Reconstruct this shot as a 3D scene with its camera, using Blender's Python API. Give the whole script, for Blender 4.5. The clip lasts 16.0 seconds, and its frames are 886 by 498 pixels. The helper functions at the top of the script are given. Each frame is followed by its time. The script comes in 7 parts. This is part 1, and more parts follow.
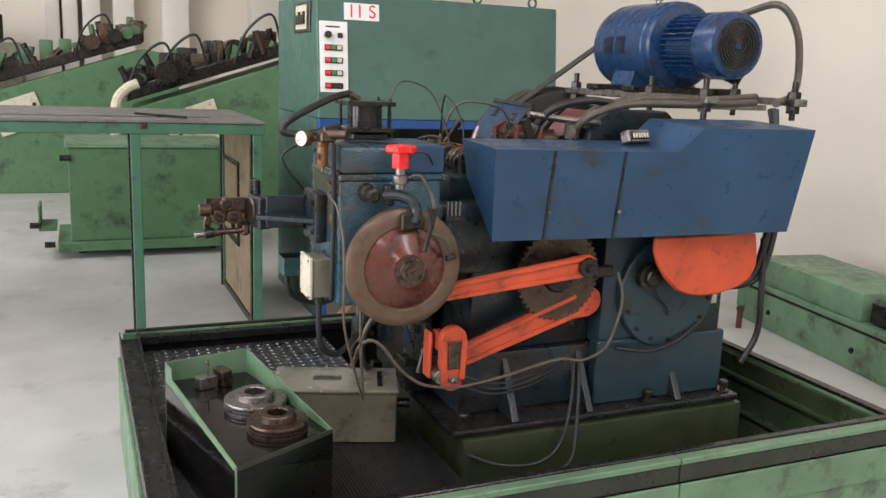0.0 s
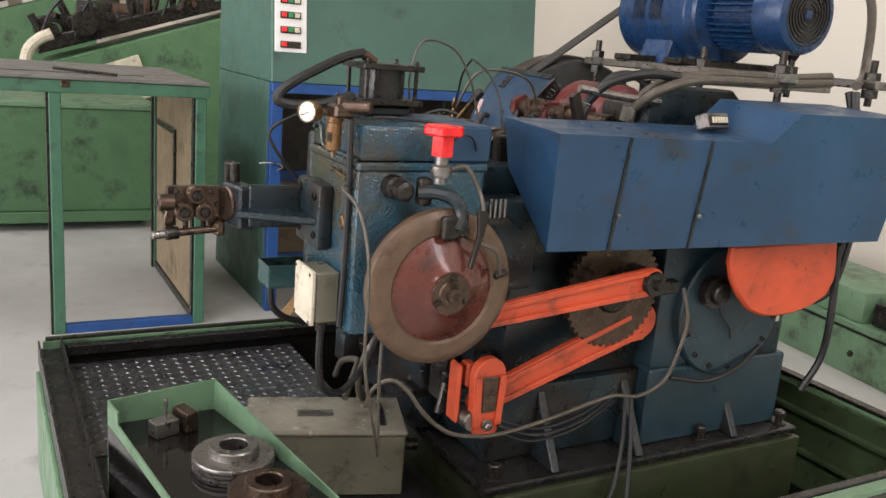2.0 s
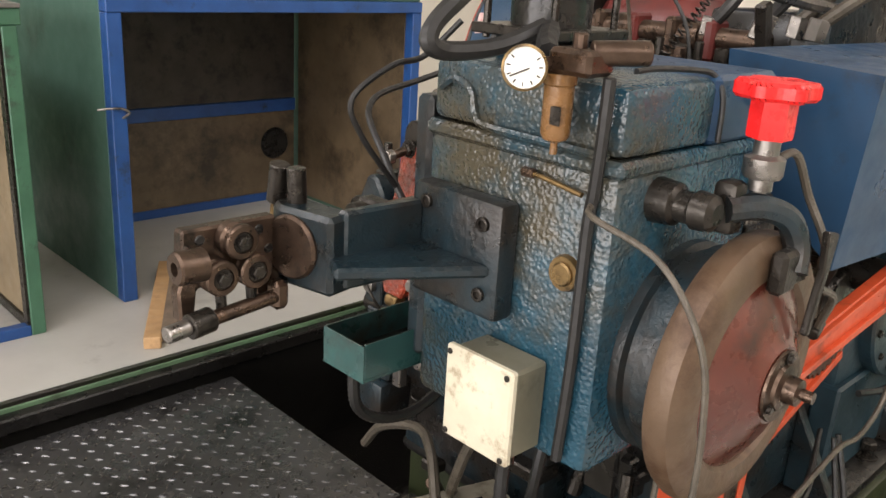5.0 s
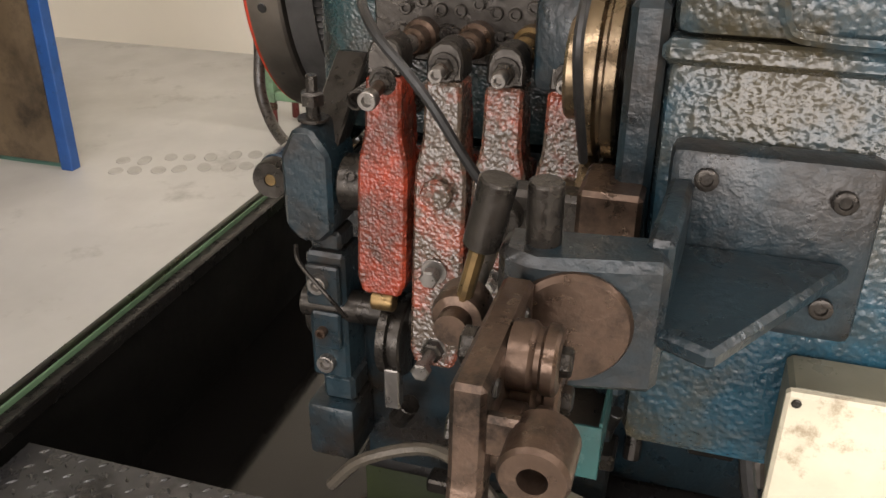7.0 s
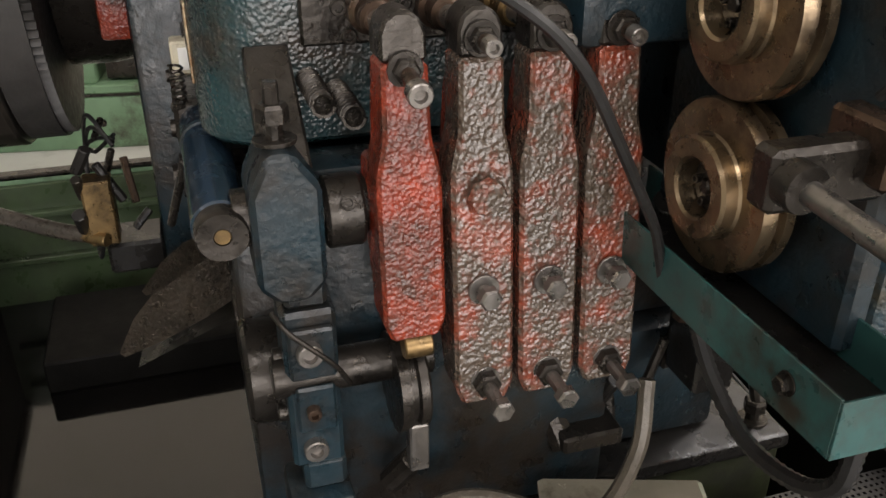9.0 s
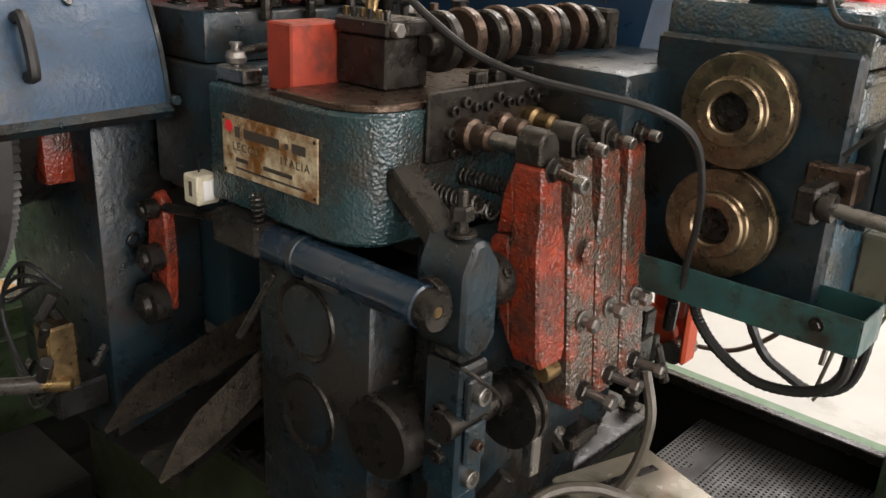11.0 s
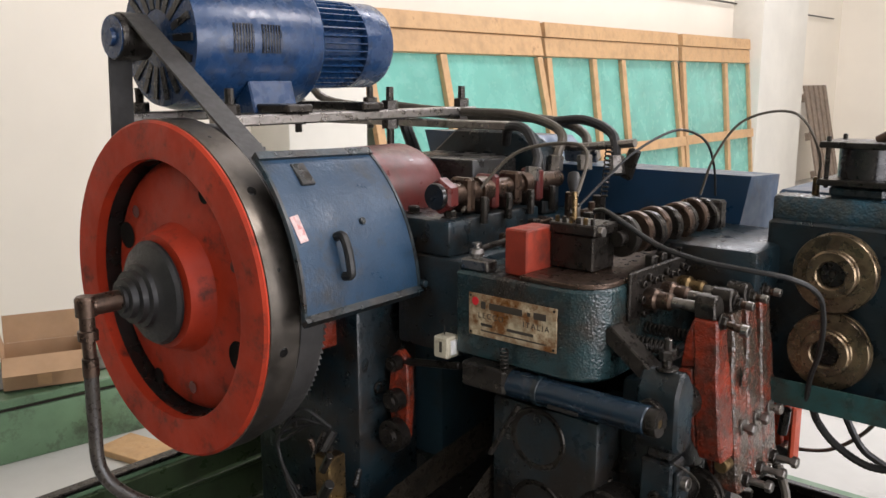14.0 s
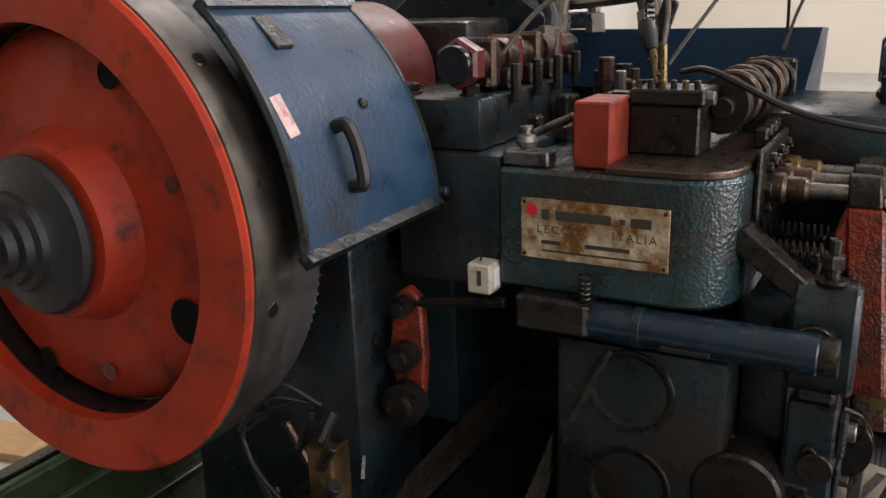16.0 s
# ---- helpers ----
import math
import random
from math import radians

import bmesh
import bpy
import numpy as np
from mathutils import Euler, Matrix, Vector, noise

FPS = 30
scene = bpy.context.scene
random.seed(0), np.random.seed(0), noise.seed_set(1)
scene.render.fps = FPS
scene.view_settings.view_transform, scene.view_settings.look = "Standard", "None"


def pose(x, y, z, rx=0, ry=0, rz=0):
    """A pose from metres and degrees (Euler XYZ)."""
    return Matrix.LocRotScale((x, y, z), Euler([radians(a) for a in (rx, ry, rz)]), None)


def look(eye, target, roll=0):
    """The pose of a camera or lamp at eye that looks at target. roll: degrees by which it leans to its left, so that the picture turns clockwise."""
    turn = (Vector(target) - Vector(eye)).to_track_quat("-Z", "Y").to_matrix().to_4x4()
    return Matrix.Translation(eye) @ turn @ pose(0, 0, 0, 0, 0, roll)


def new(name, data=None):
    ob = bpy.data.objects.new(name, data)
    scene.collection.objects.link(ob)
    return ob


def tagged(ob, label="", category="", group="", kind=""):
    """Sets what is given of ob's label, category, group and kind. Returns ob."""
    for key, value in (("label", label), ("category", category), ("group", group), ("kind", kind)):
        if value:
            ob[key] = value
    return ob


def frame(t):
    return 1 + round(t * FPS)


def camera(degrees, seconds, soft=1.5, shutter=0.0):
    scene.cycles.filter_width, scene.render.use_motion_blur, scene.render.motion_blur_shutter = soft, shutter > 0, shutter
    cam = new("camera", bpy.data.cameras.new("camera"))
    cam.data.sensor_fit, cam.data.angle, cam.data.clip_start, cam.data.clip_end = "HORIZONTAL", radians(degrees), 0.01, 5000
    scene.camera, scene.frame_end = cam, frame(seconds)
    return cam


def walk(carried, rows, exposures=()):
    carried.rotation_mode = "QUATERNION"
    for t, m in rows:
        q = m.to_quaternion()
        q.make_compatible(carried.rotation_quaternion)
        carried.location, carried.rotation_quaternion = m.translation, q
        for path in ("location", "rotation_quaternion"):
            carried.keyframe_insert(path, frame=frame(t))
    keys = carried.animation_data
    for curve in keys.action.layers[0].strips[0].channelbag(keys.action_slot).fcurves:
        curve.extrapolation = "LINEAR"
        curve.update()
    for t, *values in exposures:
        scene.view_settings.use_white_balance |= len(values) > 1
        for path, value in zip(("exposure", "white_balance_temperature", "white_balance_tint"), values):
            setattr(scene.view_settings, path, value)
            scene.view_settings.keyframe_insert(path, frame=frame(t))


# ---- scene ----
cam = camera(54.6, 16.0)
PATH = [
    (0, (-0.04, -0.266, 1.629), (0.738, 1.53, 1.221), 2.4),
    (0.5, (-0.14, -0.103, 1.623), (0.758, 1.626, 1.172), 1.3),
    (1, (-0.183, 0.012, 1.616), (0.796, 1.697, 1.167), 1.5),
    (1.5, (-0.133, 0.194, 1.604), (0.846, 1.893, 1.205), 3.5),
    (2, (-0.059, 0.396, 1.588), (0.887, 2.095, 1.12), 4.8),
    (2.5, (-0.073, 0.592, 1.553), (0.91, 2.247, 1.011), 4.7),
    (3, (-0.141, 0.786, 1.539), (0.862, 2.384, 0.876), 3.3),
    (3.5, (-0.146, 0.94, 1.52), (0.904, 2.487, 0.81), 3.2),
    (4, (-0.096, 1.15, 1.533), (1.032, 2.67, 0.888), 2.9),
    (4.5, (-0.068, 1.3, 1.536), (1.128, 2.78, 0.918), 3.2),
    (5, (-0.113, 1.519, 1.524), (1.221, 2.865, 0.884), 3.5),
    (5.2, (-0.137, 1.612, 1.527), (1.257, 2.89, 0.874), 3.2),
    (7.3, (-0.025, 2.392, 1.478), (1.721, 2.723, 0.561), 0.4),
    (7.5, (-0.026, 2.468, 1.483), (1.742, 2.663, 0.568), 0.5),
    (8, (0.018, 2.611, 1.474), (1.786, 2.512, 0.544), 1.5),
    (8.5, (0.129, 2.761, 1.446), (1.830, 2.411, 0.455), 1.6),
    (8.7, (0.143, 2.781, 1.418), (1.842, 2.370, 0.447), 0.9),
    (10.8, (0.266, 3.472, 1.475), (1.54, 2.114, 0.746), 2.6),
    (11, (0.276, 3.54, 1.484), (1.521, 2.135, 0.794), 2.8),
    (11.5, (0.241, 3.779, 1.546), (1.45, 2.308, 0.934), 1.2),
    (12, (0.211, 3.928, 1.579), (1.479, 2.495, 0.997), 0.7),
    (12.5, (0.246, 3.999, 1.611), (1.588, 2.6, 1.12), -0.1),
    (13, (0.231, 4.12, 1.655), (1.573, 2.688, 1.271), -0.9),
    (13.5, (0.228, 4.177, 1.674), (1.555, 2.718, 1.345), -0.6),
    (14, (0.25, 4.177, 1.656), (1.544, 2.702, 1.271), -0.2),
    (14.5, (0.365, 4.135, 1.634), (1.667, 2.683, 1.19), -1.0),
    (15, (0.503, 4.04, 1.607), (1.786, 2.587, 1.114), -1.7),
    (15.5, (0.691, 4.004, 1.563), (1.822, 2.441, 1.038), -1.8),
    (16, (0.861, 3.952, 1.515), (1.807, 2.287, 0.938), -1.8),
]
walk(cam, [(t, look(e, g, r)) for t, e, g, r in PATH], ((0.0, 0.0, 6300, 14), (2.0, 0.03, 6450, 15), (4.0, 0.15, 6650, 14.5), (5.0, 0.15, 6900, 14), (7.5, 0.15, 7050, 15.5), (8.5, 0.1, 6900, 13.5), (11.0, 0.3, 6850, 13), (11.5, 0.02, 6850, 13.5), (12.5, 0.05, 6700, 14.5), (15.0, -0.03, 6300, 15.5), (16.0, -0.13, 6550, 17)))

# ---- light ----
world = bpy.data.worlds.new("sky")
scene.world = world
world.use_nodes = True
wn = world.node_tree.nodes
sky = wn.new("ShaderNodeTexSky")
sky.sky_type = "NISHITA"
sky.sun_disc = False
sky.sun_elevation, sky.sun_rotation = radians(38), radians(230)
world.node_tree.links.new(sky.outputs[0], wn["Background"].inputs[0])
wn["Background"].inputs[1].default_value = 0.12
sun_data = bpy.data.lights.new("sun", "SUN")
sun_data.energy, sun_data.angle, sun_data.color = 1.0, radians(10), (1.0, 0.95, 0.87)
new("sun", sun_data).matrix_world = look((-20, -16, 20), (0, 0, 0))


def area(name, eye, target, w, h, power, color=(1.0, 0.985, 0.985)):
    d = bpy.data.lights.new(name, "AREA")
    d.shape, d.size, d.size_y, d.energy, d.color = "RECTANGLE", w, h, power, color
    ob = new(name, d)
    ob.matrix_world = look(eye, target)
    return ob


# daylight in the roof lights and in the gate and the windows of the west wall
area("roof_light_a", (-3.2, 1.2, 6.3), (-3.2, 1.201, 0), 2.0, 18.4, 640)
area("roof_light_b", (3.0, -5.0, 6.3), (3.0, -4.999, 0), 1.2, 9.0, 330)
area("gate_light", (-8.85, 1.5, 2.3), (0, 1.5, 1.6), 12.0, 4.2, 880, (1.0, 0.99, 1.0))

# ---- materials ----


def mat(name, base, rough=0.5, metal=0.0, var=0.25, scale=6.0, bump=0.15, bscale=70.0, dirt=None, amount=0.5, dscale=9.0, rvar=0.15, relief=0.004, cells=0.0, coat=0.0, spec=0.5):
    m = bpy.data.materials.new(name)
    m.use_nodes = True
    nt = m.node_tree
    n, lk = nt.nodes, nt.links
    b = n["Principled BSDF"]
    geo = n.new("ShaderNodeNewGeometry")

    def noise_tex(s, detail=5.0, r=0.6):
        t = n.new("ShaderNodeTexNoise")
        t.inputs["Scale"].default_value, t.inputs["Detail"].default_value, t.inputs["Roughness"].default_value = s, detail, r
        lk.new(geo.outputs["Position"], t.inputs["Vector"])
        return t

    def ramp(src, a, c):
        r = n.new("ShaderNodeMapRange")
        r.inputs[1].default_value, r.inputs[2].default_value = a, c
        lk.new(src, r.inputs[0])
        return r.outputs[0]

    def mix(fac, a, c):
        x = n.new("ShaderNodeMix")
        x.data_type = "RGBA"
        lk.new(fac, x.inputs[0])
        for i, v in ((6, a), (7, c)):
            if isinstance(v, tuple):
                x.inputs[i].default_value = (*v[:3], 1)
            else:
                lk.new(v, x.inputs[i])
        return x.outputs[2]

    big = noise_tex(scale)
    fine = noise_tex(bscale, 3.0)
    dark = tuple(max(0.0, c * (1 - var)) for c in base)
    light = tuple(min(1.0, c * (1 + var * 0.7)) for c in base)
    col = mix(ramp(big.outputs[0], 0.3, 0.7), dark, light)
    if dirt:
        d = noise_tex(dscale, 8.0, 0.7)
        col = mix(ramp(d.outputs[0], 0.68 - 0.36 * amount, 0.82 - 0.30 * amount), col, dirt)
    lk.new(col, b.inputs["Base Color"])
    rr = n.new("ShaderNodeMapRange")
    rr.inputs[1].default_value, rr.inputs[2].default_value = 0.3, 0.7
    rr.inputs[3].default_value, rr.inputs[4].default_value = max(0.05, rough - rvar), min(1.0, rough + rvar)
    lk.new(noise_tex(scale * 3.1, 6.0).outputs[0], rr.inputs[0])
    lk.new(rr.outputs[0], b.inputs["Roughness"])
    b.inputs["Metallic"].default_value = metal
    b.inputs["Specular IOR Level"].default_value = spec
    if coat:
        b.inputs["Coat Weight"].default_value, b.inputs["Coat Roughness"].default_value = coat, 0.09
    if bump:
        bp = n.new("ShaderNodeBump")
        bp.inputs["Strength"].default_value, bp.inputs["Distance"].default_value = bump, relief
        height = fine.outputs[0]
        if cells:
            vo = n.new("ShaderNodeTexVoronoi")
            vo.feature = "SMOOTH_F1"
            vo.inputs["Scale"].default_value = cells
            lk.new(geo.outputs["Position"], vo.inputs["Vector"])
            ad = n.new("ShaderNodeMath")
            lk.new(fine.outputs[0], ad.inputs[0])
            lk.new(vo.outputs["Distance"], ad.inputs[1])
            height = ad.outputs[0]
        lk.new(height, bp.inputs["Height"])
        if coat:
            lk.new(bp.outputs[0], b.inputs["Coat Normal"])
        lk.new(bp.outputs[0], b.inputs["Normal"])
    return m


GRIME = (0.018, 0.016, 0.013)
M_FLOOR = mat("concrete", (0.50, 0.49, 0.46), 0.45, var=0.14, scale=1.3, bump=0.08, bscale=40, dirt=(0.30, 0.29, 0.26), amount=0.30, dscale=2.2)
M_WALL = mat("cream_plaster", (0.76, 0.70, 0.60), 0.8, var=0.05, scale=0.8, bump=0.1, bscale=30)
M_PILLAR = mat("pale_concrete", (0.70, 0.67, 0.60), 0.8, var=0.08, scale=1.5, bump=0.15, bscale=25)
M_CEIL = mat("ceiling_panel", (0.62, 0.60, 0.56), 0.8, var=0.06, scale=1.0)
M_HAMMER = mat("hammered_teal_paint", (0.016, 0.066, 0.100), 0.24, var=0.55, scale=5, bump=1.0, bscale=85, dirt=(0.050, 0.043, 0.027), amount=0.60, dscale=4.0, rvar=0.10, relief=0.0016, cells=190, coat=0.25)
M_CAST = mat("oily_cast_blue", (0.0095, 0.022, 0.029), 0.34, var=0.45, scale=8, bump=0.45, bscale=75, dirt=(0.016, 0.0125, 0.0095), amount=0.72, dscale=7, relief=0.0035)
# hammered teal with brown grime, darkened to hold the north side's shade
M_HEAD = mat("grimy_shaded_teal", (0.016, 0.042, 0.046), 0.25, var=0.4, scale=8, bump=1.0, bscale=85, dirt=(0.024, 0.019, 0.014), amount=0.64, dscale=7, rvar=0.08, relief=0.0013, cells=230, coat=0.2)
M_RIM = mat("bare_rim_steel", (0.135, 0.118, 0.10), 0.42, 0.9, var=0.35, scale=5, bump=0.05, dirt=(0.04, 0.034, 0.029), amount=0.5, dscale=4)
M_BAR = mat("polished_tread_bar", (0.12, 0.12, 0.122), 0.26, 0.85, var=0.5, scale=14, bump=0.0)
M_GUARD = mat("blue_guard_paint", (0.016, 0.050, 0.104), 0.38, var=0.24, scale=5, bump=0.06, bscale=40, dirt=(0.026, 0.027, 0.030), amount=0.36, dscale=7)
M_COVER = mat("blue_cover_paint", (0.011, 0.037, 0.074), 0.42, var=0.3, scale=6, bump=0.35, bscale=120, dirt=(0.019, 0.023, 0.028), amount=0.42, dscale=9, spec=0.4)
M_MOTOR = mat("motor_blue", (0.0095, 0.038, 0.105), 0.28, var=0.25, scale=9, bump=0.12, bscale=80, dirt=(0.014, 0.018, 0.029), amount=0.42)
M_GREEN = mat("tray_green", (0.130, 0.225, 0.130), 0.42, var=0.2, scale=5, bump=0.08, bscale=40, dirt=(0.05, 0.055, 0.035), amount=0.44, dscale=6)
M_OILGREEN = mat("oily_green", (0.021, 0.028, 0.014), 0.36, var=0.45, scale=7, bump=0.2, bscale=50, dirt=GRIME, amount=0.70, dscale=5)
M_CABGREEN = mat("cabinet_green", (0.058, 0.130, 0.102), 0.5, var=0.12, scale=3, bump=0.05, bscale=50, dirt=(0.035, 0.06, 0.048), amount=0.30, dscale=4)
M_FRAMEGREEN = mat("frame_green", (0.055, 0.150, 0.090), 0.45, var=0.2, scale=7, bump=0.08, dirt=(0.03, 0.035, 0.03), amount=0.34)
M_BLUEPOST = mat("blue_post", (0.015, 0.07, 0.24), 0.45, var=0.2, scale=7, bump=0.06, dirt=GRIME, amount=0.28)
M_ORANGE = mat("orange_paint", (0.52, 0.070, 0.024), 0.42, var=0.2, scale=9, bump=0.08, bscale=50, dirt=(0.15, 0.033, 0.014), amount=0.38, dscale=14)
M_LEVER = mat("worn_orange_casting", (0.25, 0.045, 0.021), 0.24, var=0.5, scale=20, bump=1.0, bscale=110, dirt=(0.072, 0.053, 0.039), amount=0.98, dscale=22, rvar=0.12, relief=0.0021, cells=215, coat=0.4, spec=0.7)
M_LEVERO = mat("orange_casting", (0.27, 0.034, 0.013), 0.28, var=0.5, scale=16, bump=0.8, bscale=130, dirt=(0.062, 0.022, 0.014), amount=0.68, dscale=15, rvar=0.08, relief=0.0022, cells=260, coat=0.15)
M_FLY = mat("flywheel_red", (0.37, 0.032, 0.010), 0.55, var=0.25, scale=7, bump=0.2, bscale=35, dirt=(0.10, 0.019, 0.011), amount=0.42, dscale=16, spec=0.3)
M_REDDK = mat("dull_red", (0.105, 0.019, 0.016), 0.38, var=0.3, scale=10, bump=0.1, dirt=(0.035, 0.016, 0.013), amount=0.45)
M_RED = mat("red_plastic", (0.80, 0.02, 0.02), 0.3, var=0.08, scale=12, bump=0.02)
M_STEEL = mat("worn_steel", (0.28, 0.26, 0.24), 0.34, 0.9, var=0.25, scale=16, bump=0.12, bscale=120, dirt=(0.05, 0.042, 0.034), amount=0.45, dscale=16)
M_DARK = mat("dark_oiled_steel", (0.046, 0.040, 0.034), 0.32, 0.7, var=0.4, scale=14, bump=0.25, bscale=90, dirt=(0.013, 0.011, 0.009), amount=0.5, dscale=14)
M_BROWN = mat("browned_steel", (0.115, 0.076, 0.055), 0.34, 0.8, var=0.4, scale=18, bump=0.2, bscale=100, dirt=(0.028, 0.021, 0.016), amount=0.52, dscale=18)
# for oil-blackened parts, and for the shade painted into the flywheel groove
M_BLACK = mat("oily_and_shade_black", (0.0125, 0.0115, 0.0105), 0.30, var=0.4, scale=6, bump=0.2, bscale=60)
M_TUBE = mat("smooth_blue_tube", (0.012, 0.026, 0.042), 0.22, var=0.3, scale=9, bump=0.06, bscale=60, dirt=(0.016, 0.015, 0.015), amount=0.45, dscale=9)
M_PINK = mat("stained_sticker", (0.50, 0.36, 0.34), 0.5, var=0.3, scale=60, bump=0.0, dirt=(0.40, 0.07, 0.07), amount=0.5, dscale=80)
M_TROUGH = mat("teal_trough_paint", (0.024, 0.082, 0.078), 0.32, var=0.35, scale=7, bump=0.08, bscale=50, dirt=(0.028, 0.022, 0.016), amount=0.52, dscale=11)
M_CHUTE = mat("stamped_chute_sheet", (0.085, 0.068, 0.050), 0.32, 0.5, var=0.35, scale=20, bump=1.0, bscale=190, dirt=(0.022, 0.018, 0.014), amount=0.45, dscale=14)
M_OIL = mat("black_oil", (0.006, 0.0055, 0.005), 0.07, var=0.25, scale=2, bump=0.02, bscale=8, rvar=0.04)
M_RUBBER = mat("black_rubber", (0.013, 0.0125, 0.012), 0.50, var=0.3, scale=30, bump=0.1)
M_HOSE = mat("grey_brown_hose", (0.092, 0.078, 0.060), 0.38, 0.2, var=0.3, scale=40, bump=0.3, bscale=220)
M_BRASS = mat("brass", (0.22, 0.145, 0.065), 0.36, 0.85, var=0.35, scale=20, bump=0.06, dirt=(0.06, 0.042, 0.024), amount=0.55, dscale=22)
M_BRONZE = mat("worn_bronze_roll", (0.25, 0.185, 0.115), 0.30, 0.9, var=0.3, scale=14, bump=0.08, bscale=150, dirt=(0.09, 0.065, 0.045), amount=0.5, dscale=10)
M_DISC = mat("tan_friction_disc", (0.135, 0.086, 0.053), 0.44, 0.25, var=0.3, scale=9, bump=0.2, bscale=110, dirt=(0.065, 0.034, 0.020), amount=0.5)
M_CONE = mat("red_brown_cone", (0.115, 0.028, 0.018), 0.28, 0.2, var=0.35, scale=10, bump=0.06, dirt=(0.035, 0.017, 0.013), amount=0.45, coat=0.4)
M_TREAD = mat("tread_steel", (0.085, 0.084, 0.084), 0.30, 0.6, var=0.35, scale=6, bump=0.1, bscale=60, dirt=(0.022, 0.021, 0.020), amount=0.45, dscale=7)
M_PERF = mat("perforated_steel", (0.030, 0.029, 0.028), 0.42, 0.4, var=0.3, scale=6, bump=0.05, dirt=GRIME, amount=0.5)
M_TOOLBOX = mat("olive_grey_box", (0.205, 0.19, 0.135), 0.38, 0.25, var=0.2, scale=7, bump=0.05, dirt=(0.06, 0.05, 0.032), amount=0.34, dscale=10)
M_WHITEBOX = mat("off_white_box", (0.60, 0.55, 0.42), 0.5, var=0.15, scale=14, bump=0.05, dirt=(0.22, 0.15, 0.08), amount=0.36, dscale=26)
M_WHITE = mat("white_sheet", (0.80, 0.79, 0.76), 0.5, var=0.05, scale=10, bump=0.0)
M_PLY = mat("stained_plywood", (0.27, 0.205, 0.125), 0.6, var=0.3, scale=4, bump=0.08, bscale=60, dirt=(0.07, 0.05, 0.03), amount=0.40, dscale=4)
M_PLYDARK = mat("blackened_plywood", (0.055, 0.045, 0.036), 0.6, var=0.4, scale=4, bump=0.06, dirt=(0.015, 0.013, 0.012), amount=0.5)
M_WOOD = mat("pine_wood", (0.52, 0.32, 0.16), 0.6, var=0.22, scale=9, bump=0.15, bscale=60, dirt=(0.30, 0.17, 0.08), amount=0.3)
M_OLDWOOD = mat("weathered_wood", (0.20, 0.15, 0.11), 0.7, var=0.3, scale=12, bump=0.2)
M_CARD = mat("cardboard", (0.40, 0.25, 0.14), 0.8, var=0.12, scale=9, bump=0.05)
M_FILM = mat("teal_film", (0.16, 0.43, 0.36), 0.24, var=0.2, scale=2.4, bump=0.35, bscale=7, dirt=(0.26, 0.52, 0.45), amount=0.3, dscale=3)
M_PLATE = mat("stained_nameplate", (0.62, 0.53, 0.36), 0.36, 0.15, var=0.35, scale=22, bump=0.05, dirt=(0.19, 0.075, 0.016), amount=0.82, dscale=24)
M_INK = mat("dark_ink", (0.05, 0.04, 0.03), 0.5, var=0.1, bump=0.0)
M_REDINK = mat("red_ink", (0.70, 0.02, 0.03), 0.5, var=0.1, bump=0.0)
M_BELT = mat("black_belt", (0.035, 0.033, 0.031), 0.55, var=0.25, scale=20, bump=0.1)
M_TABLE = mat("grey_tabletop", (0.17, 0.165, 0.15), 0.45, 0.2, var=0.2, scale=4, bump=0.05, dirt=(0.07, 0.065, 0.055), amount=0.35)
M_GLASS = mat("gauge_dial", (0.78, 0.77, 0.72), 0.25, var=0.04, bump=0.0)
M_GREENBTN = mat("green_button", (0.03, 0.22, 0.08), 0.4, var=0.1, bump=0.0)
M_FAR = mat("machine_green", (0.085, 0.185, 0.085), 0.5, var=0.22, scale=4, bump=0.05, dirt=(0.03, 0.045, 0.03), amount=0.42, dscale=4)
M_REDBLOCK = mat("rubbed_red_block", (0.27, 0.036, 0.018), 0.5, var=0.35, scale=14, bump=0.12, dirt=(0.085, 0.022, 0.015), amount=0.5, dscale=16, spec=0.3)
M_AIRHOSE = mat("oily_rubber_hose", (0.040, 0.034, 0.028), 0.32, var=0.4, scale=30, bump=0.15, bscale=160)
M_PLINTH = mat("oil_streaked_green", (0.029, 0.038, 0.015), 0.40, var=0.4, scale=6, bump=0.15, bscale=50, dirt=(0.014, 0.015, 0.009), amount=0.58, dscale=6)
M_BODY = mat("blue_grey_body", (0.015, 0.036, 0.048), 0.40, var=0.35, scale=5, bump=0.25, bscale=80, dirt=(0.016, 0.016, 0.015), amount=0.5, dscale=5)
M_STAIN = mat("oil_print", (0.39, 0.375, 0.345), 0.5, var=0.15, scale=9, bump=0.05)
M_MATT = mat("matt_black", (0.0075, 0.007, 0.006), 0.75, var=0.4, scale=6, bump=0.3, bscale=45, spec=0.12)
M_TRAYIN = mat("dark_tray_green", (0.044, 0.068, 0.031), 0.36, var=0.35, scale=6, bump=0.1, bscale=40, dirt=(0.024, 0.028, 0.014), amount=0.56, dscale=5)
M_PLYSTAIN = mat("soaked_plywood", (0.13, 0.092, 0.055), 0.5, var=0.35, scale=3, bump=0.08, bscale=60, dirt=(0.035, 0.025, 0.016), amount=0.56, dscale=3.2)
# oily lid; base colour lightened to carry the glare on top
M_LID = mat("oiled_glare_lid", (0.34, 0.31, 0.24), 0.20, 0.35, var=0.3, scale=7, bump=0.04, bscale=30, dirt=(0.10, 0.085, 0.055), amount=0.38, dscale=9, rvar=0.10)
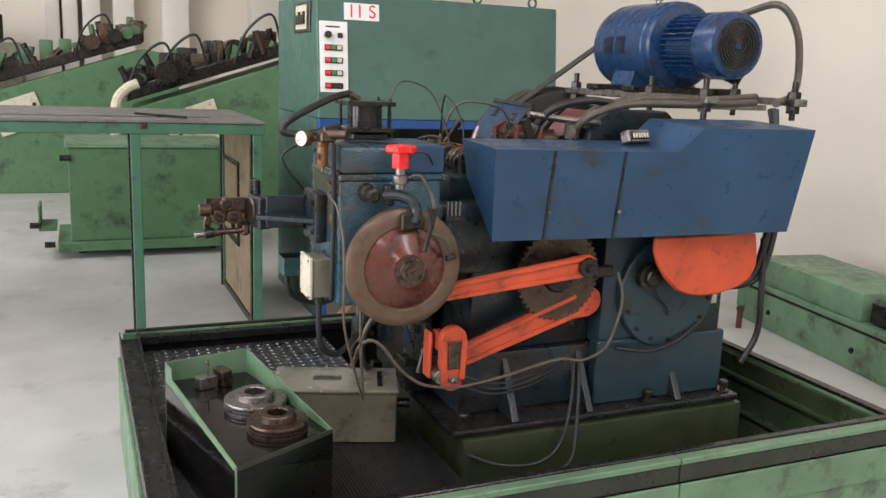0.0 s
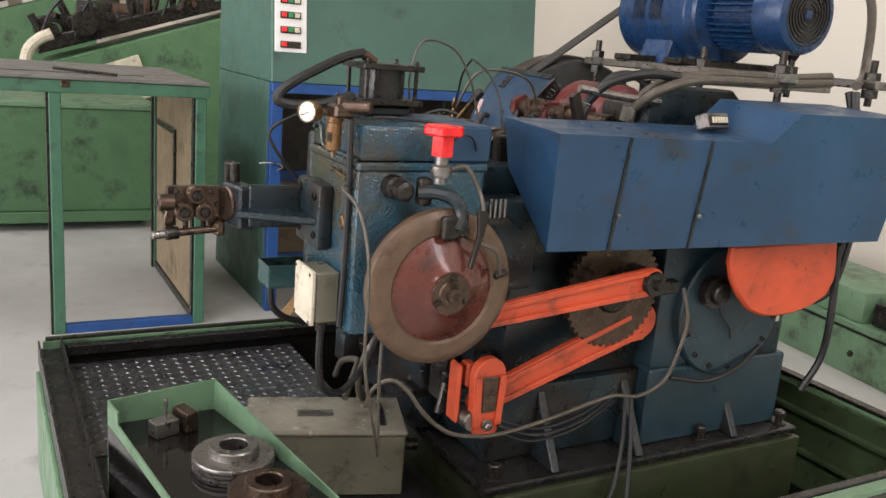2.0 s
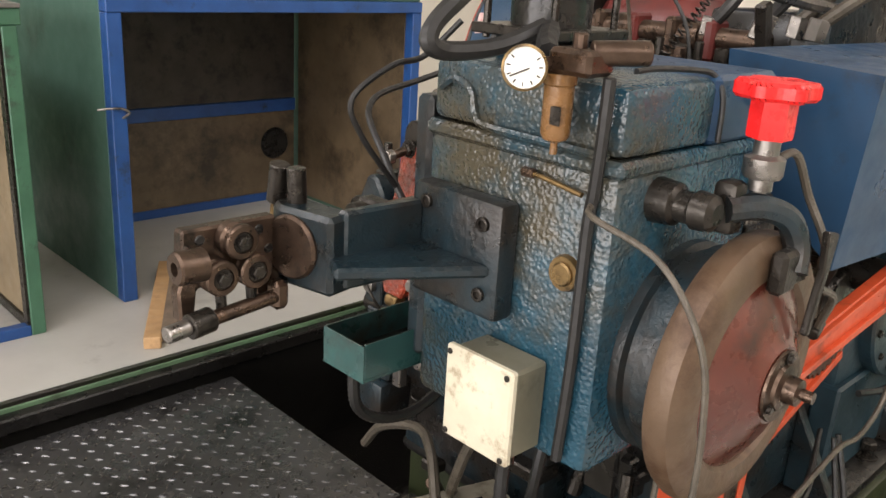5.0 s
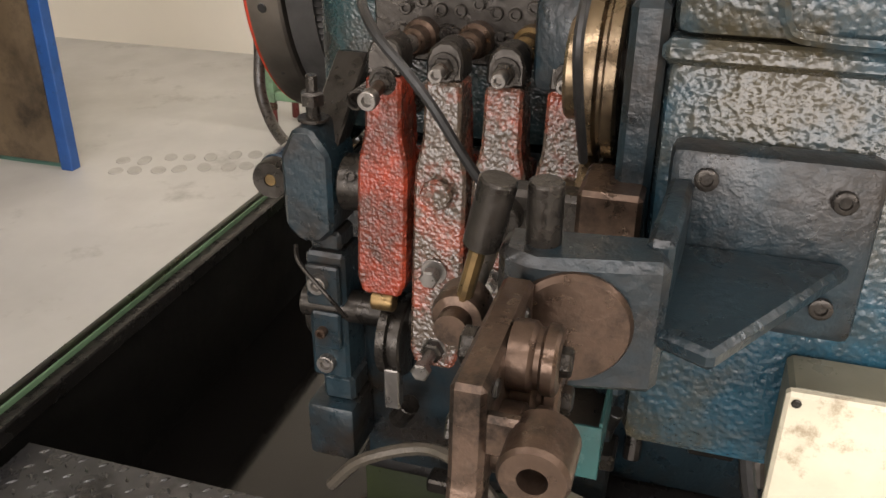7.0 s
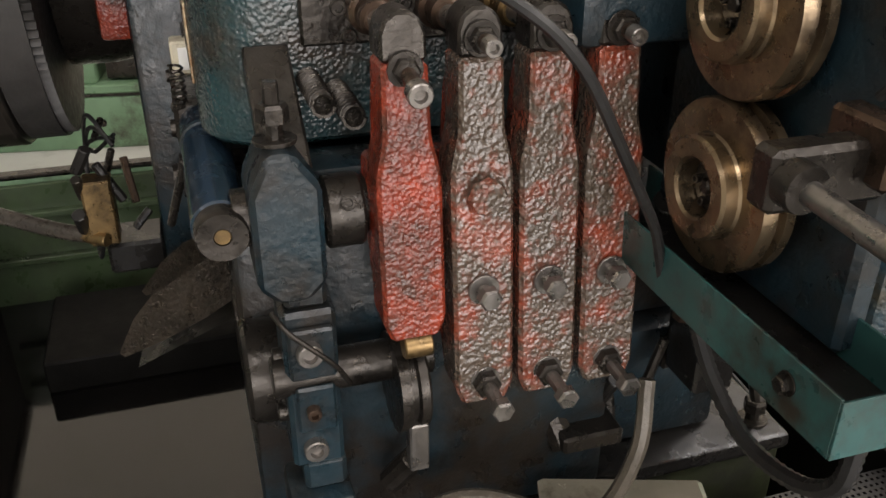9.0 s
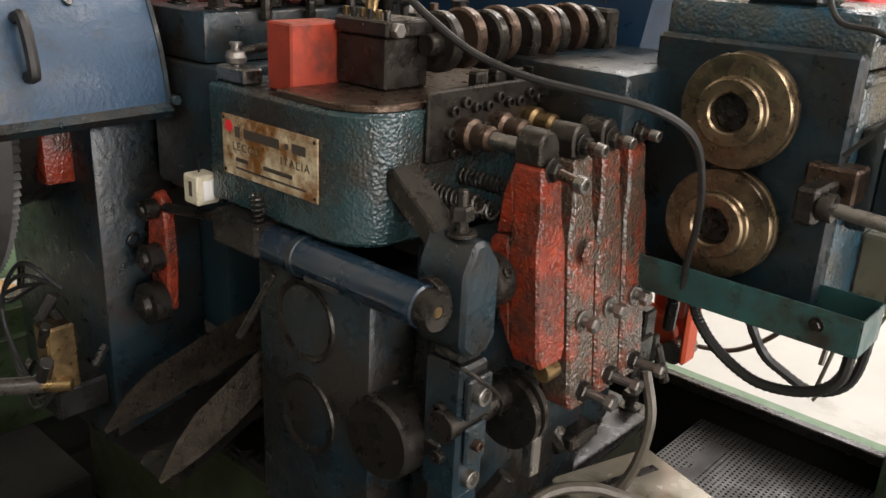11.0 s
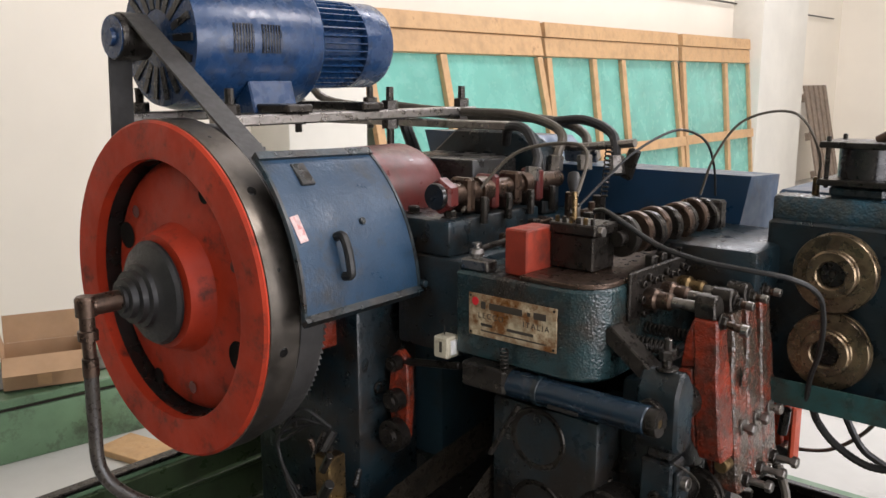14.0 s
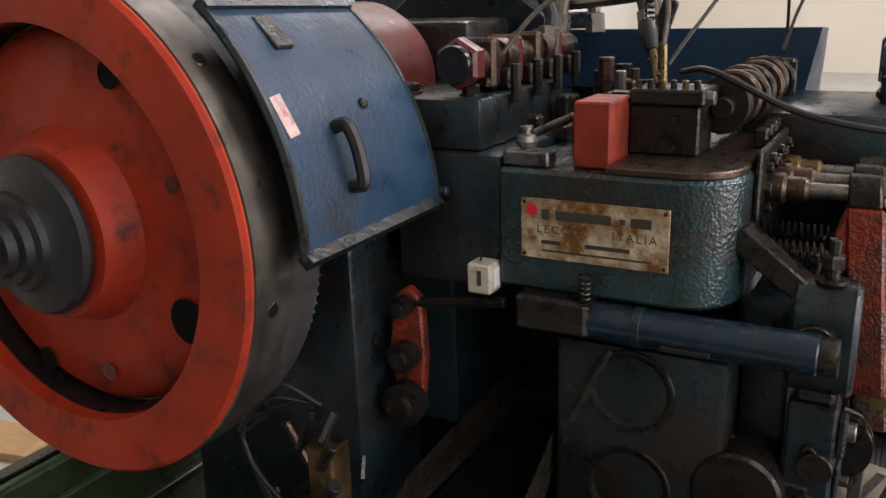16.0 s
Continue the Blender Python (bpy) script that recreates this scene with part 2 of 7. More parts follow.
M_AMBER = mat("amber_bowl", (0.23, 0.115, 0.042), 0.25, 0.1, var=0.3, scale=30, bump=0.0, dirt=(0.05, 0.03, 0.018), amount=0.4, dscale=30)

# ---- building helpers ----
V = Vector
LOC = {}


def rbox(bm, lo, hi, b=0.004, m=None):
    """A box with bevelled edges."""
    t = bmesh.new()
    bmesh.ops.create_cube(t, size=1.0)
    s = [hi[i] - lo[i] for i in range(3)]
    for v in t.verts:
        v.co = V([lo[i] + (v.co[i] + 0.5) * s[i] for i in range(3)])
    b = min(b, min(s) * 0.45)
    if b > 0:
        bmesh.ops.bevel(t, geom=t.edges[:], offset=b, segments=2 if b > 0.006 else 1, affect="EDGES", profile=0.5)
    if m is not None:
        t.transform(m)
    me = bpy.data.meshes.new("tmp")
    t.to_mesh(me)
    bm.from_mesh(me)
    t.free()
    bpy.data.meshes.remove(me)


AX = {"x": (V((0, 1, 0)), V((0, 0, 1)), V((1, 0, 0))), "y": (V((0, 0, 1)), V((1, 0, 0)), V((0, 1, 0))), "z": (V((1, 0, 0)), V((0, 1, 0)), V((0, 0, 1)))}


def frame_of(d):
    d = V(d).normalized()
    u = d.cross(V((0, 0, 1)) if abs(d.z) < 0.9 else V((1, 0, 0))).normalized()
    return u, d.cross(u), d


def lathe(bm, o, axis, prof, seg=32, phase=0.0):
    """Turn a profile of (radius, along) about an axis through o."""
    u, w, d = AX[axis] if isinstance(axis, str) else frame_of(axis)
    o = V(o)
    rings = []
    for r, a in prof:
        if r < 1e-6:
            rings.append([bm.verts.new(o + d * a)])
        else:
            rings.append([bm.verts.new(o + d * a + r * (u * math.cos(phase + 2 * math.pi * k / seg) + w * math.sin(phase + 2 * math.pi * k / seg))) for k in range(seg)])
    for p, q in zip(rings, rings[1:]):
        for k in range(seg):
            j = (k + 1) % seg
            if len(p) == 1 and len(q) == 1:
                continue
            if len(p) == 1:
                bm.faces.new((p[0], q[j], q[k]))
            elif len(q) == 1:
                bm.faces.new((p[k], p[j], q[0]))
            else:
                bm.faces.new((p[k], p[j], q[j], q[k]))


def rod(bm, p, q, r, seg=16, c=0.0015, r2=None, phase=0.0):
    p, q = V(p), V(q)
    n = (q - p).length
    r2 = r if r2 is None else r2
    c = min(c, r * 0.3, n * 0.3)
    lathe(bm, p, q - p, [(0, 0), (r - c, 0), (r, c), (r2, n - c), (r2 - c, n), (0, n)], seg, phase)


def prism(bm, poly, axis, a, b, bev=0.0):
    """Extrude a flat outline along an axis; outline points are the two other coordinates in x, y, z order."""
    i = "xyz".index(axis)

    def at(p, v):
        q = list(p)
        q.insert(i, v)
        return q
    t = bmesh.new()
    lo = [t.verts.new(at(p, a)) for p in poly]
    hi = [t.verts.new(at(p, b)) for p in poly]
    t.faces.new(lo)
    t.faces.new(hi[::-1])
    for k in range(len(poly)):
        j = (k + 1) % len(poly)
        t.faces.new((lo[k], hi[k], hi[j], lo[j]))
    bmesh.ops.recalc_face_normals(t, faces=t.faces[:])
    if bev:
        bmesh.ops.bevel(t, geom=t.edges[:], offset=bev, segments=1, affect="EDGES", profile=0.5)
    me = bpy.data.meshes.new("tmp")
    t.to_mesh(me)
    bm.from_mesh(me)
    t.free()
    bpy.data.meshes.remove(me)


def curve_points(pts, n=8):
    pts = [V(p) for p in pts]
    if len(pts) < 3:
        return pts
    e = [pts[0] * 2 - pts[1], *pts, pts[-1] * 2 - pts[-2]]
    out = []
    for i in range(1, len(e) - 2):
        p0, p1, p2, p3 = e[i - 1:i + 3]
        for k in range(n):
            t = k / n
            out.append(0.5 * ((2 * p1) + (p2 - p0) * t + (2 * p0 - 5 * p1 + 4 * p2 - p3) * t * t + (3 * p1 - p0 - 3 * p2 + p3) * t ** 3))
    return [*out, pts[-1]]


def sweep(bm, pts, r, seg=8, n=8, ribs=0.0):
    pts = curve_points(pts, n)
    d = (pts[1] - pts[0]).normalized()
    u = frame_of(d)[0]
    rings = []
    for i, p in enumerate(pts):
        a, b = pts[max(0, i - 1)], pts[min(len(pts) - 1, i + 1)]
        d = (b - a).normalized()
        u = (u - d * u.dot(d)).normalized()
        w = d.cross(u)
        rr = r * (1 + ribs * (i % 2))
        rings.append([bm.verts.new(p + rr * (u * math.cos(2 * math.pi * k / seg) + w * math.sin(2 * math.pi * k / seg))) for k in range(seg)])
    for p, q in zip(rings, rings[1:]):
        for k in range(seg):
            j = (k + 1) % seg
            bm.faces.new((p[k], p[j], q[j], q[k]))
    bm.faces.new(rings[0][::-1])
    bm.faces.new(rings[-1])


def spring(bm, p, q, r, wire, turns):
    p, q = V(p), V(q)
    u, w, d = frame_of(q - p)
    m = turns * 10
    pts = [p + (q - p) * (i / m) + r * (u * math.cos(i * 2 * math.pi / 10) + w * math.sin(i * 2 * math.pi / 10)) for i in range(m + 1)]
    sweep(bm, pts, wire, 5, 1)


def part(name, bm, material, parent=None, label=""):
    me = bpy.data.meshes.new(name)
    bmesh.ops.recalc_face_normals(bm, faces=bm.faces[:])
    bm.to_mesh(me)
    bm.free()
    me.materials.append(material)
    me.polygons.foreach_set("use_smooth", [True] * len(me.polygons))
    me.set_sharp_from_angle(angle=radians(32))
    ob = new(name, me)
    if parent is not None:
        ob.parent = parent
        if parent.type == "EMPTY":
            ob.matrix_parent_inverse = Matrix.Translation(-LOC[parent.name])
    if label:
        tagged(ob, label)
    return ob


def thing(name, label, category, loc, group="", kind=""):
    ob = new(name)
    ob.empty_display_size = 0.05
    ob.location = loc
    LOC[ob.name] = V(loc)
    return tagged(ob, label, category, group, kind)


def made(fn, *a, **k):
    bm = bmesh.new()
    fn(bm, *a, **k)
    return bm


def box_part(name, lo, hi, material, parent, label="", b=0.004, m=None):
    return part(name, made(rbox, lo, hi, b, m), material, parent, label)


def rod_part(name, p, q, r, material, parent, label="", seg=16, **k):
    return part(name, made(rod, p, q, r, seg, **k), material, parent, label)


def lathe_part(name, o, axis, prof, material, parent, label="", seg=32):
    return part(name, made(lathe, o, axis, prof, seg), material, parent, label)


def hose(name, pts, r, material, parent, label="", **k):
    return part(name, made(sweep, pts, r, **k), material, parent, label)


def structure(name, bm, material, label, category):
    return tagged(part(name, bm, material), label, category, kind="structure")


def hexbolt(bm, p, d, r, h, shank=0.0):
    """A hexagon head at p standing out along d, with a washer under it."""
    d = V(d).normalized()
    p = V(p)
    rod(bm, p, p + d * (0.25 * h), r * 1.35, 14, 0.0005)
    if shank:
        rod(bm, p, p + d * shank, r * 0.6, 10, 0.0005)
    q = p + d * max(0.25 * h, shank - h * 0.5)
    lathe(bm, q, d, [(0, 0), (r, 0), (r, h * 0.8), (r * 0.82, h), (0, h)], 6)


def capscrew(bm, p, d, r, h):
    lathe(bm, p, d, [(r, -0.002), (r, h * 0.9), (r * 0.9, h), (r * 0.55, h), (r * 0.5, h * 0.45), (0, h * 0.45)], 12)

# ---- the hall ----
X0, X1, Y0, Y1, H = -9.0, 5.2, -12.0, 13.6, 6.4
structure("floor", made(rbox, (X0, Y0, -0.2), (X1, Y1, 0.0), 0), M_FLOOR, "pale worn concrete factory floor with stains", "floor")
structure("wall_east", made(rbox, (X1, Y0, -0.2), (X1 + 0.25, Y1, H), 0), M_WALL, "plain cream plastered hall wall", "wall")
structure("wall_north", made(rbox, (X0, Y1, -0.2), (X1 + 0.25, Y1 + 0.25, H), 0), M_WALL, "cream hall wall behind the machine rows", "wall")
structure("wall_south", made(rbox, (X0, Y0 - 0.25, -0.2), (X1 + 0.25, Y0, H), 0), M_WALL, "cream end wall of the hall", "wall")
bm = bmesh.new()
rbox(bm, (X0 - 0.25, Y0, -0.2), (X0, -4.5, H), 0)
rbox(bm, (X0 - 0.25, 7.5, -0.2), (X0, Y1, H), 0)
rbox(bm, (X0 - 0.25, -4.5, 4.5), (X0, 7.5, H), 0)
structure("wall_west", bm, M_WALL, "cream hall wall with a wide open gate", "wall")
structure("ground", made(rbox, (-60, -40, -0.25), (X0 - 0.25, 40, -0.02), 0), M_FLOOR, "concrete yard outside the gate", "ground")
bm = bmesh.new()
for a, b in ((X0 - 0.25, -4.2), (-2.2, 2.4), (3.6, X1 + 0.25)):
    rbox(bm, (a, Y0 - 0.25, H), (b, Y1 + 0.25, H + 0.2), 0)
for a, b, c, d in ((-4.2, -2.2, -8.0, 10.4), (2.4, 3.6, -9.6, -0.4)):
    rbox(bm, (a, Y0 - 0.25, H), (b, c, H + 0.2), 0)
    rbox(bm, (a, d, H), (b, Y1 + 0.25, H + 0.2), 0)
structure("ceiling", bm, M_CEIL, "pale hall ceiling with long roof lights", "ceiling")
for x, w in ((-7.2, 0.24), (-4.6, 0.24), (-2.2, 0.2), (-0.255, 0.09), (-0.03, 0.10), (0.25, 0.12), (0.685, 0.145), (1.40, 0.19), (2.72, 0.22), (4.2, 0.24)):
    structure("pillar", made(rbox, (x - w, Y1 - 0.35, 0), (x + w, Y1 + 0.01, H), 0.02), M_PILLAR, "pale concrete wall pillar", "pillar")
for y in (0.19, -8.25):
    structure("pillar", made(rbox, (X1 - 0.42, y - 0.36 - (0.5 if y < -1 else 0), 0), (X1 + 0.01, y + 0.36 + (0.45 if y < -1 else 0), H), 0.02), M_PILLAR, "pale concrete pillar on the cream wall", "pillar")
structure("conduit", made(rod, (X1 - 0.03, -0.6, 2.66), (X1 - 0.03, -11.5, 2.66), 0.012, 8), M_DARK, "thin cable conduit along the wall", "conduit")


PRINT_A, PRINT_B = (3.20, 4.86), (3.52, 4.11)
# two faint rows of oily tread prints beside the tray
rnd = random.Random(7)
pr = bmesh.new()
for k in range(9):
    for q in range(2):
        c = V(PRINT_A).lerp(V(PRINT_B), (k + 0.5 * q) / 8) + V((-0.15 * q + rnd.uniform(-0.02, 0.02), rnd.uniform(-0.015, 0.015)))
        one = made(lathe, (0, 0, 0), "z", [(1.0, 0.0005), (0.9, 0.004), (0, 0.004)], 12)
        one.transform(Matrix.Translation((c.x, c.y, 0.0)) @ Matrix.Rotation(radians(rnd.uniform(5, 35)), 4, "Z") @ Matrix.Diagonal((rnd.uniform(0.045, 0.065), rnd.uniform(0.03, 0.04), 1, 1)))
        tmp = bpy.data.meshes.new("tmp")
        one.to_mesh(tmp)
        one.free()
        pr.from_mesh(tmp)
        bpy.data.meshes.remove(tmp)
structure("floor_stain", pr, M_STAIN, "faint oily tread prints on the pale concrete", "stain")

# ---- the drip tray under the machine ----
TX0, TX1, TY0, TY1, TZ = 0.10, 2.60, 1.69, 3.46, 0.485
tray = thing("drip_tray", "green steel drip tray with oily rim standing on the floor", "drip tray", ((TX0 + TX1) / 2, (TY0 + TY1) / 2, 0))
box_part("base", (TX0 + 0.01, TY0 + 0.01, 0.0), (TX1 - 0.01, TY1 - 0.01, 0.05), M_OILGREEN, tray)
box_part("oil", (TX0 + 0.03, TY0 + 0.03, 0.05), (TX1 - 0.03, TY1 - 0.03, 0.10), M_OIL, tray, "black pool of used oil", 0)
for n0, lo, hi in (("side", (TX0, TY0, 0), (TX0 + 0.012, TY1, TZ - 0.06)), ("side", (TX1 - 0.012, TY0, 0), (TX1, TY1, TZ - 0.002)),
                   ("side", (TX0 + 0.012, TY0, 0), (TX1 - 0.012, TY0 + 0.012, TZ - 0.1)), ("side", (TX0 + 0.012, TY1 - 0.012, 0), (TX1 - 0.012, TY1, TZ - 0.002))):
    box_part(n0, lo, hi, M_GREEN, tray, "green painted steel side sheet", 0.002)
# inner linings, darker than the green side sheets
box_part("lining", (TX1 - 0.035, TY0 + 0.03, 0.08), (TX1 - 0.016, TY1 - 0.03, TZ - 0.02), M_TRAYIN, tray, "dark green inner sheet", 0.002)
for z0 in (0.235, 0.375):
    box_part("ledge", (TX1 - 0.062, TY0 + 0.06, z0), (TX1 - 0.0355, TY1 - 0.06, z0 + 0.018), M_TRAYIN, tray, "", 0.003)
box_part("lining", (TX0 + 0.05, TY1 - 0.035, 0.08), (TX1 - 0.04, TY1 - 0.016, TZ - 0.05), M_MATT, tray, "", 0.002)
box_part("lining", (TX0 + 0.05, TY0 + 0.0205, 0.08), (TX1 - 0.04, TY0 + 0.052, TZ - 0.018), M_MATT, tray, "", 0.002)
# rims
bm = made(prism, [(TX0 - 0.004, TZ - 0.075), (TX0 - 0.004, TZ), (TX0 + 0.002, TZ), (TX0 + 0.002, TZ - 0.03), (TX0 + 0.066, TZ - 0.03), (TX0 + 0.066, TZ + 0.012), (TX0 + 0.072, TZ + 0.012), (TX0 + 0.072, TZ - 0.055), (TX0 + 0.012, TZ - 0.075)], "y", TY0, TY1)
part("rim", bm, M_BLACK, tray, "oil-blackened gutter rim")
box_part("rim", (TX0 + 0.02, TY1 - 0.010, TZ - 0.004), (TX1, TY1 + 0.004, TZ + 0.012), M_OILGREEN, tray, "oily dark green rim strip", 0.003)
box_part("rim", (TX0 + 0.08, TY1 - 0.05, TZ - 0.05), (TX1 - 0.05, TY1 - 0.0125, TZ - 0.012), M_BLACK, tray, "oil-blackened gutter rim", 0.004)
for a, b in ((TX0 + 0.08, 1.632), (1.636, TX1)):
    box_part("rim", (a, TY0 - 0.006, TZ - 0.016), (b, TY0 + 0.032, TZ + 0.004), M_GREEN, tray, "scuffed green rim plate", 0.003)
    box_part("inner_rim", (a, TY0 + 0.033, TZ - 0.017), (b, TY0 + 0.06, TZ + 0.009), M_BLACK, tray, "oil-blackened inner rim", 0.003)
    box_part("rim_web", (a, TY0 - 0.002, TZ - 0.075), (b, TY0 + 0.02, TZ - 0.018), M_OILGREEN, tray, "", 0.002)
    box_part("panel", (a, TY0 - 0.012, TZ - 0.20), (b, TY0 - 0.001, TZ - 0.078), M_GREEN, tray, "", 0.003)
box_part("rim", (TX1 - 0.012, TY0 + 0.05, TZ - 0.012), (TX1 + 0.03, TY1 - 0.012, TZ + 0.004), M_DARK, tray, "", 0.003)
box_part("panel", (TX0 - 0.014, TY0 + 0.02, 0.03), (TX0 - 0.001, TY1 - 0.04, TZ - 0.095), M_GREEN, tray, "", 0.003)
# foot of the walkway
for lo, hi in (((TX0 + 0.08, 1.80, 0.1), (TX0 + 0.13, 3.38, 0.398)), ((0.90, 1.80, 0.1), (0.95, 3.36, 0.398))):
    box_part("bearer", lo, hi, M_BLACK, tray, "", 0.003)

# tread plate and perforated plate
PX0, PX1, PS = TX0 + 0.075, 0.975, 2.70
tread = thing("tread_plate", "dark oily steel tread plate with raised bars lying in the tray", "tread plate", ((PX0 + PX1) / 2, 3.05, 0.4))
box_part("plate", (PX0, PS, 0.400), (PX1, TY1 - 0.055, 0.410), M_TREAD, tread, "", 0.002)
bm = bmesh.new()
verts, faces = [], []
nx, ny = int((PX1 - PX0) / 0.0215), int((TY1 - 0.06 - PS) / 0.0215)
for i in range(nx):
    for j in range(ny):
        if (i + j) % 2:
            continue
        cx, cy = PX0 + 0.012 + i * 0.0215, PS + 0.012 + j * 0.0215
        a = radians(45 if i % 2 else -45)
        c, s = math.cos(a), math.sin(a)
        k = len(verts)
        for dx, dy, dz in ((-0.0115, 0, 0), (0, -0.0036, 0), (0.0115, 0, 0), (0, 0.0036, 0), (-0.005, 0, 0.0028), (0.005, 0, 0.0028)):
            verts.append((cx + c * dx - s * dy, cy + s * dx + c * dy, 0.4098 + dz))
        faces += [(k, k + 1, k + 4), (k + 1, k + 5, k + 4), (k + 1, k + 2, k + 5), (k + 2, k + 3, k + 5), (k + 3, k + 4, k + 5), (k + 3, k, k + 4)]
me = bpy.data.meshes.new("tread_pattern")
me.from_pydata(verts, [], faces)
me.materials.append(M_BAR)
ob = new("tread_pattern", me)
ob.parent, ob.matrix_parent_inverse = tread, Matrix.Translation(-LOC[tread.name])
tagged(ob, "raised diamond bars", kind="stuff")

perf = thing("perforated_plate", "black oily perforated steel plate lying in the tray", "grating", ((PX0 + PX1) / 2, 2.2, 0.4))
verts, faces = [], []
P = 0.0115
nx, ny = int((PX1 + 0.03 - PX0) / P), int((PS - TY0 - 0.055) / P)
for i in range(nx + 1):
    for j in range(ny + 1):
        verts.append((PX0 + i * P, TY0 + 0.05 + j * P, 0.406))
W = ny + 1
for i in range(nx):
    for j in range(ny):
        q = (i * W + j, (i + 1) * W + j, (i + 1) * W + j + 1, i * W + j + 1)
        k = len(verts)
        x, y = PX0 + i * P, TY0 + 0.05 + j * P
        for u, v in ((0.28, 0.28), (0.72, 0.28), (0.72, 0.72), (0.28, 0.72)):
            verts.append((x + u * P, y + v * P, 0.406))
        for e in range(4):
            f = (e + 1) % 4
            faces.append((q[e], q[f], k + f, k + e))
me = bpy.data.meshes.new("plate")
me.from_pydata(verts, [], faces)
me.materials.append(M_PERF)
ob = new("plate", me)
ob.parent, ob.matrix_parent_inverse = perf, Matrix.Translation(-LOC[perf.name])


# ---- loose things in the tray ----
bin_ = thing("parts_bin", "open green sheet steel parts bin with oily bottom on the plate", "parts bin", (0.38, 2.1, 0.406))
BL, BR, NR, NL = (0.188, 2.405), (0.445, 2.42), (0.578, 1.868), (0.288, 1.715)
part("bottom", made(prism, [BL, BR, NR, NL], "z", 0.4065, 0.640), M_OIL, bin_, "black oily inside bottom")


def wall_sheet(p, q, za, zb, name, material, label=""):
    """An upright sheet from p to q with top heights za and zb."""
    d = V((q[0] - p[0], q[1] - p[1])).normalized()
    n = V((d.y, -d.x)) * 0.004
    bm = bmesh.new()
    lo = [bm.verts.new((x, y, 0.407)) for x, y in (p, q, (q[0] + n.x, q[1] + n.y), (p[0] + n.x, p[1] + n.y))]
    hi = [bm.verts.new((v.co.x, v.co.y, z)) for v, z in zip(lo, (za, zb, zb, za))]
    bm.faces.new(lo)
    bm.faces.new(hi)
    for k in range(4):
        bm.faces.new((lo[k], lo[(k + 1) % 4], hi[(k + 1) % 4], hi[k]))
    return part(name, bm, material, bin_, label)


wall_sheet(NL, (0.200, 2.33), 0.655, 0.668, "side", M_GREEN)
wall_sheet((0.200, 2.33), BL, 0.700, 0.702, "side", M_GREEN)
wall_sheet(BL, BR, 0.702, 0.720, "side", M_GREEN)
wall_sheet(BR, NR, 0.720, 0.652, "side", M_GREEN)
wall_sheet(NR, NL, 0.652, 0.652, "side", M_OILGREEN, "stained green end sheet")

for (x, y, r, m0, lab) in ((0.414, 2.118, 0.090, M_STEEL, "grooved oily steel ring lying in the bin"), (0.442, 1.945, 0.083, M_BROWN, "rust-brown flanged steel ring lying in the bin")):
    rg = thing("steel_ring", lab, "ring", (x, y, 0.641), "rings in the bin")
    lathe_part("body", (x, y, 0.6405), "z", [(r * 0.40, 0), (r, 0), (r, 0.006), (r * 0.93, 0.008), (r, 0.010), (r, 0.016), (r * 0.94, 0.018), (r, 0.020), (r, 0.026), (r * 0.98, 0.029), (r * 0.62, 0.030), (r * 0.60, 0.046), (r * 0.57, 0.049), (r * 0.36, 0.049), (r * 0.34, 0.046), (r * 0.40, 0)], m0, rg, "", 48)

clamp = thing("clamp_block", "small steel clamp block with an upright screw in the bin", "clamp", (0.315, 2.32, 0.641))
CM = Matrix.Translation((0.305, 2.315, 0.640)) @ Matrix.Rotation(radians(20), 4, "Z")
box_part("body", (-0.035, -0.02, 0.0005), (0.025, 0.02, 0.038), M_STEEL, clamp, "", 0.002, CM)
box_part("jaw", (0.034, -0.035, 0.0005), (0.068, 0.03, 0.05), M_BROWN, clamp, "", 0.003, CM)
part("screw", made(rod, CM @ V((0, 0, 0.03)), CM @ V((0, 0, 0.085)), 0.004, 8), M_STEEL, clamp)
part("screw_tip", made(rod, CM @ V((0, 0, 0.068)), CM @ V((0, 0, 0.088)), 0.006, 8), M_STEEL, clamp)
part("pin", made(rod, CM @ V((0.02, 0, 0.018)), CM @ V((0.045, 0, 0.018)), 0.005, 8), M_STEEL, clamp)

tb = thing("toolbox", "dented olive grey steel box with a name plate and oily top", "toolbox", (0.74, 2.38, 0.406))
TM = Matrix.Translation((0.735, 2.393, 0.0)) @ Matrix.Rotation(radians(-18), 4, "Z") @ Matrix.Diagonal((1.06, 1.45, 1, 1)) @ Matrix.Translation((-0.735, -2.395, 0))
box_part("body", (0.545, 2.325, 0.407), (0.93, 2.47, 0.578), M_TOOLBOX, tb, "", 0.004, TM)
box_part("lid", (0.540, 2.320, 0.579), (0.935, 2.475, 0.594), M_LID, tb, "shiny oily lid with glare in its colour", 0.005, TM)
box_part("name_plate", (0.665, 2.385, 0.5945), (0.755, 2.412, 0.596), M_STEEL, tb, "small worn metal plate", 0.0005, TM)
for k in range(3):
    box_part("print", (0.672, 2.391 + k * 0.006, 0.5962), (0.745 - 0.012 * k, 2.3935 + k * 0.006, 0.5966), M_INK, tb, "", 0, TM)
box_part("slot", (0.868, 2.345, 0.5942), (0.884, 2.44, 0.597), M_BLACK, tb, "", 0.001, TM)
part("knob", made(rod, TM @ V((0.93, 2.375, 0.52)), TM @ V((0.972, 2.375, 0.52)), 0.017, 14), M_DARK, tb)


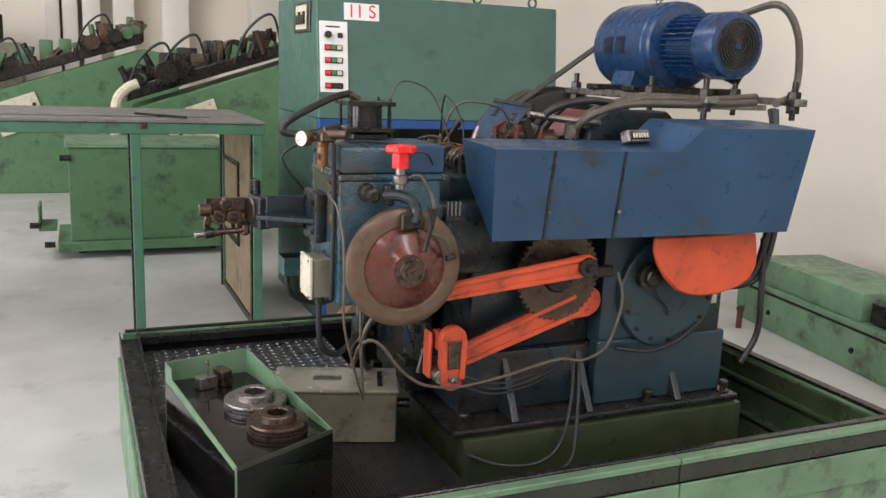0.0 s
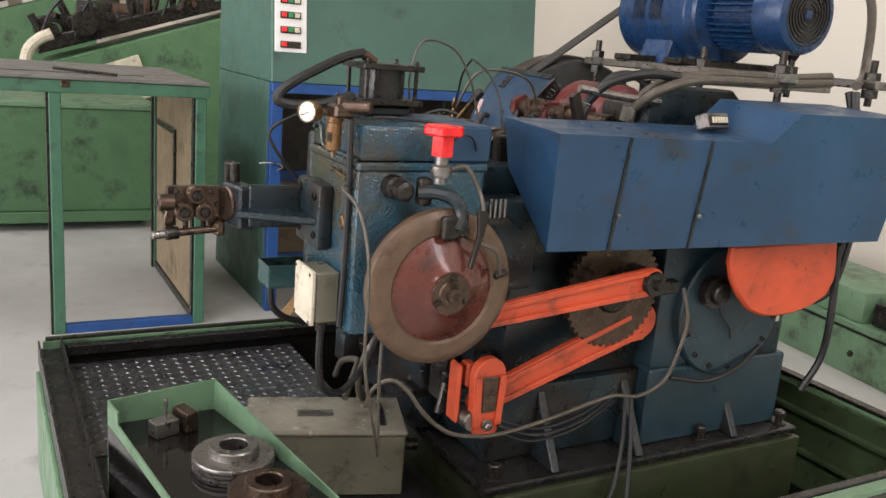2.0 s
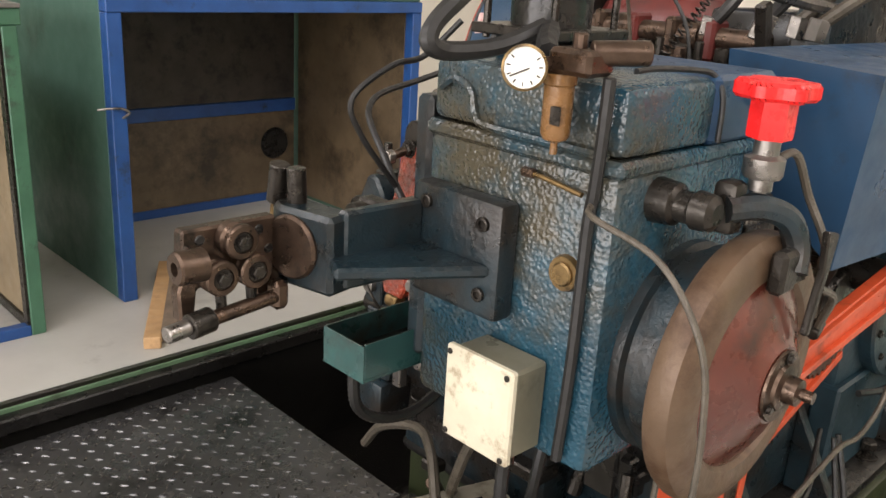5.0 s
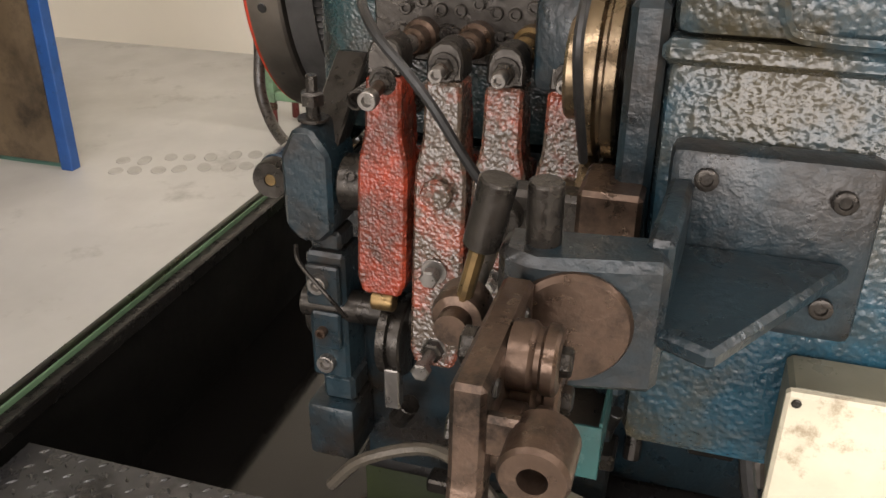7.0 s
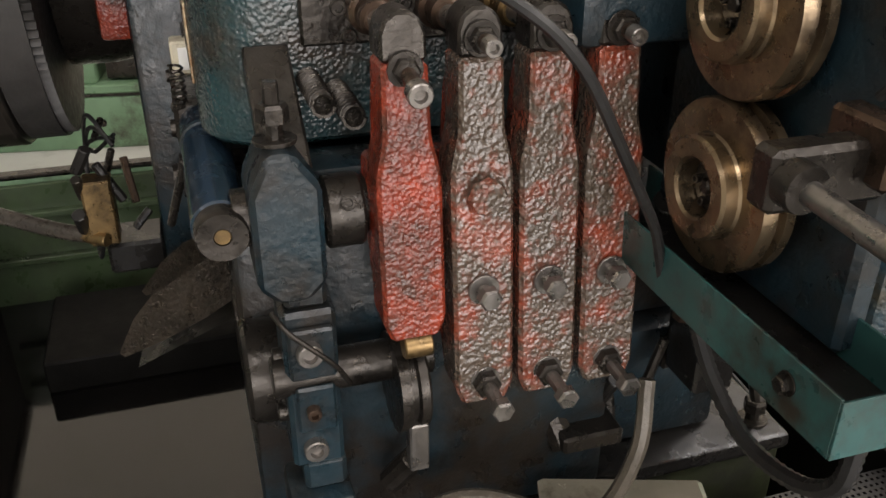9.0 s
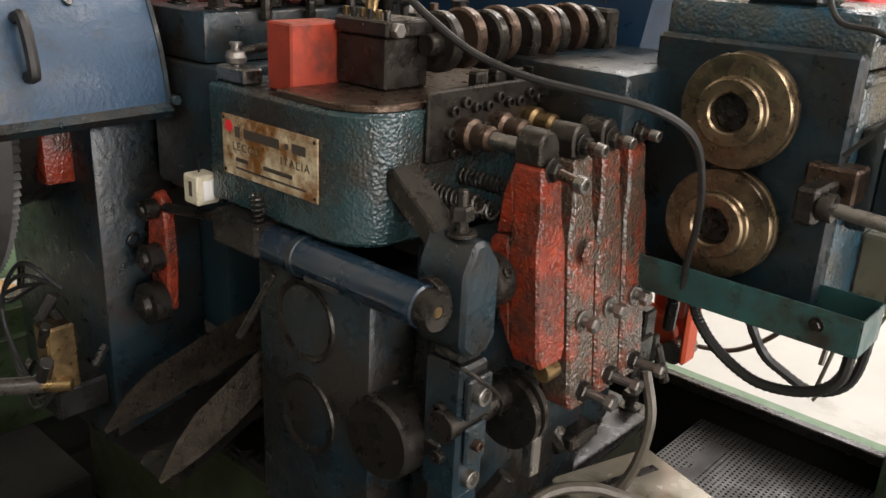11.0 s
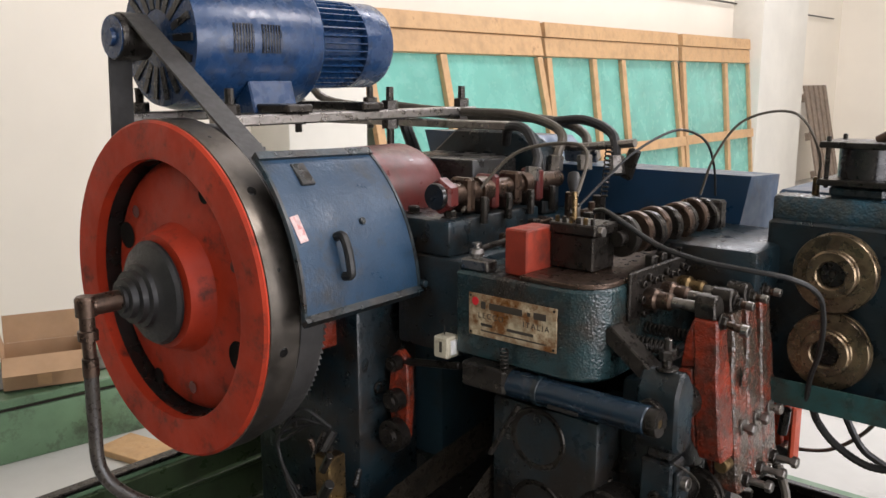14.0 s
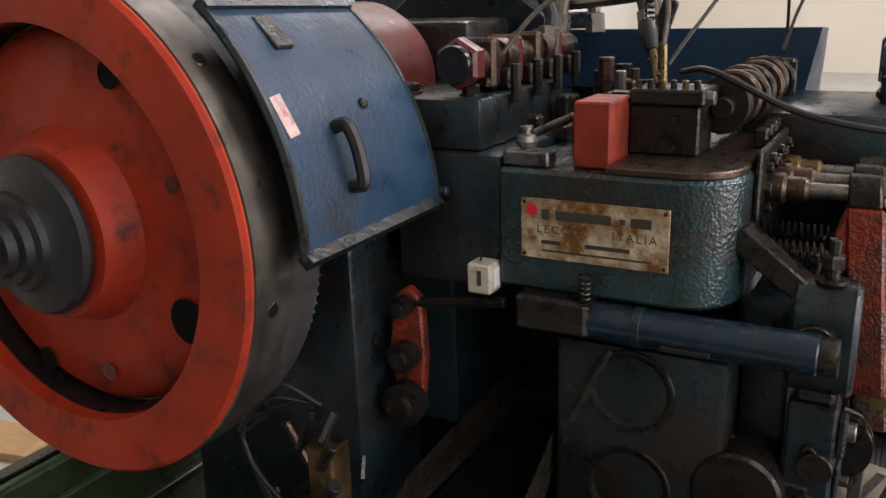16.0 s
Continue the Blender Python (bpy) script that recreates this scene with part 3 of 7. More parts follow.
# ---- control cabinet ----
cab = thing("control_cabinet", "tall dark green control cabinet with open lower bay", "cabinet", (2.2, 5.5, 0))
CX0, CX1, CY0, CY1, CZ, CB = 1.36, 3.06, 5.0, 6.15, 2.07, 1.30
TH = 0.03
prof = [(CY0, CB), (CY0 + 0.09, CZ), (CY1, CZ), (CY1, CB)]
part("upper_case", made(prism, prof, "x", CX0, CX1, 0.006), M_CABGREEN, cab, "green upper switch box")
box_part("side_sheet", (CX0, CY0 + 0.05, 0.0), (CX0 + 0.02, CY1, CB - 0.002), M_CABGREEN, cab, "", 0.003)
box_part("side_sheet", (CX1 - 0.03, CY0 + 0.05, 0.0), (CX1, CY1, CB - 0.002), M_CABGREEN, cab, "", 0.003)
box_part("lining", (CX1 - 0.05, CY0 + 0.06, 0.03), (CX1 - 0.032, CY1 - 0.1, CB - 0.01), M_PLYSTAIN, cab, "stained plywood side lining", 0.002)
box_part("back_board", (CX0 + 0.022, CY1 - 0.06, 0.02), (CX1 - 0.052, CY1 - 0.03, 0.56), M_PLYSTAIN, cab, "stained plywood back board", 0.002)
box_part("back_board", (CX0 + 0.022, CY1 - 0.06, 0.64), (CX1 - 0.052, CY1 - 0.03, CB - 0.004), M_PLYDARK, cab, "blackened back board", 0.002)
box_part("blue_band", (CX0 + 0.022, CY1 - 0.075, 0.562), (CX1 - 0.052, CY1 - 0.04, 0.638), M_BLUEPOST, cab, "", 0.003)
box_part("blue_band", (CX0 + 0.022, CY1 - 0.08, 0.0), (CX1 - 0.052, CY1 - 0.062, 0.05), M_BLUEPOST, cab, "", 0.003)
box_part("post", (CX0, CY0 - 0.015, 0.0), (CX0 + 0.065, CY0 + 0.048, CB - 0.056), M_BLUEPOST, cab, "blue front post", 0.004)
box_part("post", (CX1 - 0.06, CY0 - 0.015, 0.0), (CX1, CY0 + 0.048, CB - 0.056), M_BLUEPOST, cab, "blue front post", 0.004)
box_part("lintel", (CX0, CY0 - 0.018, CB - 0.055), (CX1, CY0 + 0.05, CB - 0.001), M_BLUEPOST, cab, "blue lintel", 0.004)
lathe_part("cable_hole", (2.86, CY1 - 0.062, 0.36), "y", [(0, -0.02), (0.085, -0.02), (0.10, 0.0), (0, 0)], M_BLACK, cab, "dark round cable gland", 24)
# slanted front: local frame u along x, v up the slope
sl = V((0, 0.09, CZ - CB)).normalized()
nrm = V((0, -sl.z, sl.y))


def on_front(u0, u1, v0, v1, d0, d1):
    m = Matrix(((1, 0, 0, 0), (0, sl.y, nrm.y, CY0), (0, sl.z, nrm.z, CB), (0, 0, 0, 1)))
    return (u0, v0, d0), (u1, v1, d1), m


def front_part(name, u0, u1, v0, v1, d0, d1, material, label="", parent=None, b=0.002):
    lo, hi, m = on_front(u0, u1, v0, v1, d0, d1)
    return box_part(name, lo, hi, material, parent or cab, label, b, m)


pan = front_part("switch_panel", 1.375, 1.555, 0.165, 0.60, 0.0, 0.006, M_WHITE, "white switch panel")
for r0 in range(4):
    v = 0.205 + r0 * 0.078
    front_part("button_strip", 1.405, 1.52, v - 0.018, v + 0.018, 0.006, 0.014, M_DARK, "", pan)
    for c0 in range(3 if r0 else 1):
        front_part("button", 1.411 + c0 * 0.036, 1.439 + c0 * 0.036, v - 0.013, v + 0.013, 0.014, 0.024, (M_RED, M_GREENBTN, M_WHITEBOX)[c0] if r0 else M_RED, "", pan)
front_part("switch", 1.49, 1.52, 0.50, 0.53, 0.006, 0.02, M_DARK, "", pan)
q = V((1.425, CY0, CB)) + sl * 0.515 + nrm * 0.006
part("rotary_switch", made(rod, q, q + nrm * 0.03, 0.022, 16), M_DARK, pan)
front_part("print_bar", 1.415, 1.505, 0.562, 0.572, 0.006, 0.0068, M_INK, "", pan, 0)
sign = front_part("sign", 1.535, 1.765, 0.615, 0.72, 0.0, 0.004, M_WHITE, "white number sign with red lettering")


def lettering(text, size, m, material, parent, depth=0.0006, spacing=1.0, squeeze=1.0):
    cu = bpy.data.curves.new("lettering", "FONT")
    cu.body, cu.size, cu.extrude, cu.align_x, cu.align_y, cu.space_character = text, size, depth, "CENTER", "CENTER", spacing
    tmp = bpy.data.objects.new("lettering", cu)
    scene.collection.objects.link(tmp)
    me = bpy.data.meshes.new_from_object(tmp.evaluated_get(bpy.context.evaluated_depsgraph_get()))
    bpy.data.objects.remove(tmp)
    bpy.data.curves.remove(cu)
    me.transform(m @ Matrix.Diagonal((squeeze, 1, 1, 1)))
    me.materials.clear()
    me.materials.append(material)
    ob = new("lettering", me)
    ob.parent = parent
    if parent.type == "EMPTY":
        ob.matrix_parent_inverse = Matrix.Translation(-LOC[parent.name])
    return ob


lo, hi, mf = on_front(0, 0, 0, 0, 0, 0)
lettering("11 S", 0.115, mf @ Matrix.Translation((1.65, 0.667, 0.0048)), M_REDINK, sign, 0.0006, 1.0, 0.95)
# window in the side of the switch box
box_part("side_window", (CX0 - 0.012, CY0 + 0.20, 1.83), (CX0 + 0.001, CY0 + 0.62, 2.02), M_BLACK, cab, "dark window in the cabinet side", 0.004)
box_part("fuse_plate", (CX0 - 0.016, CY0 + 0.27, 1.85), (CX0 - 0.0125, CY0 + 0.55, 2.0), M_WHITEBOX, cab, "", 0.002)
for k in range(4):
    box_part("fuse", (CX0 - 0.03, CY0 + 0.30 + 0.06 * k, 1.88), (CX0 - 0.0165, CY0 + 0.33 + 0.06 * k, 1.96 - 0.02 * (k % 2)), M_DARK, cab, "", 0.003)
for x in (1.55, 2.55, 2.98):
    bm = bmesh.new()
    c = V((x, CY0 + 0.3, CZ + 0.045))
    sweep(bm, [c + V((0.03 * math.cos(a), 0, 0.03 * math.sin(a))) for a in [i * math.pi / 6 for i in range(13)]], 0.008, 6, 2)
    rod(bm, (x, CY0 + 0.3, CZ), (x, CY0 + 0.3, CZ + 0.018), 0.012, 10)
    part("lifting_eye", bm, M_CABGREEN, cab)
hose("latch_wire", [(1.30, 4.985, 0.86), (1.345, 4.97, 0.865), (1.40, 4.972, 0.86), (1.43, 4.975, 0.84), (1.40, 4.978, 0.82)], 0.005, M_STEEL, cab)
hose("dangling_wire", [(1.47, 6.05, 1.2), (1.5, 6.03, 1.05), (1.55, 6.03, 0.95), (1.53, 6.03, 0.85)], 0.003, M_RUBBER, cab)

# ---- bench frame ----
fr = thing("bench_frame", "green angle-iron bench frame with a grey sheet top", "bench", (0.6, 5.4, 0))
FX0, FX1, FY, FB, FZ = 0.245, 0.985, 4.87, 6.1, 1.27
box_part("tabletop", (-2.2, FY - 0.01, FZ), (1.0, FB, FZ + 0.016), M_TABLE, fr, "worn grey sheet metal top", 0.003)
box_part("sheet", (-0.7, FY + 0.25, FZ + 0.0165), (0.72, FB - 0.25, FZ + 0.022), M_TABLE, fr, "", 0.002)
box_part("top_rail", (-2.2, FY, FZ - 0.062), (1.0, FY + 0.05, FZ - 0.001), M_FRAMEGREEN, fr, "", 0.004)
box_part("top_rail", (0.95, FY + 0.05, FZ - 0.062), (1.0, FB, FZ - 0.001), M_FRAMEGREEN, fr, "", 0.004)
for x, y in ((FX0, FY), (FX1 - 0.055, FY), (FX1 - 0.055, FB - 0.06), (-2.1, FY), (-2.1, FB - 0.06)):
    box_part("leg", (x, y, 0.0), (x + 0.055, y + 0.05, FZ - 0.063), M_FRAMEGREEN, fr, "green angle-iron leg", 0.004)
    box_part("leg_edge", (x - 0.012, y + 0.006, 0.0), (x - 0.001, y + 0.05, FZ - 0.064), M_DARK, fr, "", 0.001)
box_part("bottom_rail", (FX0 + 0.056, FY + 0.002, 0.0), (FX1 - 0.056, FY + 0.05, 0.045), M_BLUEPOST, fr, "", 0.003)
box_part("bottom_rail", (FX1 - 0.05, FY + 0.052, 0.0), (FX1 - 0.01, FB - 0.062, 0.045), M_DARK, fr, "", 0.003)
box_part("side_board", (FX1 - 0.04, FY + 0.06, 0.046), (FX1 - 0.022, FB - 0.07, FZ - 0.07), M_PLY, fr, "stained plywood side board", 0.002)
box_part("board_frame", (FX1 - 0.056, FY + 0.55, 0.42), (FX1 - 0.041, FB - 0.10, 0.455), M_DARK, fr, "", 0.002)
box_part("board_frame", (FX1 - 0.056, FY + 0.55, 0.95), (FX1 - 0.041, FB - 0.10, 0.98), M_DARK, fr, "", 0.002)
box_part("board_frame", (FX1 - 0.056, FY + 0.55, 0.456), (FX1 - 0.041, FY + 0.58, 0.949), M_DARK, fr, "", 0.002)
box_part("clip", (0.30, FY - 0.006, FZ - 0.035), (0.34, FY - 0.001, FZ + 0.012), M_BROWN, fr, "", 0.003)
hose("rod", [(0.30, 5.25, FZ + 0.028), (0.5, 5.02, FZ + 0.028), (0.56, 4.95, FZ + 0.028)], 0.008, M_DARK, fr)

# timber on the floor
for k, (x, y) in enumerate(((1.245, 4.48), (1.325, 4.50))):
    tm = thing("timber", "short reddish pine timber lying on the concrete floor", "timber", (x, y, 0), "timbers")
    mm = Matrix.Translation((x, y, 0)) @ Matrix.Rotation(radians(-30), 4, "Z")
    box_part("beam", (-0.033, 0.0, 0.0), (0.033, 0.9 - 0.06 * k, 0.05), M_WOOD if k == 0 else M_OLDWOOD, tm, "", 0.004, mm)

# green chest behind the bench
ch = thing("green_chest", "green steel chest with pale top edge on a low base", "chest", (0.4, 7.5, 0))
box_part("body", (-0.10, 7.2, 0.14), (1.15, 8.0, 0.90), M_FAR, ch, "", 0.006)
box_part("top", (-0.12, 7.18, 0.901), (1.17, 8.02, 0.94), M_GREEN, ch, "pale worn top", 0.006)
box_part("base", (-0.20, 7.16, 0.06), (1.15, 8.0, 0.139), M_FAR, ch, "", 0.006)
box_part("chute", (-0.34, 7.25, 0.22), (-0.205, 7.6, 0.26), M_FAR, ch, "", 0.004)
box_part("chute", (-0.34, 7.25, 0.26), (-0.32, 7.6, 0.42), M_FAR, ch, "", 0.004)
for x, z in ((-0.37, 0.28), (-0.27, 0.12), (-0.13, 0.82)):
    rod_part("bolt", (x - 0.03, 7.19, z), (x + 0.05, 7.19, z), 0.025, M_DARK, ch, "", 10)
for x in (-0.02, 1.05):
    rod_part("foot", (x, 7.4, 0.0), (x, 7.4, 0.06), 0.03, M_DARK, ch, "", 12)


# ---- machines in the far rows ----
def far_machine(x, y, s, label, lean=1.0, seed=1):
    rnd = random.Random(seed)
    t = thing("production_machine", label, "machine", (x, y, 0), "far machine row")
    m = Matrix.Translation((x, y, 0)) @ Matrix.Diagonal((s, s, s, 1))
    bm = made(prism, [(-0.2, 0.0), (2.1, 0.0), (2.1, 1.45), (1.75, 1.5), (0.1, 0.95), (-0.2, 0.7)], "y", 0, 0.7, 0.01)
    bm.transform(m)
    part("body", bm, M_FAR, t, "green inclined machine body")
    bm = made(prism, [(0.0, 0.99), (1.75, 1.56), (1.72, 1.66), (0.0, 1.10)], "y", 0.08, 0.62, 0.01)
    bm.transform(m)
    part("slide", bm, M_DARK, t, "dark oily slide")
    for k in range(60):
        u = rnd.uniform(0.0, 1.75)
        v = rnd.uniform(0.02, 0.55)
        z = 1.06 + u * 0.325
        w, d, h = rnd.uniform(0.05, 0.18), rnd.uniform(0.05, 0.14), rnd.uniform(0.06, 0.26)
        bm = bmesh.new()
        if k % 3 == 0:
            rod(bm, (u, v, z), (u + rnd.uniform(-0.12, 0.12), v, z + h), 0.03, 10)
        elif k % 3 == 1:
            rod(bm, (u, v - 0.1, z + 0.08), (u, v + d, z + 0.08), h * 0.4, 14)
        else:
            rbox(bm, (u, v, z - 0.02), (u + w, v + d, z + h), 0.012)
        bm.transform(m)
        part(("lever", "wheel", "block")[k % 3], bm, rnd.choice((M_DARK, M_BROWN, M_FAR, M_DARK)), t)
    for k in range(3):
        u = rnd.uniform(0.2, 1.6)
        z = 1.1 + u * 0.32
        bm = made(sweep, [(u, 0.0, z), (u - 0.1, -0.06, z + 0.25), (u - 0.3, 0.0, z + 0.1), (u - 0.4, 0.1, z - 0.2)], 0.012, 6)
        bm.transform(m)
        part("hose", bm, M_RUBBER, t)
    bm = made(rbox, (0.35, -0.03, 0.62), (0.8, -0.001, 0.95), 0.004, Matrix.Translation((0.5, 0, 0.7)) @ Matrix.Rotation(radians(-20), 4, "Y") @ Matrix.Translation((-0.5, 0, -0.7)))
    bm.transform(m)
    plate = part("gauge_plate", bm, M_WHITEBOX, t, "pale drilled plate")
    for k in range(8):
        bm = made(rod, (0.42 + 0.09 * (k % 4), -0.045, 0.72 + 0.1 * (k // 4) + 0.03 * (k % 4)), (0.42 + 0.09 * (k % 4), -0.029, 0.72 + 0.1 * (k // 4) + 0.03 * (k % 4)), 0.02, 10)
        bm.transform(m)
        part("hole", bm, M_DARK, plate)
    return t


far_machine(0.45, 8.9, 1.2, "green inclined forming machine crowded with dark linkages", seed=3)
far_machine(-1.25, 10.9, 1.15, "dark green forming machine standing by the far wall", seed=5)
far_machine(-4.6, 11.6, 1.05, "green machine with a pale slanted guard in the far row", seed=8)
ym = thing("yellow_machine", "dull yellow machine housing in the far row", "machine", (-2.0, 12.6, 0), "far machine row")
box_part("housing", (-3.2, 12.3, 0), (-0.62, 13.1, 1.75), M_TOOLBOX, ym, "", 0.02)
box_part("head", (-2.0, 12.4, 1.751), (-1.2, 13.0, 1.95), M_DARK, ym, "", 0.02)
rod_part("valve", (-0.9, 12.6, 1.75), (-0.9, 12.6, 2.1), 0.06, M_DARK, ym)
pm = thing("pale_guard_post", "pale grey bent guard post of a far machine", "guard", (0.33, 8.75, 0), "far machine row")
hose("post", [(0.33, 8.75, 0), (0.33, 8.75, 0.9), (0.35, 8.75, 1.2), (0.45, 8.75, 1.33), (0.55, 8.75, 1.38)], 0.05, M_WHITEBOX, pm, "", seg=10)

# ---- long green bed beside the east wall ----
gbm = thing("long_machine_bed", "long green channel-shaped machine bed on the floor", "machine bed", (4.03, 2.8, 0))
GM = Matrix.Translation((4.03, 2.8, 0)) @ Matrix.Rotation(radians(-8.5), 4, "Z")
box_part("lower_beam", (0.0, -1.6, 0.0), (0.62, 1.5, 0.235), M_GREEN, gbm, "", 0.008, GM)
box_part("groove", (0.012, -1.59, 0.2355), (0.61, 1.49, 0.250), M_DARK, gbm, "", 0.002, GM)
box_part("top_plate", (0.004, -1.6, 0.2505), (0.60, 1.49, 0.290), M_GREEN, gbm, "", 0.006, GM)
box_part("channel", (0.14, -1.5, 0.2905), (0.46, 0.36, 0.300), M_OILGREEN, gbm, "", 0.003, GM)
box_part("upper_beam", (0.03, 0.40, 0.2905), (0.56, 1.45, 0.460), M_GREEN, gbm, "raised green end block", 0.008, GM)
box_part("clamp", (0.06, 0.16, 0.3005), (0.28, 0.36, 0.42), M_DARK, gbm, "dark steel clamp", 0.008, GM)
box_part("clamp_foot", (0.06, 0.02, 0.3005), (0.22, 0.155, 0.345), M_DARK, gbm, "", 0.006, GM)
for y in (-1.2, -0.4, 0.4, 1.2):
    part("bed_bolt", made(hexbolt, GM @ V((0.0, y, 0.12)), GM.to_3x3() @ V((-1, 0, 0)), 0.014, 0.012), M_DARK, gbm)
lb = thing("green_stand", "narrow green machine stand on rusty screw feet", "stand", (3.92, 4.22, 0))
box_part("deck", (3.74, 4.04, 0.952), (4.10, 4.40, 0.99), M_GREEN, lb, "", 0.005)
for x, y in ((3.80, 4.36), (4.05, 4.36), (3.80, 4.08), (4.05, 4.08)):
    box_part("leg", (x - 0.022, y - 0.022, 0.16), (x + 0.022, y + 0.022, 0.951), M_GREEN, lb, "", 0.003)
    rod_part("foot", (x, y, 0.0), (x, y, 0.165), 0.02, M_REDDK, lb, "rust-red screw foot", 10)
    rod_part("foot_nut", (x, y, 0.12), (x, y, 0.15), 0.026, M_BROWN, lb, "", 6)
box_part("rail", (3.823, 4.345, 0.17), (4.027, 4.375, 0.215), M_GREEN, lb, "", 0.003)
box_part("rail", (3.785, 4.103, 0.17), (3.815, 4.337, 0.215), M_GREEN, lb, "", 0.003)

# cardboard box with its flaps open, on the bed
cb = thing("cardboard_box", "battered open cardboard box lying on the green bed", "cardboard box", (4.2, 2.6, 0.301))
KM = Matrix.Translation((4.17, 2.53, 0.3005)) @ Matrix.Rotation(radians(-24), 4, "Z")
box_part("bottom", (-0.13, -0.17, 0), (0.13, 0.17, 0.006), M_CARD, cb, "", 0.001, KM)
for lo, hi in (((-0.13, -0.17, 0.0065), (-0.125, 0.17, 0.15)), ((0.125, -0.17, 0.0065), (0.13, 0.17, 0.15)), ((-0.1245, -0.17, 0.0065), (0.1245, -0.165, 0.15)), ((-0.1245, 0.165, 0.0065), (0.1245, 0.17, 0.15))):
    box_part("side", lo, hi, M_CARD, cb, "", 0.001, KM)
for at, turn, axis, lo, hi in (((0.1275, 0, 0.151), 12, "Y", (-0.0025, -0.165, 0), (0.0025, 0.165, 0.13)), ((0, 0.1675, 0.151), -14, "X", (-0.12, -0.0025, 0), (0.12, 0.0025, 0.13)), ((-0.1275, 0, 0.151), -118, "Y", (-0.0025, -0.165, 0), (0.0025, 0.165, 0.12)), ((0, -0.1675, 0.151), 70, "X", (-0.12, -0.0025, 0), (0.12, 0.0025, 0.12))):
    box_part("flap", lo, hi, M_CARD, cb, "creased open flap", 0.001, KM @ Matrix.Translation(at) @ Matrix.Rotation(radians(turn), 4, axis))
box_part("tape", (-0.1318, -0.03, 0.01), (-0.1303, 0.03, 0.10), M_WOOD, cb, "strip of brown tape", 0, KM)
bd = thing("plank", "short pale plank lying on the floor by the bed", "plank", (3.65, 2.35, 0))
box_part("board", (-0.22, -0.10, 0.0), (0.20, 0.10, 0.03), M_WOOD, bd, "", 0.003, Matrix.Translation((3.66, 2.34, 0)) @ Matrix.Rotation(radians(12), 4, "Z"))


# ---- glass crates leaning on the east wall ----
def crate(y0, y1, ztop, posts, lean, rail=0.95):
    t = thing("glass_crate", "tall pine crate with teal film covered glass leaning on the wall", "crate", (4.9, (y0 + y1) / 2, 0), "glass crates")
    m = Matrix.Translation((4.985 - ztop * math.tan(radians(lean)), 0, 0)) @ Matrix.Rotation(radians(lean), 4, "Y") @ Matrix.Diagonal((1, 1, 1 / math.cos(radians(lean)), 1))
    for a, b in zip(posts, posts[1:]):
        box_part("film_panel", (0.02, min(a, b), 0.05), (0.035, max(a, b), ztop - 0.1), M_FILM, t, "creased teal plastic film", 0, m)
    for p in posts:
        box_part("post", (-0.03, p - 0.04, 0.02), (0.018, p + 0.04, ztop - 0.20), M_WOOD, t, "", 0.003, m)
    lo, hi = min(y0, y1), max(y0, y1)
    box_part("top_board", (-0.034, lo, ztop - 0.19), (0.018, hi, ztop - 0.02), M_WOOD, t, "", 0.003, m)
    box_part("top_board", (-0.05, lo, ztop - 0.015), (0.06, hi, ztop + 0.12), M_WOOD, t, "", 0.003, m)
    box_part("mid_rail", (-0.056, lo, rail - 0.06), (-0.031, hi, rail + 0.05), M_WOOD, t, "", 0.003, m)
    return t


crate(-0.25, -2.56, 2.06, (-0.30, -1.15, -2.50), 13.0, 0.3)
crate(-2.62, -5.32, 2.06, (-2.68, -3.48, -4.06, -5.26), 8.0)
crate(-5.44, -7.5, 2.06, (-5.50, -6.69, -7.45), 5.5)
pl = thing("pallet_stack", "weathered grey wooden pallets leaning on the wall", "pallet", (4.7, -9.9, 0))
PMX = Matrix.Translation((4.62, -10.2, 0)) @ Matrix.Rotation(radians(12), 4, "Y")
for k in range(5):
    box_part("slat", (0.0, -0.5 + 0.22 * k, 0.0), (0.03, -0.36 + 0.22 * k, 1.6), M_OLDWOOD, pl, "", 0.003, PMX)
for k in range(3):
    box_part("cleat", (0.0305, -0.5, 0.15 + 0.6 * k), (0.10, 0.52, 0.27 + 0.6 * k), M_OLDWOOD, pl, "", 0.003, PMX)

# ---- the machine ----
mc = thing("forming_machine", "oily blue wire forming machine with red flywheel in a tray", "machine", (1.6, 2.45, 0.1))

# plinth, bed and body
box_part("plinth", (1.03, 1.98, 0.10), (2.13, 2.74, 0.505), M_PLINTH, mc, "oil-stained green plinth", 0.008)
box_part("bed_flange", (1.00, 1.99, 0.506), (2.12, 2.735, 0.535), M_BLACK, mc, "oil-blackened bed flange", 0.010)
box_part("bed", (1.06, 2.10, 0.536), (2.08, 2.50, 0.74), M_CAST, mc, "dark blue cast bed", 0.012)
box_part("body", (1.10, 2.12, 0.7405), (1.545, 2.50, 1.235), M_CAST, mc, "dark blue cast body", 0.012)
box_part("rear_body", (1.55, 2.06, 0.7405), (2.06, 2.70, 1.30), M_BODY, mc, "blue cast rear body", 0.014)
box_part("rear_foot", (1.54, 2.045, 0.536), (2.075, 2.099, 0.76), M_BODY, mc, "", 0.006)
for x in (1.22, 1.50, 1.86):
    bm = made(prism, [(1.995, 0.536), (2.10, 0.536), (2.10, 0.72)], "x", x - 0.012, x + 0.012, 0.003)
    part("rib", bm, M_CAST, mc)
for x, y in ((1.05, 2.03), (2.08, 2.03), (1.75, 2.03), (1.05, 2.69), (2.08, 2.69)):
    part("anchor_bolt", made(hexbolt, (x, y, 0.535), (0, 0, 1), 0.018, 0.02, 0.03), M_DARK, mc)
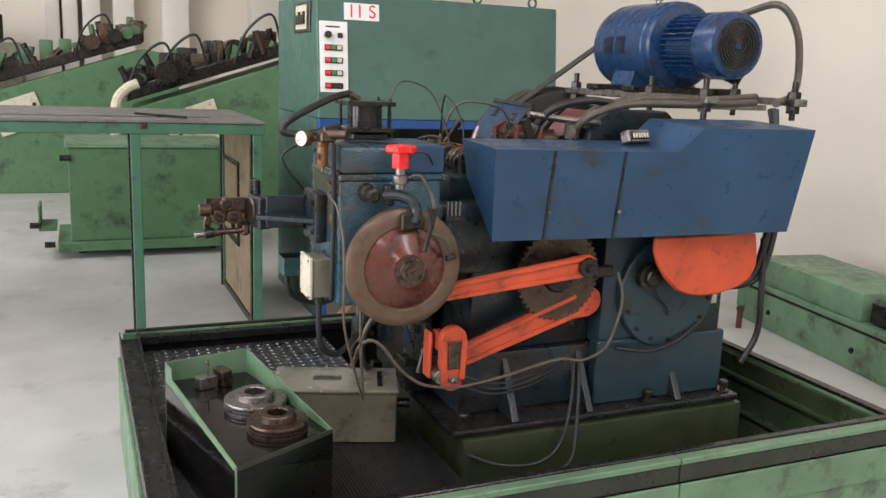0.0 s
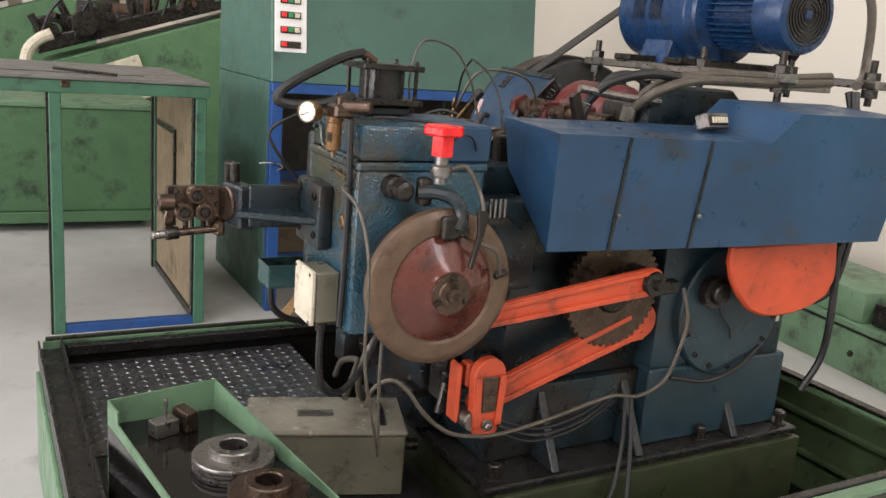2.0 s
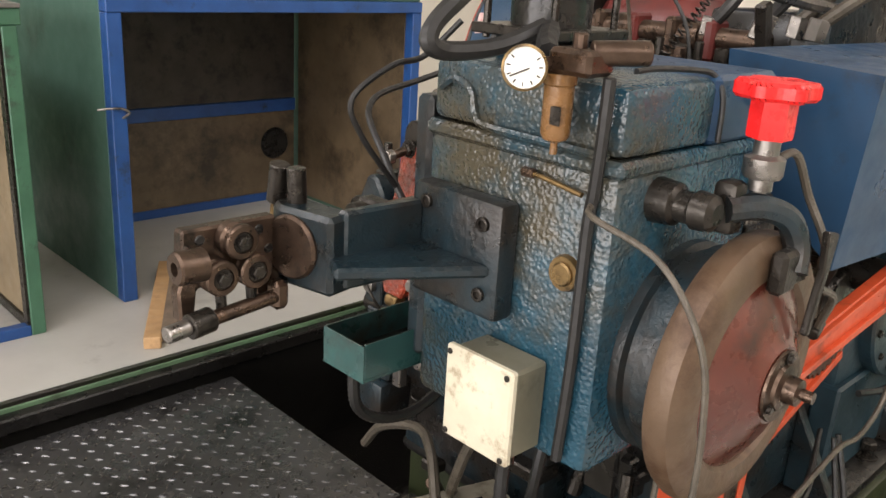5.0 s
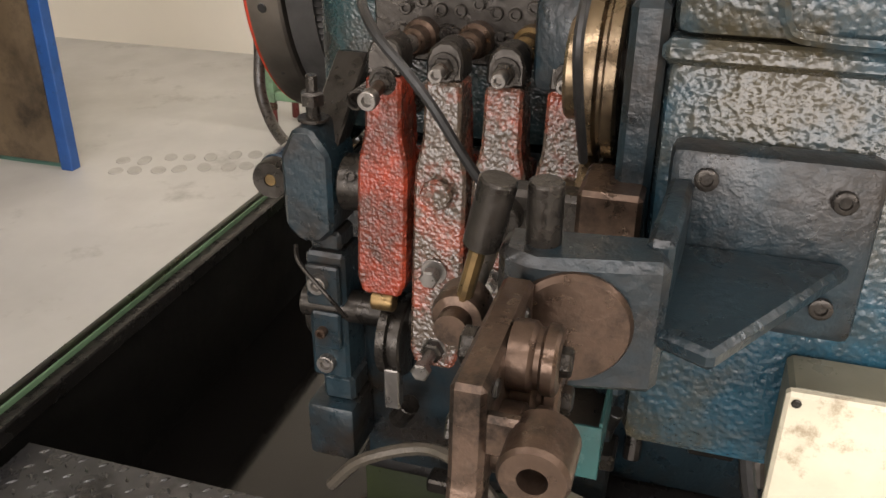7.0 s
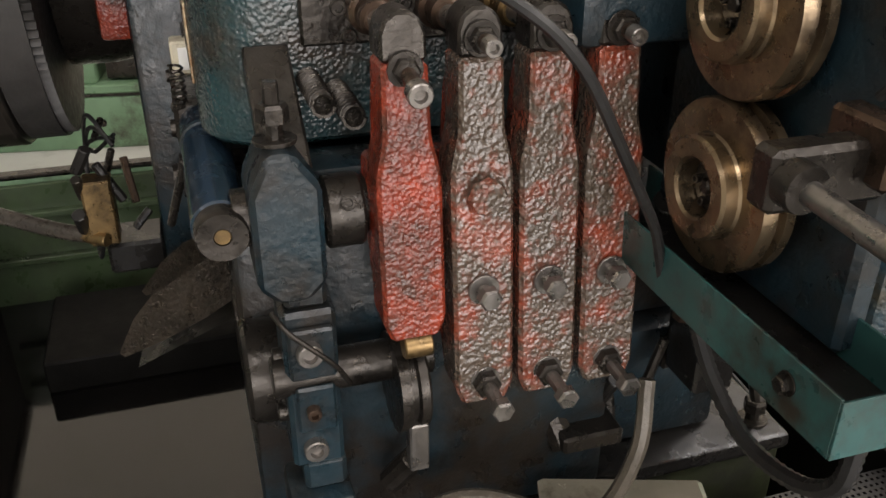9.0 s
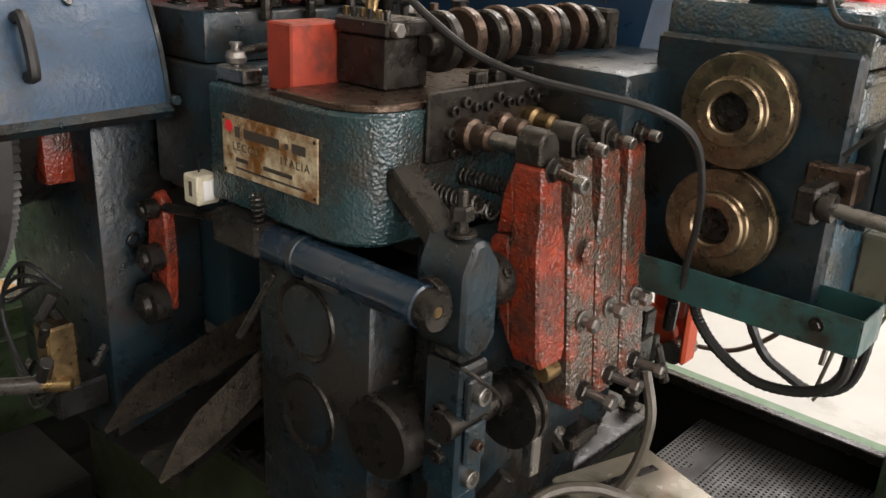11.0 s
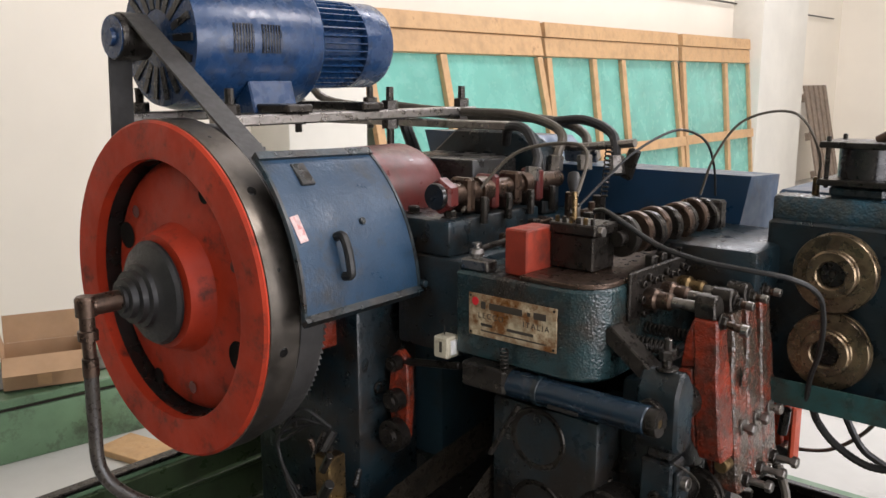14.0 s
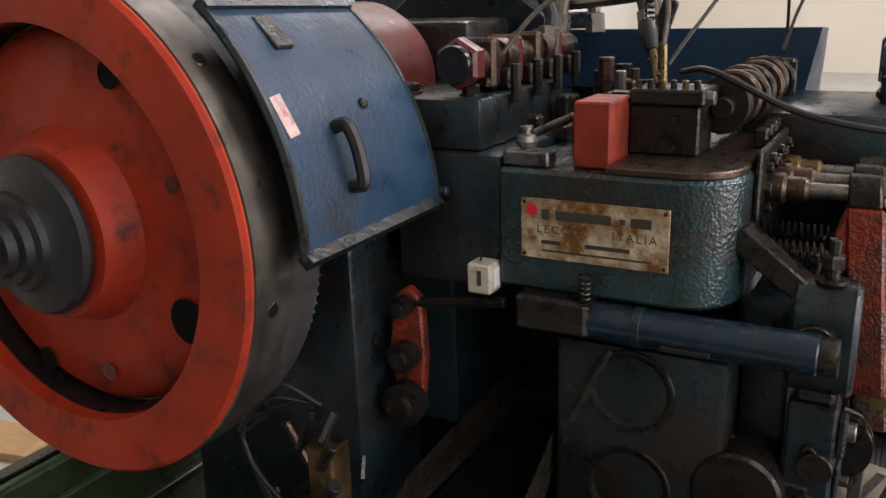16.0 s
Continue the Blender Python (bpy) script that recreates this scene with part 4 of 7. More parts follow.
lathe_part("bearing_plate", (1.80, 2.06, 0.92), "y", [(0, -0.03), (0.19, -0.03), (0.195, -0.025), (0.195, 0.02), (0, 0.02)], M_BODY, mc, "round blue bearing plate", 48)
for k in range(7):
    a = radians(200 + 25 * k)
    part("screw", made(capscrew, (1.80 + 0.17 * math.cos(a), 2.03, 0.92 + 0.17 * math.sin(a)), (0, -1, 0), 0.008, 0.006), M_DARK, mc)
lathe_part("shaft_end", (1.70, 2.03, 0.985), "y", [(0, -0.05), (0.026, -0.05), (0.03, -0.045), (0.03, -0.03), (0.045, -0.028), (0.045, 0.0), (0, 0)], M_DARK, mc, "", 24)
box_part("white_plate", (1.93, 2.054, 0.86), (2.03, 2.0595, 0.95), M_WHITEBOX, mc, "faded white plate", 0.001)
# orange belt cover
bm = bmesh.new()
prof = [(1.652, 1.135), (1.650, 1.09), (1.668, 1.045), (1.70, 1.0), (1.75, 0.955), (1.80, 0.935), (1.86, 0.928), (1.93, 0.932), (2.0, 0.948), (2.055, 0.975), (2.078, 1.02), (2.075, 1.07), (2.06, 1.135)]
prism(bm, prof, "y", 1.930, 1.952, 0.006)
prism(bm, [(0.5 * (x + 1.86), 0.5 * (z + 1.05)) for x, z in prof], "y", 1.952, 2.06)
part("orange_cover", bm, M_ORANGE, mc, "bright orange sheet belt cover")
# gear and arms
bm = bmesh.new()
T = 44
ring = []
for k in range(T * 4):
    a = 2 * math.pi * k / (T * 4)
    r = 0.150 if k % 4 < 2 else 0.142
    ring.append((1.36 + r * math.cos(a), 1.005 + r * math.sin(a)))
prism(bm, ring, "y", 2.03, 2.05)
gear = part("gear", bm, M_BROWN, mc, "rust-brown toothed gear wheel")
lathe_part("gear_face", (1.36, 2.03, 1.005), "y", [(0, -0.012), (0.05, -0.012), (0.055, -0.008), (0.06, 0.004), (0, 0.004)], M_DARK, gear, "", 24)
rod_part("gear_shaft", (1.36, 2.05, 1.005), (1.36, 2.13, 1.005), 0.03, M_DARK, gear)


def arm(a, b, w0, w1, y, th, material, name="arm"):
    """A tapered bar with rounded ends between two points of the x-z plane, with a raised rim."""
    a, b = V(a), V(b)
    d = (b - a).normalized()
    n = V((-d.y, d.x))
    poly = []
    for k in range(9):
        t = math.pi * k / 8
        poly.append(b + w1 * (n * math.cos(t) + d * math.sin(t)))
    for k in range(9):
        t = math.pi * k / 8
        poly.append(a + w0 * (-n * math.cos(t) - d * math.sin(t)))
    bm = bmesh.new()
    prism(bm, [tuple(p) for p in poly], "y", y, y + th, 0.003)
    ob = part(name, bm, material, mc, "bright orange connecting arm")
    bm = bmesh.new()
    prism(bm, [tuple(p) for p in (a + n * w0 * 0.55, b + n * w1 * 0.62, b + n * w1 * 0.95, a + n * w0 * 0.95)], "y", y - 0.008, y + 0.001, 0.001)
    prism(bm, [tuple(p) for p in (a - n * w0 * 0.95, b - n * w1 * 0.95, b - n * w1 * 0.55, a - n * w0 * 0.5)], "y", y - 0.008, y + 0.001, 0.001)
    part("rim", bm, material, ob)
    return ob


arm((0.86, 0.985), (1.415, 1.05), 0.022, 0.034, 1.95, 0.022, M_ORANGE)
arm((0.99, 0.745), (1.44, 0.90), 0.03, 0.04, 2.035, 0.022, M_ORANGE)
arm((1.41, 0.885), (1.50, 0.90), 0.045, 0.05, 2.062, 0.03, M_ORANGE)
lk = arm((0.99, 0.705), (0.99, 0.83), 0.038, 0.044, 1.995, 0.028, M_ORANGE, "link")
box_part("link_slot", (0.97, 1.988, 0.74), (1.01, 1.9945, 0.83), M_BROWN, lk, "", 0.003)
box_part("link_side", (0.922, 2.03, 0.70), (0.936, 2.08, 0.85), M_ORANGE, mc, "orange link cheek", 0.006)
box_part("link_web", (0.945, 2.03, 0.79), (0.975, 2.07, 0.85), M_ORANGE, mc, "", 0.006)
rod_part("roller", (0.955, 2.0, 0.715), (0.955, 2.07, 0.715), 0.024, M_STEEL, mc, "worn steel roller")
part("link_bolt", made(hexbolt, (0.99, 1.994, 0.705), (0, -1, 0), 0.011, 0.012), M_STEEL, mc)
lathe_part("arm_pivot", (1.41, 1.95, 1.047), "y", [(0, -0.035), (0.012, -0.035), (0.014, -0.02), (0.03, -0.018), (0.032, -0.014), (0.032, 0.08), (0, 0.08)], M_DARK, mc, "", 20)
# grease hose on the south side
hose("grease_line", [(1.553, 1.985, 1.015), (1.565, 1.965, 0.932), (1.546, 1.962, 0.845), (1.511, 1.962, 0.770), (1.431, 1.962, 0.737), (1.346, 1.962, 0.748), (1.261, 1.962, 0.735), (1.177, 1.962, 0.717), (1.066, 1.962, 0.699), (0.981, 1.962, 0.694), (0.891, 1.962, 0.709), (0.838, 1.962, 0.739), (0.793, 1.962, 0.783), (0.753, 1.962, 0.837), (0.719, 1.975, 0.861), (0.690, 2.0, 0.835), (0.685, 2.03, 0.78)], 0.0052, M_HOSE, mc, "long sagging grey grease hose")
box_part("line_block", (1.47, 1.985, 1.0), (1.54, 2.02, 1.035), M_DARK, mc, "", 0.004)
for k, (z, y) in enumerate(((0.735, 1.975), (0.72, 1.97), (0.70, 1.98))):
    hose("cable", [(1.40, 2.02, z), (1.25, y, z - 0.035), (1.12, y, z - 0.05), (1.02, y + 0.02, z - 0.02)], 0.0045, M_RUBBER, mc)
hose("cable", [(1.42, 2.0, 0.72), (1.40, 1.965, 0.60), (1.35, 1.93, 0.48), (1.25, 1.90, 0.435), (1.12, 1.92, 0.44), (1.03, 2.0, 0.46)], 0.006, M_RUBBER, mc, "dark hanging cable")
hose("cable", [(1.44, 2.0, 0.72), (1.42, 1.955, 0.6), (1.38, 1.90, 0.45), (1.30, 1.86, 0.415), (1.2, 1.83, 0.412)], 0.006, M_RUBBER, mc)
hose("cable", [(1.60, 2.03, 0.74), (1.72, 2.01, 0.725), (1.84, 2.015, 0.75), (1.93, 2.03, 0.80)], 0.007, M_RUBBER, mc)
hose("thin_wire", [(1.72, 2.02, 0.98), (1.74, 2.015, 0.92), (1.79, 2.02, 0.87), (1.80, 2.022, 0.84)], 0.003, M_RUBBER, mc)
# dark clutter under the disc
rnd = random.Random(4)
for k in range(16):
    x, y, z = rnd.uniform(0.92, 1.04), rnd.uniform(2.12, 2.3), rnd.uniform(0.62, 0.9)
    if k % 2:
        rod_part("linkage", (x, y, z), (x + rnd.uniform(-0.04, 0.04), y + rnd.uniform(-0.05, 0.05), z + rnd.uniform(0.05, 0.16)), rnd.uniform(0.006, 0.02), rnd.choice((M_DARK, M_BLACK, M_BROWN)), mc, "", 10)
    else:
        box_part("linkage", (x, y, z), (x + rnd.uniform(0.02, 0.08), y + rnd.uniform(0.02, 0.07), z + rnd.uniform(0.02, 0.1)), rnd.choice((M_DARK, M_BLACK)), mc, "", 0.004)

# ---- blue guard box on the south side ----
GY = lambda x: 1.925 - (x - 1.05) * 0.095
bm = bmesh.new()


sec = [((1.06, 1.143, 1.415), 2.138), ((1.655, 1.147, 1.412), 2.13), ((1.74, 1.15, 1.487), 2.13), ((2.15, 1.155, 1.489), 2.11)]
rows_v = []
for (x, zb, zt), yb in sec:
    yf = GY(x)
    slant = -0.012 if x < 1.1 else (0.05 if x > 2.1 else 0.0)
    rows_v.append([bm.verts.new((x - slant, yf + 0.02, zb)), bm.verts.new((x, yf, zt)), bm.verts.new((x - 0.01, yb, zt + 0.012)), bm.verts.new((x - slant, yb, zt - 0.11))])
for p, q in zip(rows_v, rows_v[1:]):
    for k in range(3):
        bm.faces.new((p[k], q[k], q[k + 1], p[k + 1]))
bm.faces.new(rows_v[0])
bm.faces.new(rows_v[-1][::-1])
bmesh.ops.recalc_face_normals(bm, faces=bm.faces[:])
bmesh.ops.solidify(bm, geom=bm.faces[:], thickness=0.003)
guard = part("guard_box", bm, M_GUARD, mc, "long blue sheet metal guard box")
for x in (1.235, 1.465):
    bm = bmesh.new()
    a = [bm.verts.new(v) for v in ((x - 0.004, GY(x) + 0.0165, 1.145), (x + 0.004, GY(x) + 0.0165, 1.145), (x + 0.014, GY(x) - 0.0035, 1.413), (x + 0.006, GY(x) - 0.0035, 1.413))]
    b = [bm.verts.new((v.co.x, v.co.y + 0.006, v.co.z)) for v in a]
    bm.faces.new(a)
    bm.faces.new(b[::-1])
    for k in range(4):
        bm.faces.new((a[k], b[k], b[(k + 1) % 4], a[(k + 1) % 4]))
    part("seam", bm, M_BLACK, guard, "dark panel seam")
    rod_part("stud", (x + 0.004, GY(x) + 0.004, 1.23), (x + 0.004, GY(x) - 0.004, 1.23), 0.006, M_STEEL, guard, "", 8)
box_part("guard_bracket", (1.12, 2.085, 1.16), (2.02, 2.10, 1.37), M_CAST, mc, "", 0.004)
cn = Matrix.Translation((1.60, 2.02, 1.445)) @ Matrix.Rotation(radians(12), 4, "Z") @ Matrix.Rotation(radians(-20), 4, "X")
con = box_part("connector", (-0.05, -0.018, -0.02), (0.05, 0.018, 0.02), M_STEEL, mc, "pale metal multi-pin connector", 0.004, cn)
box_part("insert", (-0.04, -0.022, -0.012), (0.04, -0.0181, 0.012), M_DARK, con, "", 0.002, cn)
for k in range(6):
    box_part("pin", (-0.034 + 0.012 * k, -0.026, -0.008), (-0.027 + 0.012 * k, -0.0221, 0.008), M_WHITEBOX, con, "", 0.001, cn)

# ---- feed head column ----
KX0, KX1, KY0, KY1, KB, KZ = 0.628, 0.935, 2.012, 2.305, 0.955, 1.322
box_part("column", (KX0, KY0, KB), (KX1, KY1, KZ), M_HAMMER, mc, "hammered teal paint feed column", 0.014)
box_part("column_band", (KX0 - 0.004, KY0 - 0.004, KZ - 0.008), (KX1 + 0.004, KY1 + 0.004, KZ + 0.012), M_HAMMER, mc, "", 0.006)
box_part("column_cap", (KX0 + 0.002, KY0 + 0.002, KZ + 0.0125), (KX1 + 0.002, KY1 - 0.002, 1.412), M_HAMMER, mc, "", 0.012)
box_part("cap_lid", (0.80, KY0 - 0.003, KZ + 0.013), (KX1 + 0.006, KY1 - 0.05, 1.416), M_GUARD, mc, "smooth blue cap panel", 0.006)
box_part("column_arm", (KX1 - 0.01, 2.05, 1.02), (1.12, 2.30, 1.24), M_CAST, mc, "", 0.014)
box_part("rear_saddle", (0.90, 2.14, 1.20), (1.13, 2.46, 1.31), M_CAST, mc, "", 0.014)
# raised panel with a curved corner on the cap
bm = bmesh.new()
sweep(bm, [(KX0 - 0.001, 2.285, 1.375), (KX0 - 0.001, 2.262, 1.388), (KX0 - 0.001, 2.235, 1.378), (KX0 - 0.001, 2.225, 1.350), (KX0 - 0.001, 2.205, 1.340), (KX0 - 0.001, 2.10, 1.338), (KX0 - 0.001, 2.03, 1.337)], 0.005, 6, 6)
part("cap_ridge", bm, M_HAMMER, mc)
# plug and conduit on the west face
lathe_part("plug", (KX0, 2.067, 1.197), "x", [(0, -0.012), (0.012, -0.012), (0.014, -0.010), (0.014, -0.007), (0.020, -0.007), (0.022, 0), (0, 0)], M_BRASS, mc, "copper coloured screw plug", 20)
hose("conduit", [(0.612, 2.028, 1.42), (0.614, 2.030, 1.36), (0.619, 2.036, 1.30), (0.620, 2.040, 1.26), (0.619, 2.040, 1.10), (0.618, 2.045, 0.97)], 0.007, M_RUBBER, mc, "black conduit down the column")
hose("air_line", [(0.615, 2.036, 1.285), (0.60, 2.019, 1.278), (0.60, 1.934, 1.253), (0.60, 1.878, 1.184), (0.60, 1.862, 1.098), (0.60, 1.862, 0.983), (0.615, 1.875, 0.90), (0.66, 1.92, 0.77), (0.70, 1.98, 0.68)], 0.0036, M_HOSE, mc, "pale looping air line")
hose("oil_pipe", [(0.617, 2.125, 1.302), (0.617, 2.10, 1.30), (0.617, 2.05, 1.293)], 0.0032, M_BRASS, mc)
rod_part("pipe_nipple", (0.617, 2.135, 1.302), (0.617, 2.118, 1.302), 0.006, M_BROWN, mc, "", 8)
# tiny fittings: gauge and air filter
fx = V((0.552, 2.088, 1.427))
gd = (V((-0.80, -0.60, 0.05))).normalized()
gg = part("pressure_gauge", made(lathe, fx + gd * 0.02, gd, [(0, -0.03), (0.018, -0.03), (0.0215, -0.024), (0.0215, -0.002), (0.0228, 0.0), (0.0228, 0.004), (0.0205, 0.005), (0.0205, 0.001), (0, 0.001)], 28), M_BRASS, mc, "brass rimmed pressure gauge")
part("dial", made(lathe, fx + gd * 0.02, gd, [(0, 0.0025), (0.0202, 0.0025), (0.0202, 0.0015), (0, 0.0015)], 24), M_GLASS, gg, "white gauge dial")
u, w, d = frame_of(gd)
for k in range(9):
    a = radians(-40 + 32 * k)
    c = fx + gd * 0.0232
    part("tick", made(rod, c + (u * math.cos(a) + w * math.sin(a)) * 0.014, c + (u * math.cos(a) + w * math.sin(a)) * 0.018, 0.0007, 4, 0.0001), M_INK, gg)
part("needle", made(rod, fx + gd * 0.0238 - u * 0.005, fx + gd * 0.0238 + u * 0.014 + w * 0.009, 0.0008, 4, 0.0001), M_INK, gg)
part("gauge_stem", made(rod, fx + V((0, 0, 0)), (0.60, 2.080, 1.43), 0.008, 10), M_BROWN, mc)
ff = lathe_part("air_filter", (0.596, 2.078, 1.335), "z", [(0, 0.0), (0.004, 0.0), (0.004, 0.012), (0.013, 0.016), (0.016, 0.022), (0.016, 0.072), (0.018, 0.074), (0.018, 0.085), (0, 0.085)], M_AMBER, mc, "amber oil filter bowl", 20)
box_part("filter_band", (0.5805, 2.062, 1.368), (0.583, 2.082, 1.388), M_DARK, ff, "", 0.001)
box_part("regulator", (0.578, 2.03, 1.4205), (0.622, 2.085, 1.447), M_BROWN, mc, "brown brass regulator", 0.005)
part("regulator_knob", made(rod, (0.60, 2.045, 1.443), (0.646, 2.007, 1.446), 0.013, 16), M_BROWN, mc)
rod_part("regulator_screw", (0.60, 2.06, 1.44), (0.60, 2.06, 1.462), 0.008, M_BROWN, mc, "", 10)
hose("black_air_hose", [(0.662, 2.16, 1.458), (0.60, 2.17, 1.437), (0.538, 2.18, 1.432), (0.505, 2.18, 1.440), (0.515, 2.185, 1.460), (0.56, 2.19, 1.490), (0.66, 2.22, 1.535), (0.72, 2.24, 1.55)], 0.0105, M_RUBBER, mc, "thick black air hose")
hose("black_air_hose", [(0.60, 2.10, 1.437), (0.62, 2.12, 1.444), (0.66, 2.15, 1.456)], 0.012, M_RUBBER, mc, "thick black air hose")
hose("cap_tube", [(0.66, 2.03, 1.425), (0.70, 2.03, 1.426), (0.78, 2.03, 1.421), (0.805, 2.02, 1.415), (0.806, 2.006, 1.39), (0.806, 2.004, 1.34)], 0.0035, M_RUBBER, mc)
hose("thin_pipe", [(0.70, 2.33, 1.45), (0.664, 2.36, 1.402), (0.61, 2.36, 1.392), (0.547, 2.36, 1.354), (0.563, 2.36, 1.306), (0.624, 2.36, 1.232)], 0.004, M_RUBBER, mc, "thin bent steel pipe")
# cylinder block on the cap
cy = V((0.77, 2.24, 1.412))
box_part("cylinder_base", (cy.x - 0.055, cy.y - 0.05, cy.z), (cy.x + 0.055, cy.y + 0.05, cy.z + 0.025), M_CAST, mc, "", 0.006)
for z0 in (0.026, 0.104):
    box_part("cylinder_flange", (cy.x - 0.075, cy.y - 0.07, cy.z + z0), (cy.x + 0.075, cy.y + 0.07, cy.z + z0 + 0.013), M_DARK, mc, "dark square cylinder flange", 0.002)
lathe_part("cylinder", (cy.x, cy.y, cy.z + 0.039), "z", [(0.052, 0), (0.052, 0.065)], M_BLACK, mc, "black pneumatic cylinder", 28)
for dx in (-0.06, 0.06):
    for dy in (-0.055, 0.055):
        rod_part("tie_rod", (cy.x + dx, cy.y + dy, cy.z + 0.02), (cy.x + dx, cy.y + dy, cy.z + 0.128), 0.005, M_DARK, mc, "", 8)
part("elbow", made(rod, (cy.x - 0.02, cy.y, cy.z + 0.117), (cy.x - 0.05, cy.y, cy.z + 0.135), 0.012, 12), M_BROWN, mc)
hose("signal_tube", [(0.86, 2.26, 1.415), (0.855, 2.27, 1.50), (0.90, 2.30, 1.585), (1.0, 2.32, 1.57), (1.06, 2.33, 1.49), (1.09, 2.33, 1.40)], 0.003, M_HOSE, mc, "pale thin signal tube")
rod_part("tube_nut", (0.86, 2.26, 1.41), (0.86, 2.26, 1.45), 0.008, M_BRASS, mc, "", 8)

# bracket and straightener
box_part("bracket_plate", (0.594, 2.140, 1.115), (0.6275, 2.292, 1.262), M_CAST, mc, "blue cast bracket base", 0.008)
for y, z in ((2.167, 1.234), (2.167, 1.146), (2.264, 1.240), (2.264, 1.146)):
    part("bracket_screw", made(capscrew, (0.594, y, z), (-1, 0, 0), 0.009, 0.005), M_DARK, mc)
br = part("bracket_arm", made(prism, [(0.596, 2.152), (0.596, 2.282), (0.462, 2.290), (0.440, 2.248)], "z", 1.170, 1.185, 0.004), M_CAST, mc, "blue webbed bracket arm")
part("web", made(prism, [(0.596, 2.272), (0.596, 2.290), (0.478, 2.297), (0.478, 2.279)], "z", 1.140, 1.238, 0.004), M_CAST, br)
part("bracket_block", made(prism, [(0.438, 2.362), (0.456, 2.278), (0.500, 2.286), (0.487, 2.390), (0.449, 2.388)], "z", 1.135, 1.233, 0.006), M_CAST, mc, "cast end block")
rod_part("stub", (0.468, 2.362, 1.225), (0.466, 2.362, 1.276), 0.012, M_DARK, mc, "dark upright peg")
lathe_part("swivel_flange", (0.444, 2.337, 1.187), (-0.97, -0.22, 0), [(0, -0.012), (0.038, -0.012), (0.040, -0.010), (0.040, 0.004), (0.037, 0.008), (0, 0.008)], M_BROWN, mc, "brown round swivel flange", 32)
# the straightener stands out from the block along the wire
plate = part("roller_plate", made(prism, [(0.313, 1.222), (0.436, 1.222), (0.440, 1.170), (0.446, 1.108), (0.424, 1.104), (0.408, 1.122), (0.404, 1.150), (0.330, 1.150), (0.326, 1.118), (0.308, 1.112), (0.306, 1.150), (0.310, 1.160)], "y", 2.360, 2.380, 0.003), M_BROWN, mc, "brown steel straightener plate")
for x, z in ((0.335, 1.208), (0.412, 1.208), (0.345, 1.165), (0.425, 1.182)):
    rod_part("bore", (x, 2.3585, z), (x, 2.3815, z), 0.0065, M_BLACK, plate, "", 12)
lathe_part("entry_bush", (0.308, 2.330, 1.192), "x", [(0.008, -0.020), (0.017, -0.020), (0.019, -0.017), (0.019, 0.014), (0.008, 0.014), (0.008, -0.020)], M_BROWN, mc, "red-brown wire entry bush", 28)
box_part("bush_ear", (0.312, 2.335, 1.180), (0.322, 2.362, 1.206), M_BROWN, mc, "", 0.003)
for x, z in ((0.374, 1.206), (0.348, 1.167), (0.392, 1.167)):
    o = lathe_part("straightening_roller", (x, 2.360, z), "y", [(0.021, 0), (0.021, -0.012), (0.018, -0.015), (0.018, -0.018), (0.021, -0.020), (0.021, -0.026), (0.019, -0.028), (0.013, -0.029), (0.012, -0.026), (0.0, -0.026)], M_BROWN, mc, "grooved worn steel roller", 24)
    part("roller_bolt", made(hexbolt, (x, 2.334, z), (0, -1, 0), 0.009, 0.007), M_DARK, o)
    rod_part("roller_nut", (x, 2.380, z), (x, 2.390, z), 0.012, M_DARK, o, "", 6)
rod_part("cross_rod", (0.290, 2.334, 1.118), (0.435, 2.345, 1.126), 0.009, M_BROWN, mc)
rod_part("rod_tip", (0.276, 2.332, 1.117), (0.305, 2.335, 1.119), 0.010, M_STEEL, mc, "bare steel rod tip")
rod_part("rod_collar", (0.304, 2.333, 1.119), (0.334, 2.337, 1.121), 0.015, M_DARK, mc)
for x in (0.352, 0.392):
    rod_part("adjuster", (x, 2.345, 1.122), (x, 2.348, 1.152), 0.0065, M_DARK, mc, "", 10)
box_part("lug", (0.418, 2.335, 1.108), (0.440, 2.358, 1.145), M_BROWN, mc, "", 0.006)

# junction box
jb = box_part("junction_box", (0.572, 2.078, 0.968), (0.627, 2.178, 1.083), M_TOOLBOX, mc, "open-topped junction box", 0.004)
box_part("box_lid", (0.560, 2.074, 0.964), (0.5715, 2.182, 1.087), M_WHITEBOX, jb, "off-white square lid", 0.003)
for y, z in ((2.082, 0.972), (2.174, 0.972), (2.082, 1.079), (2.174, 1.079)):
    rod_part("lid_screw", (0.560, y, z), (0.5575, y, z), 0.004, M_DARK, jb, "", 8)
rod_part("gland", (0.60, 2.11, 0.94), (0.60, 2.11, 0.968), 0.013, M_DARK, mc)
hose("box_cable", [(0.60, 2.11, 0.95), (0.60, 2.11, 0.86), (0.615, 2.115, 0.80), (0.66, 2.13, 0.775), (0.71, 2.15, 0.80), (0.75, 2.17, 0.84), (0.80, 2.19, 0.95)], 0.008, M_RUBBER, mc, "black corrugated cable", n=10, ribs=0.12)
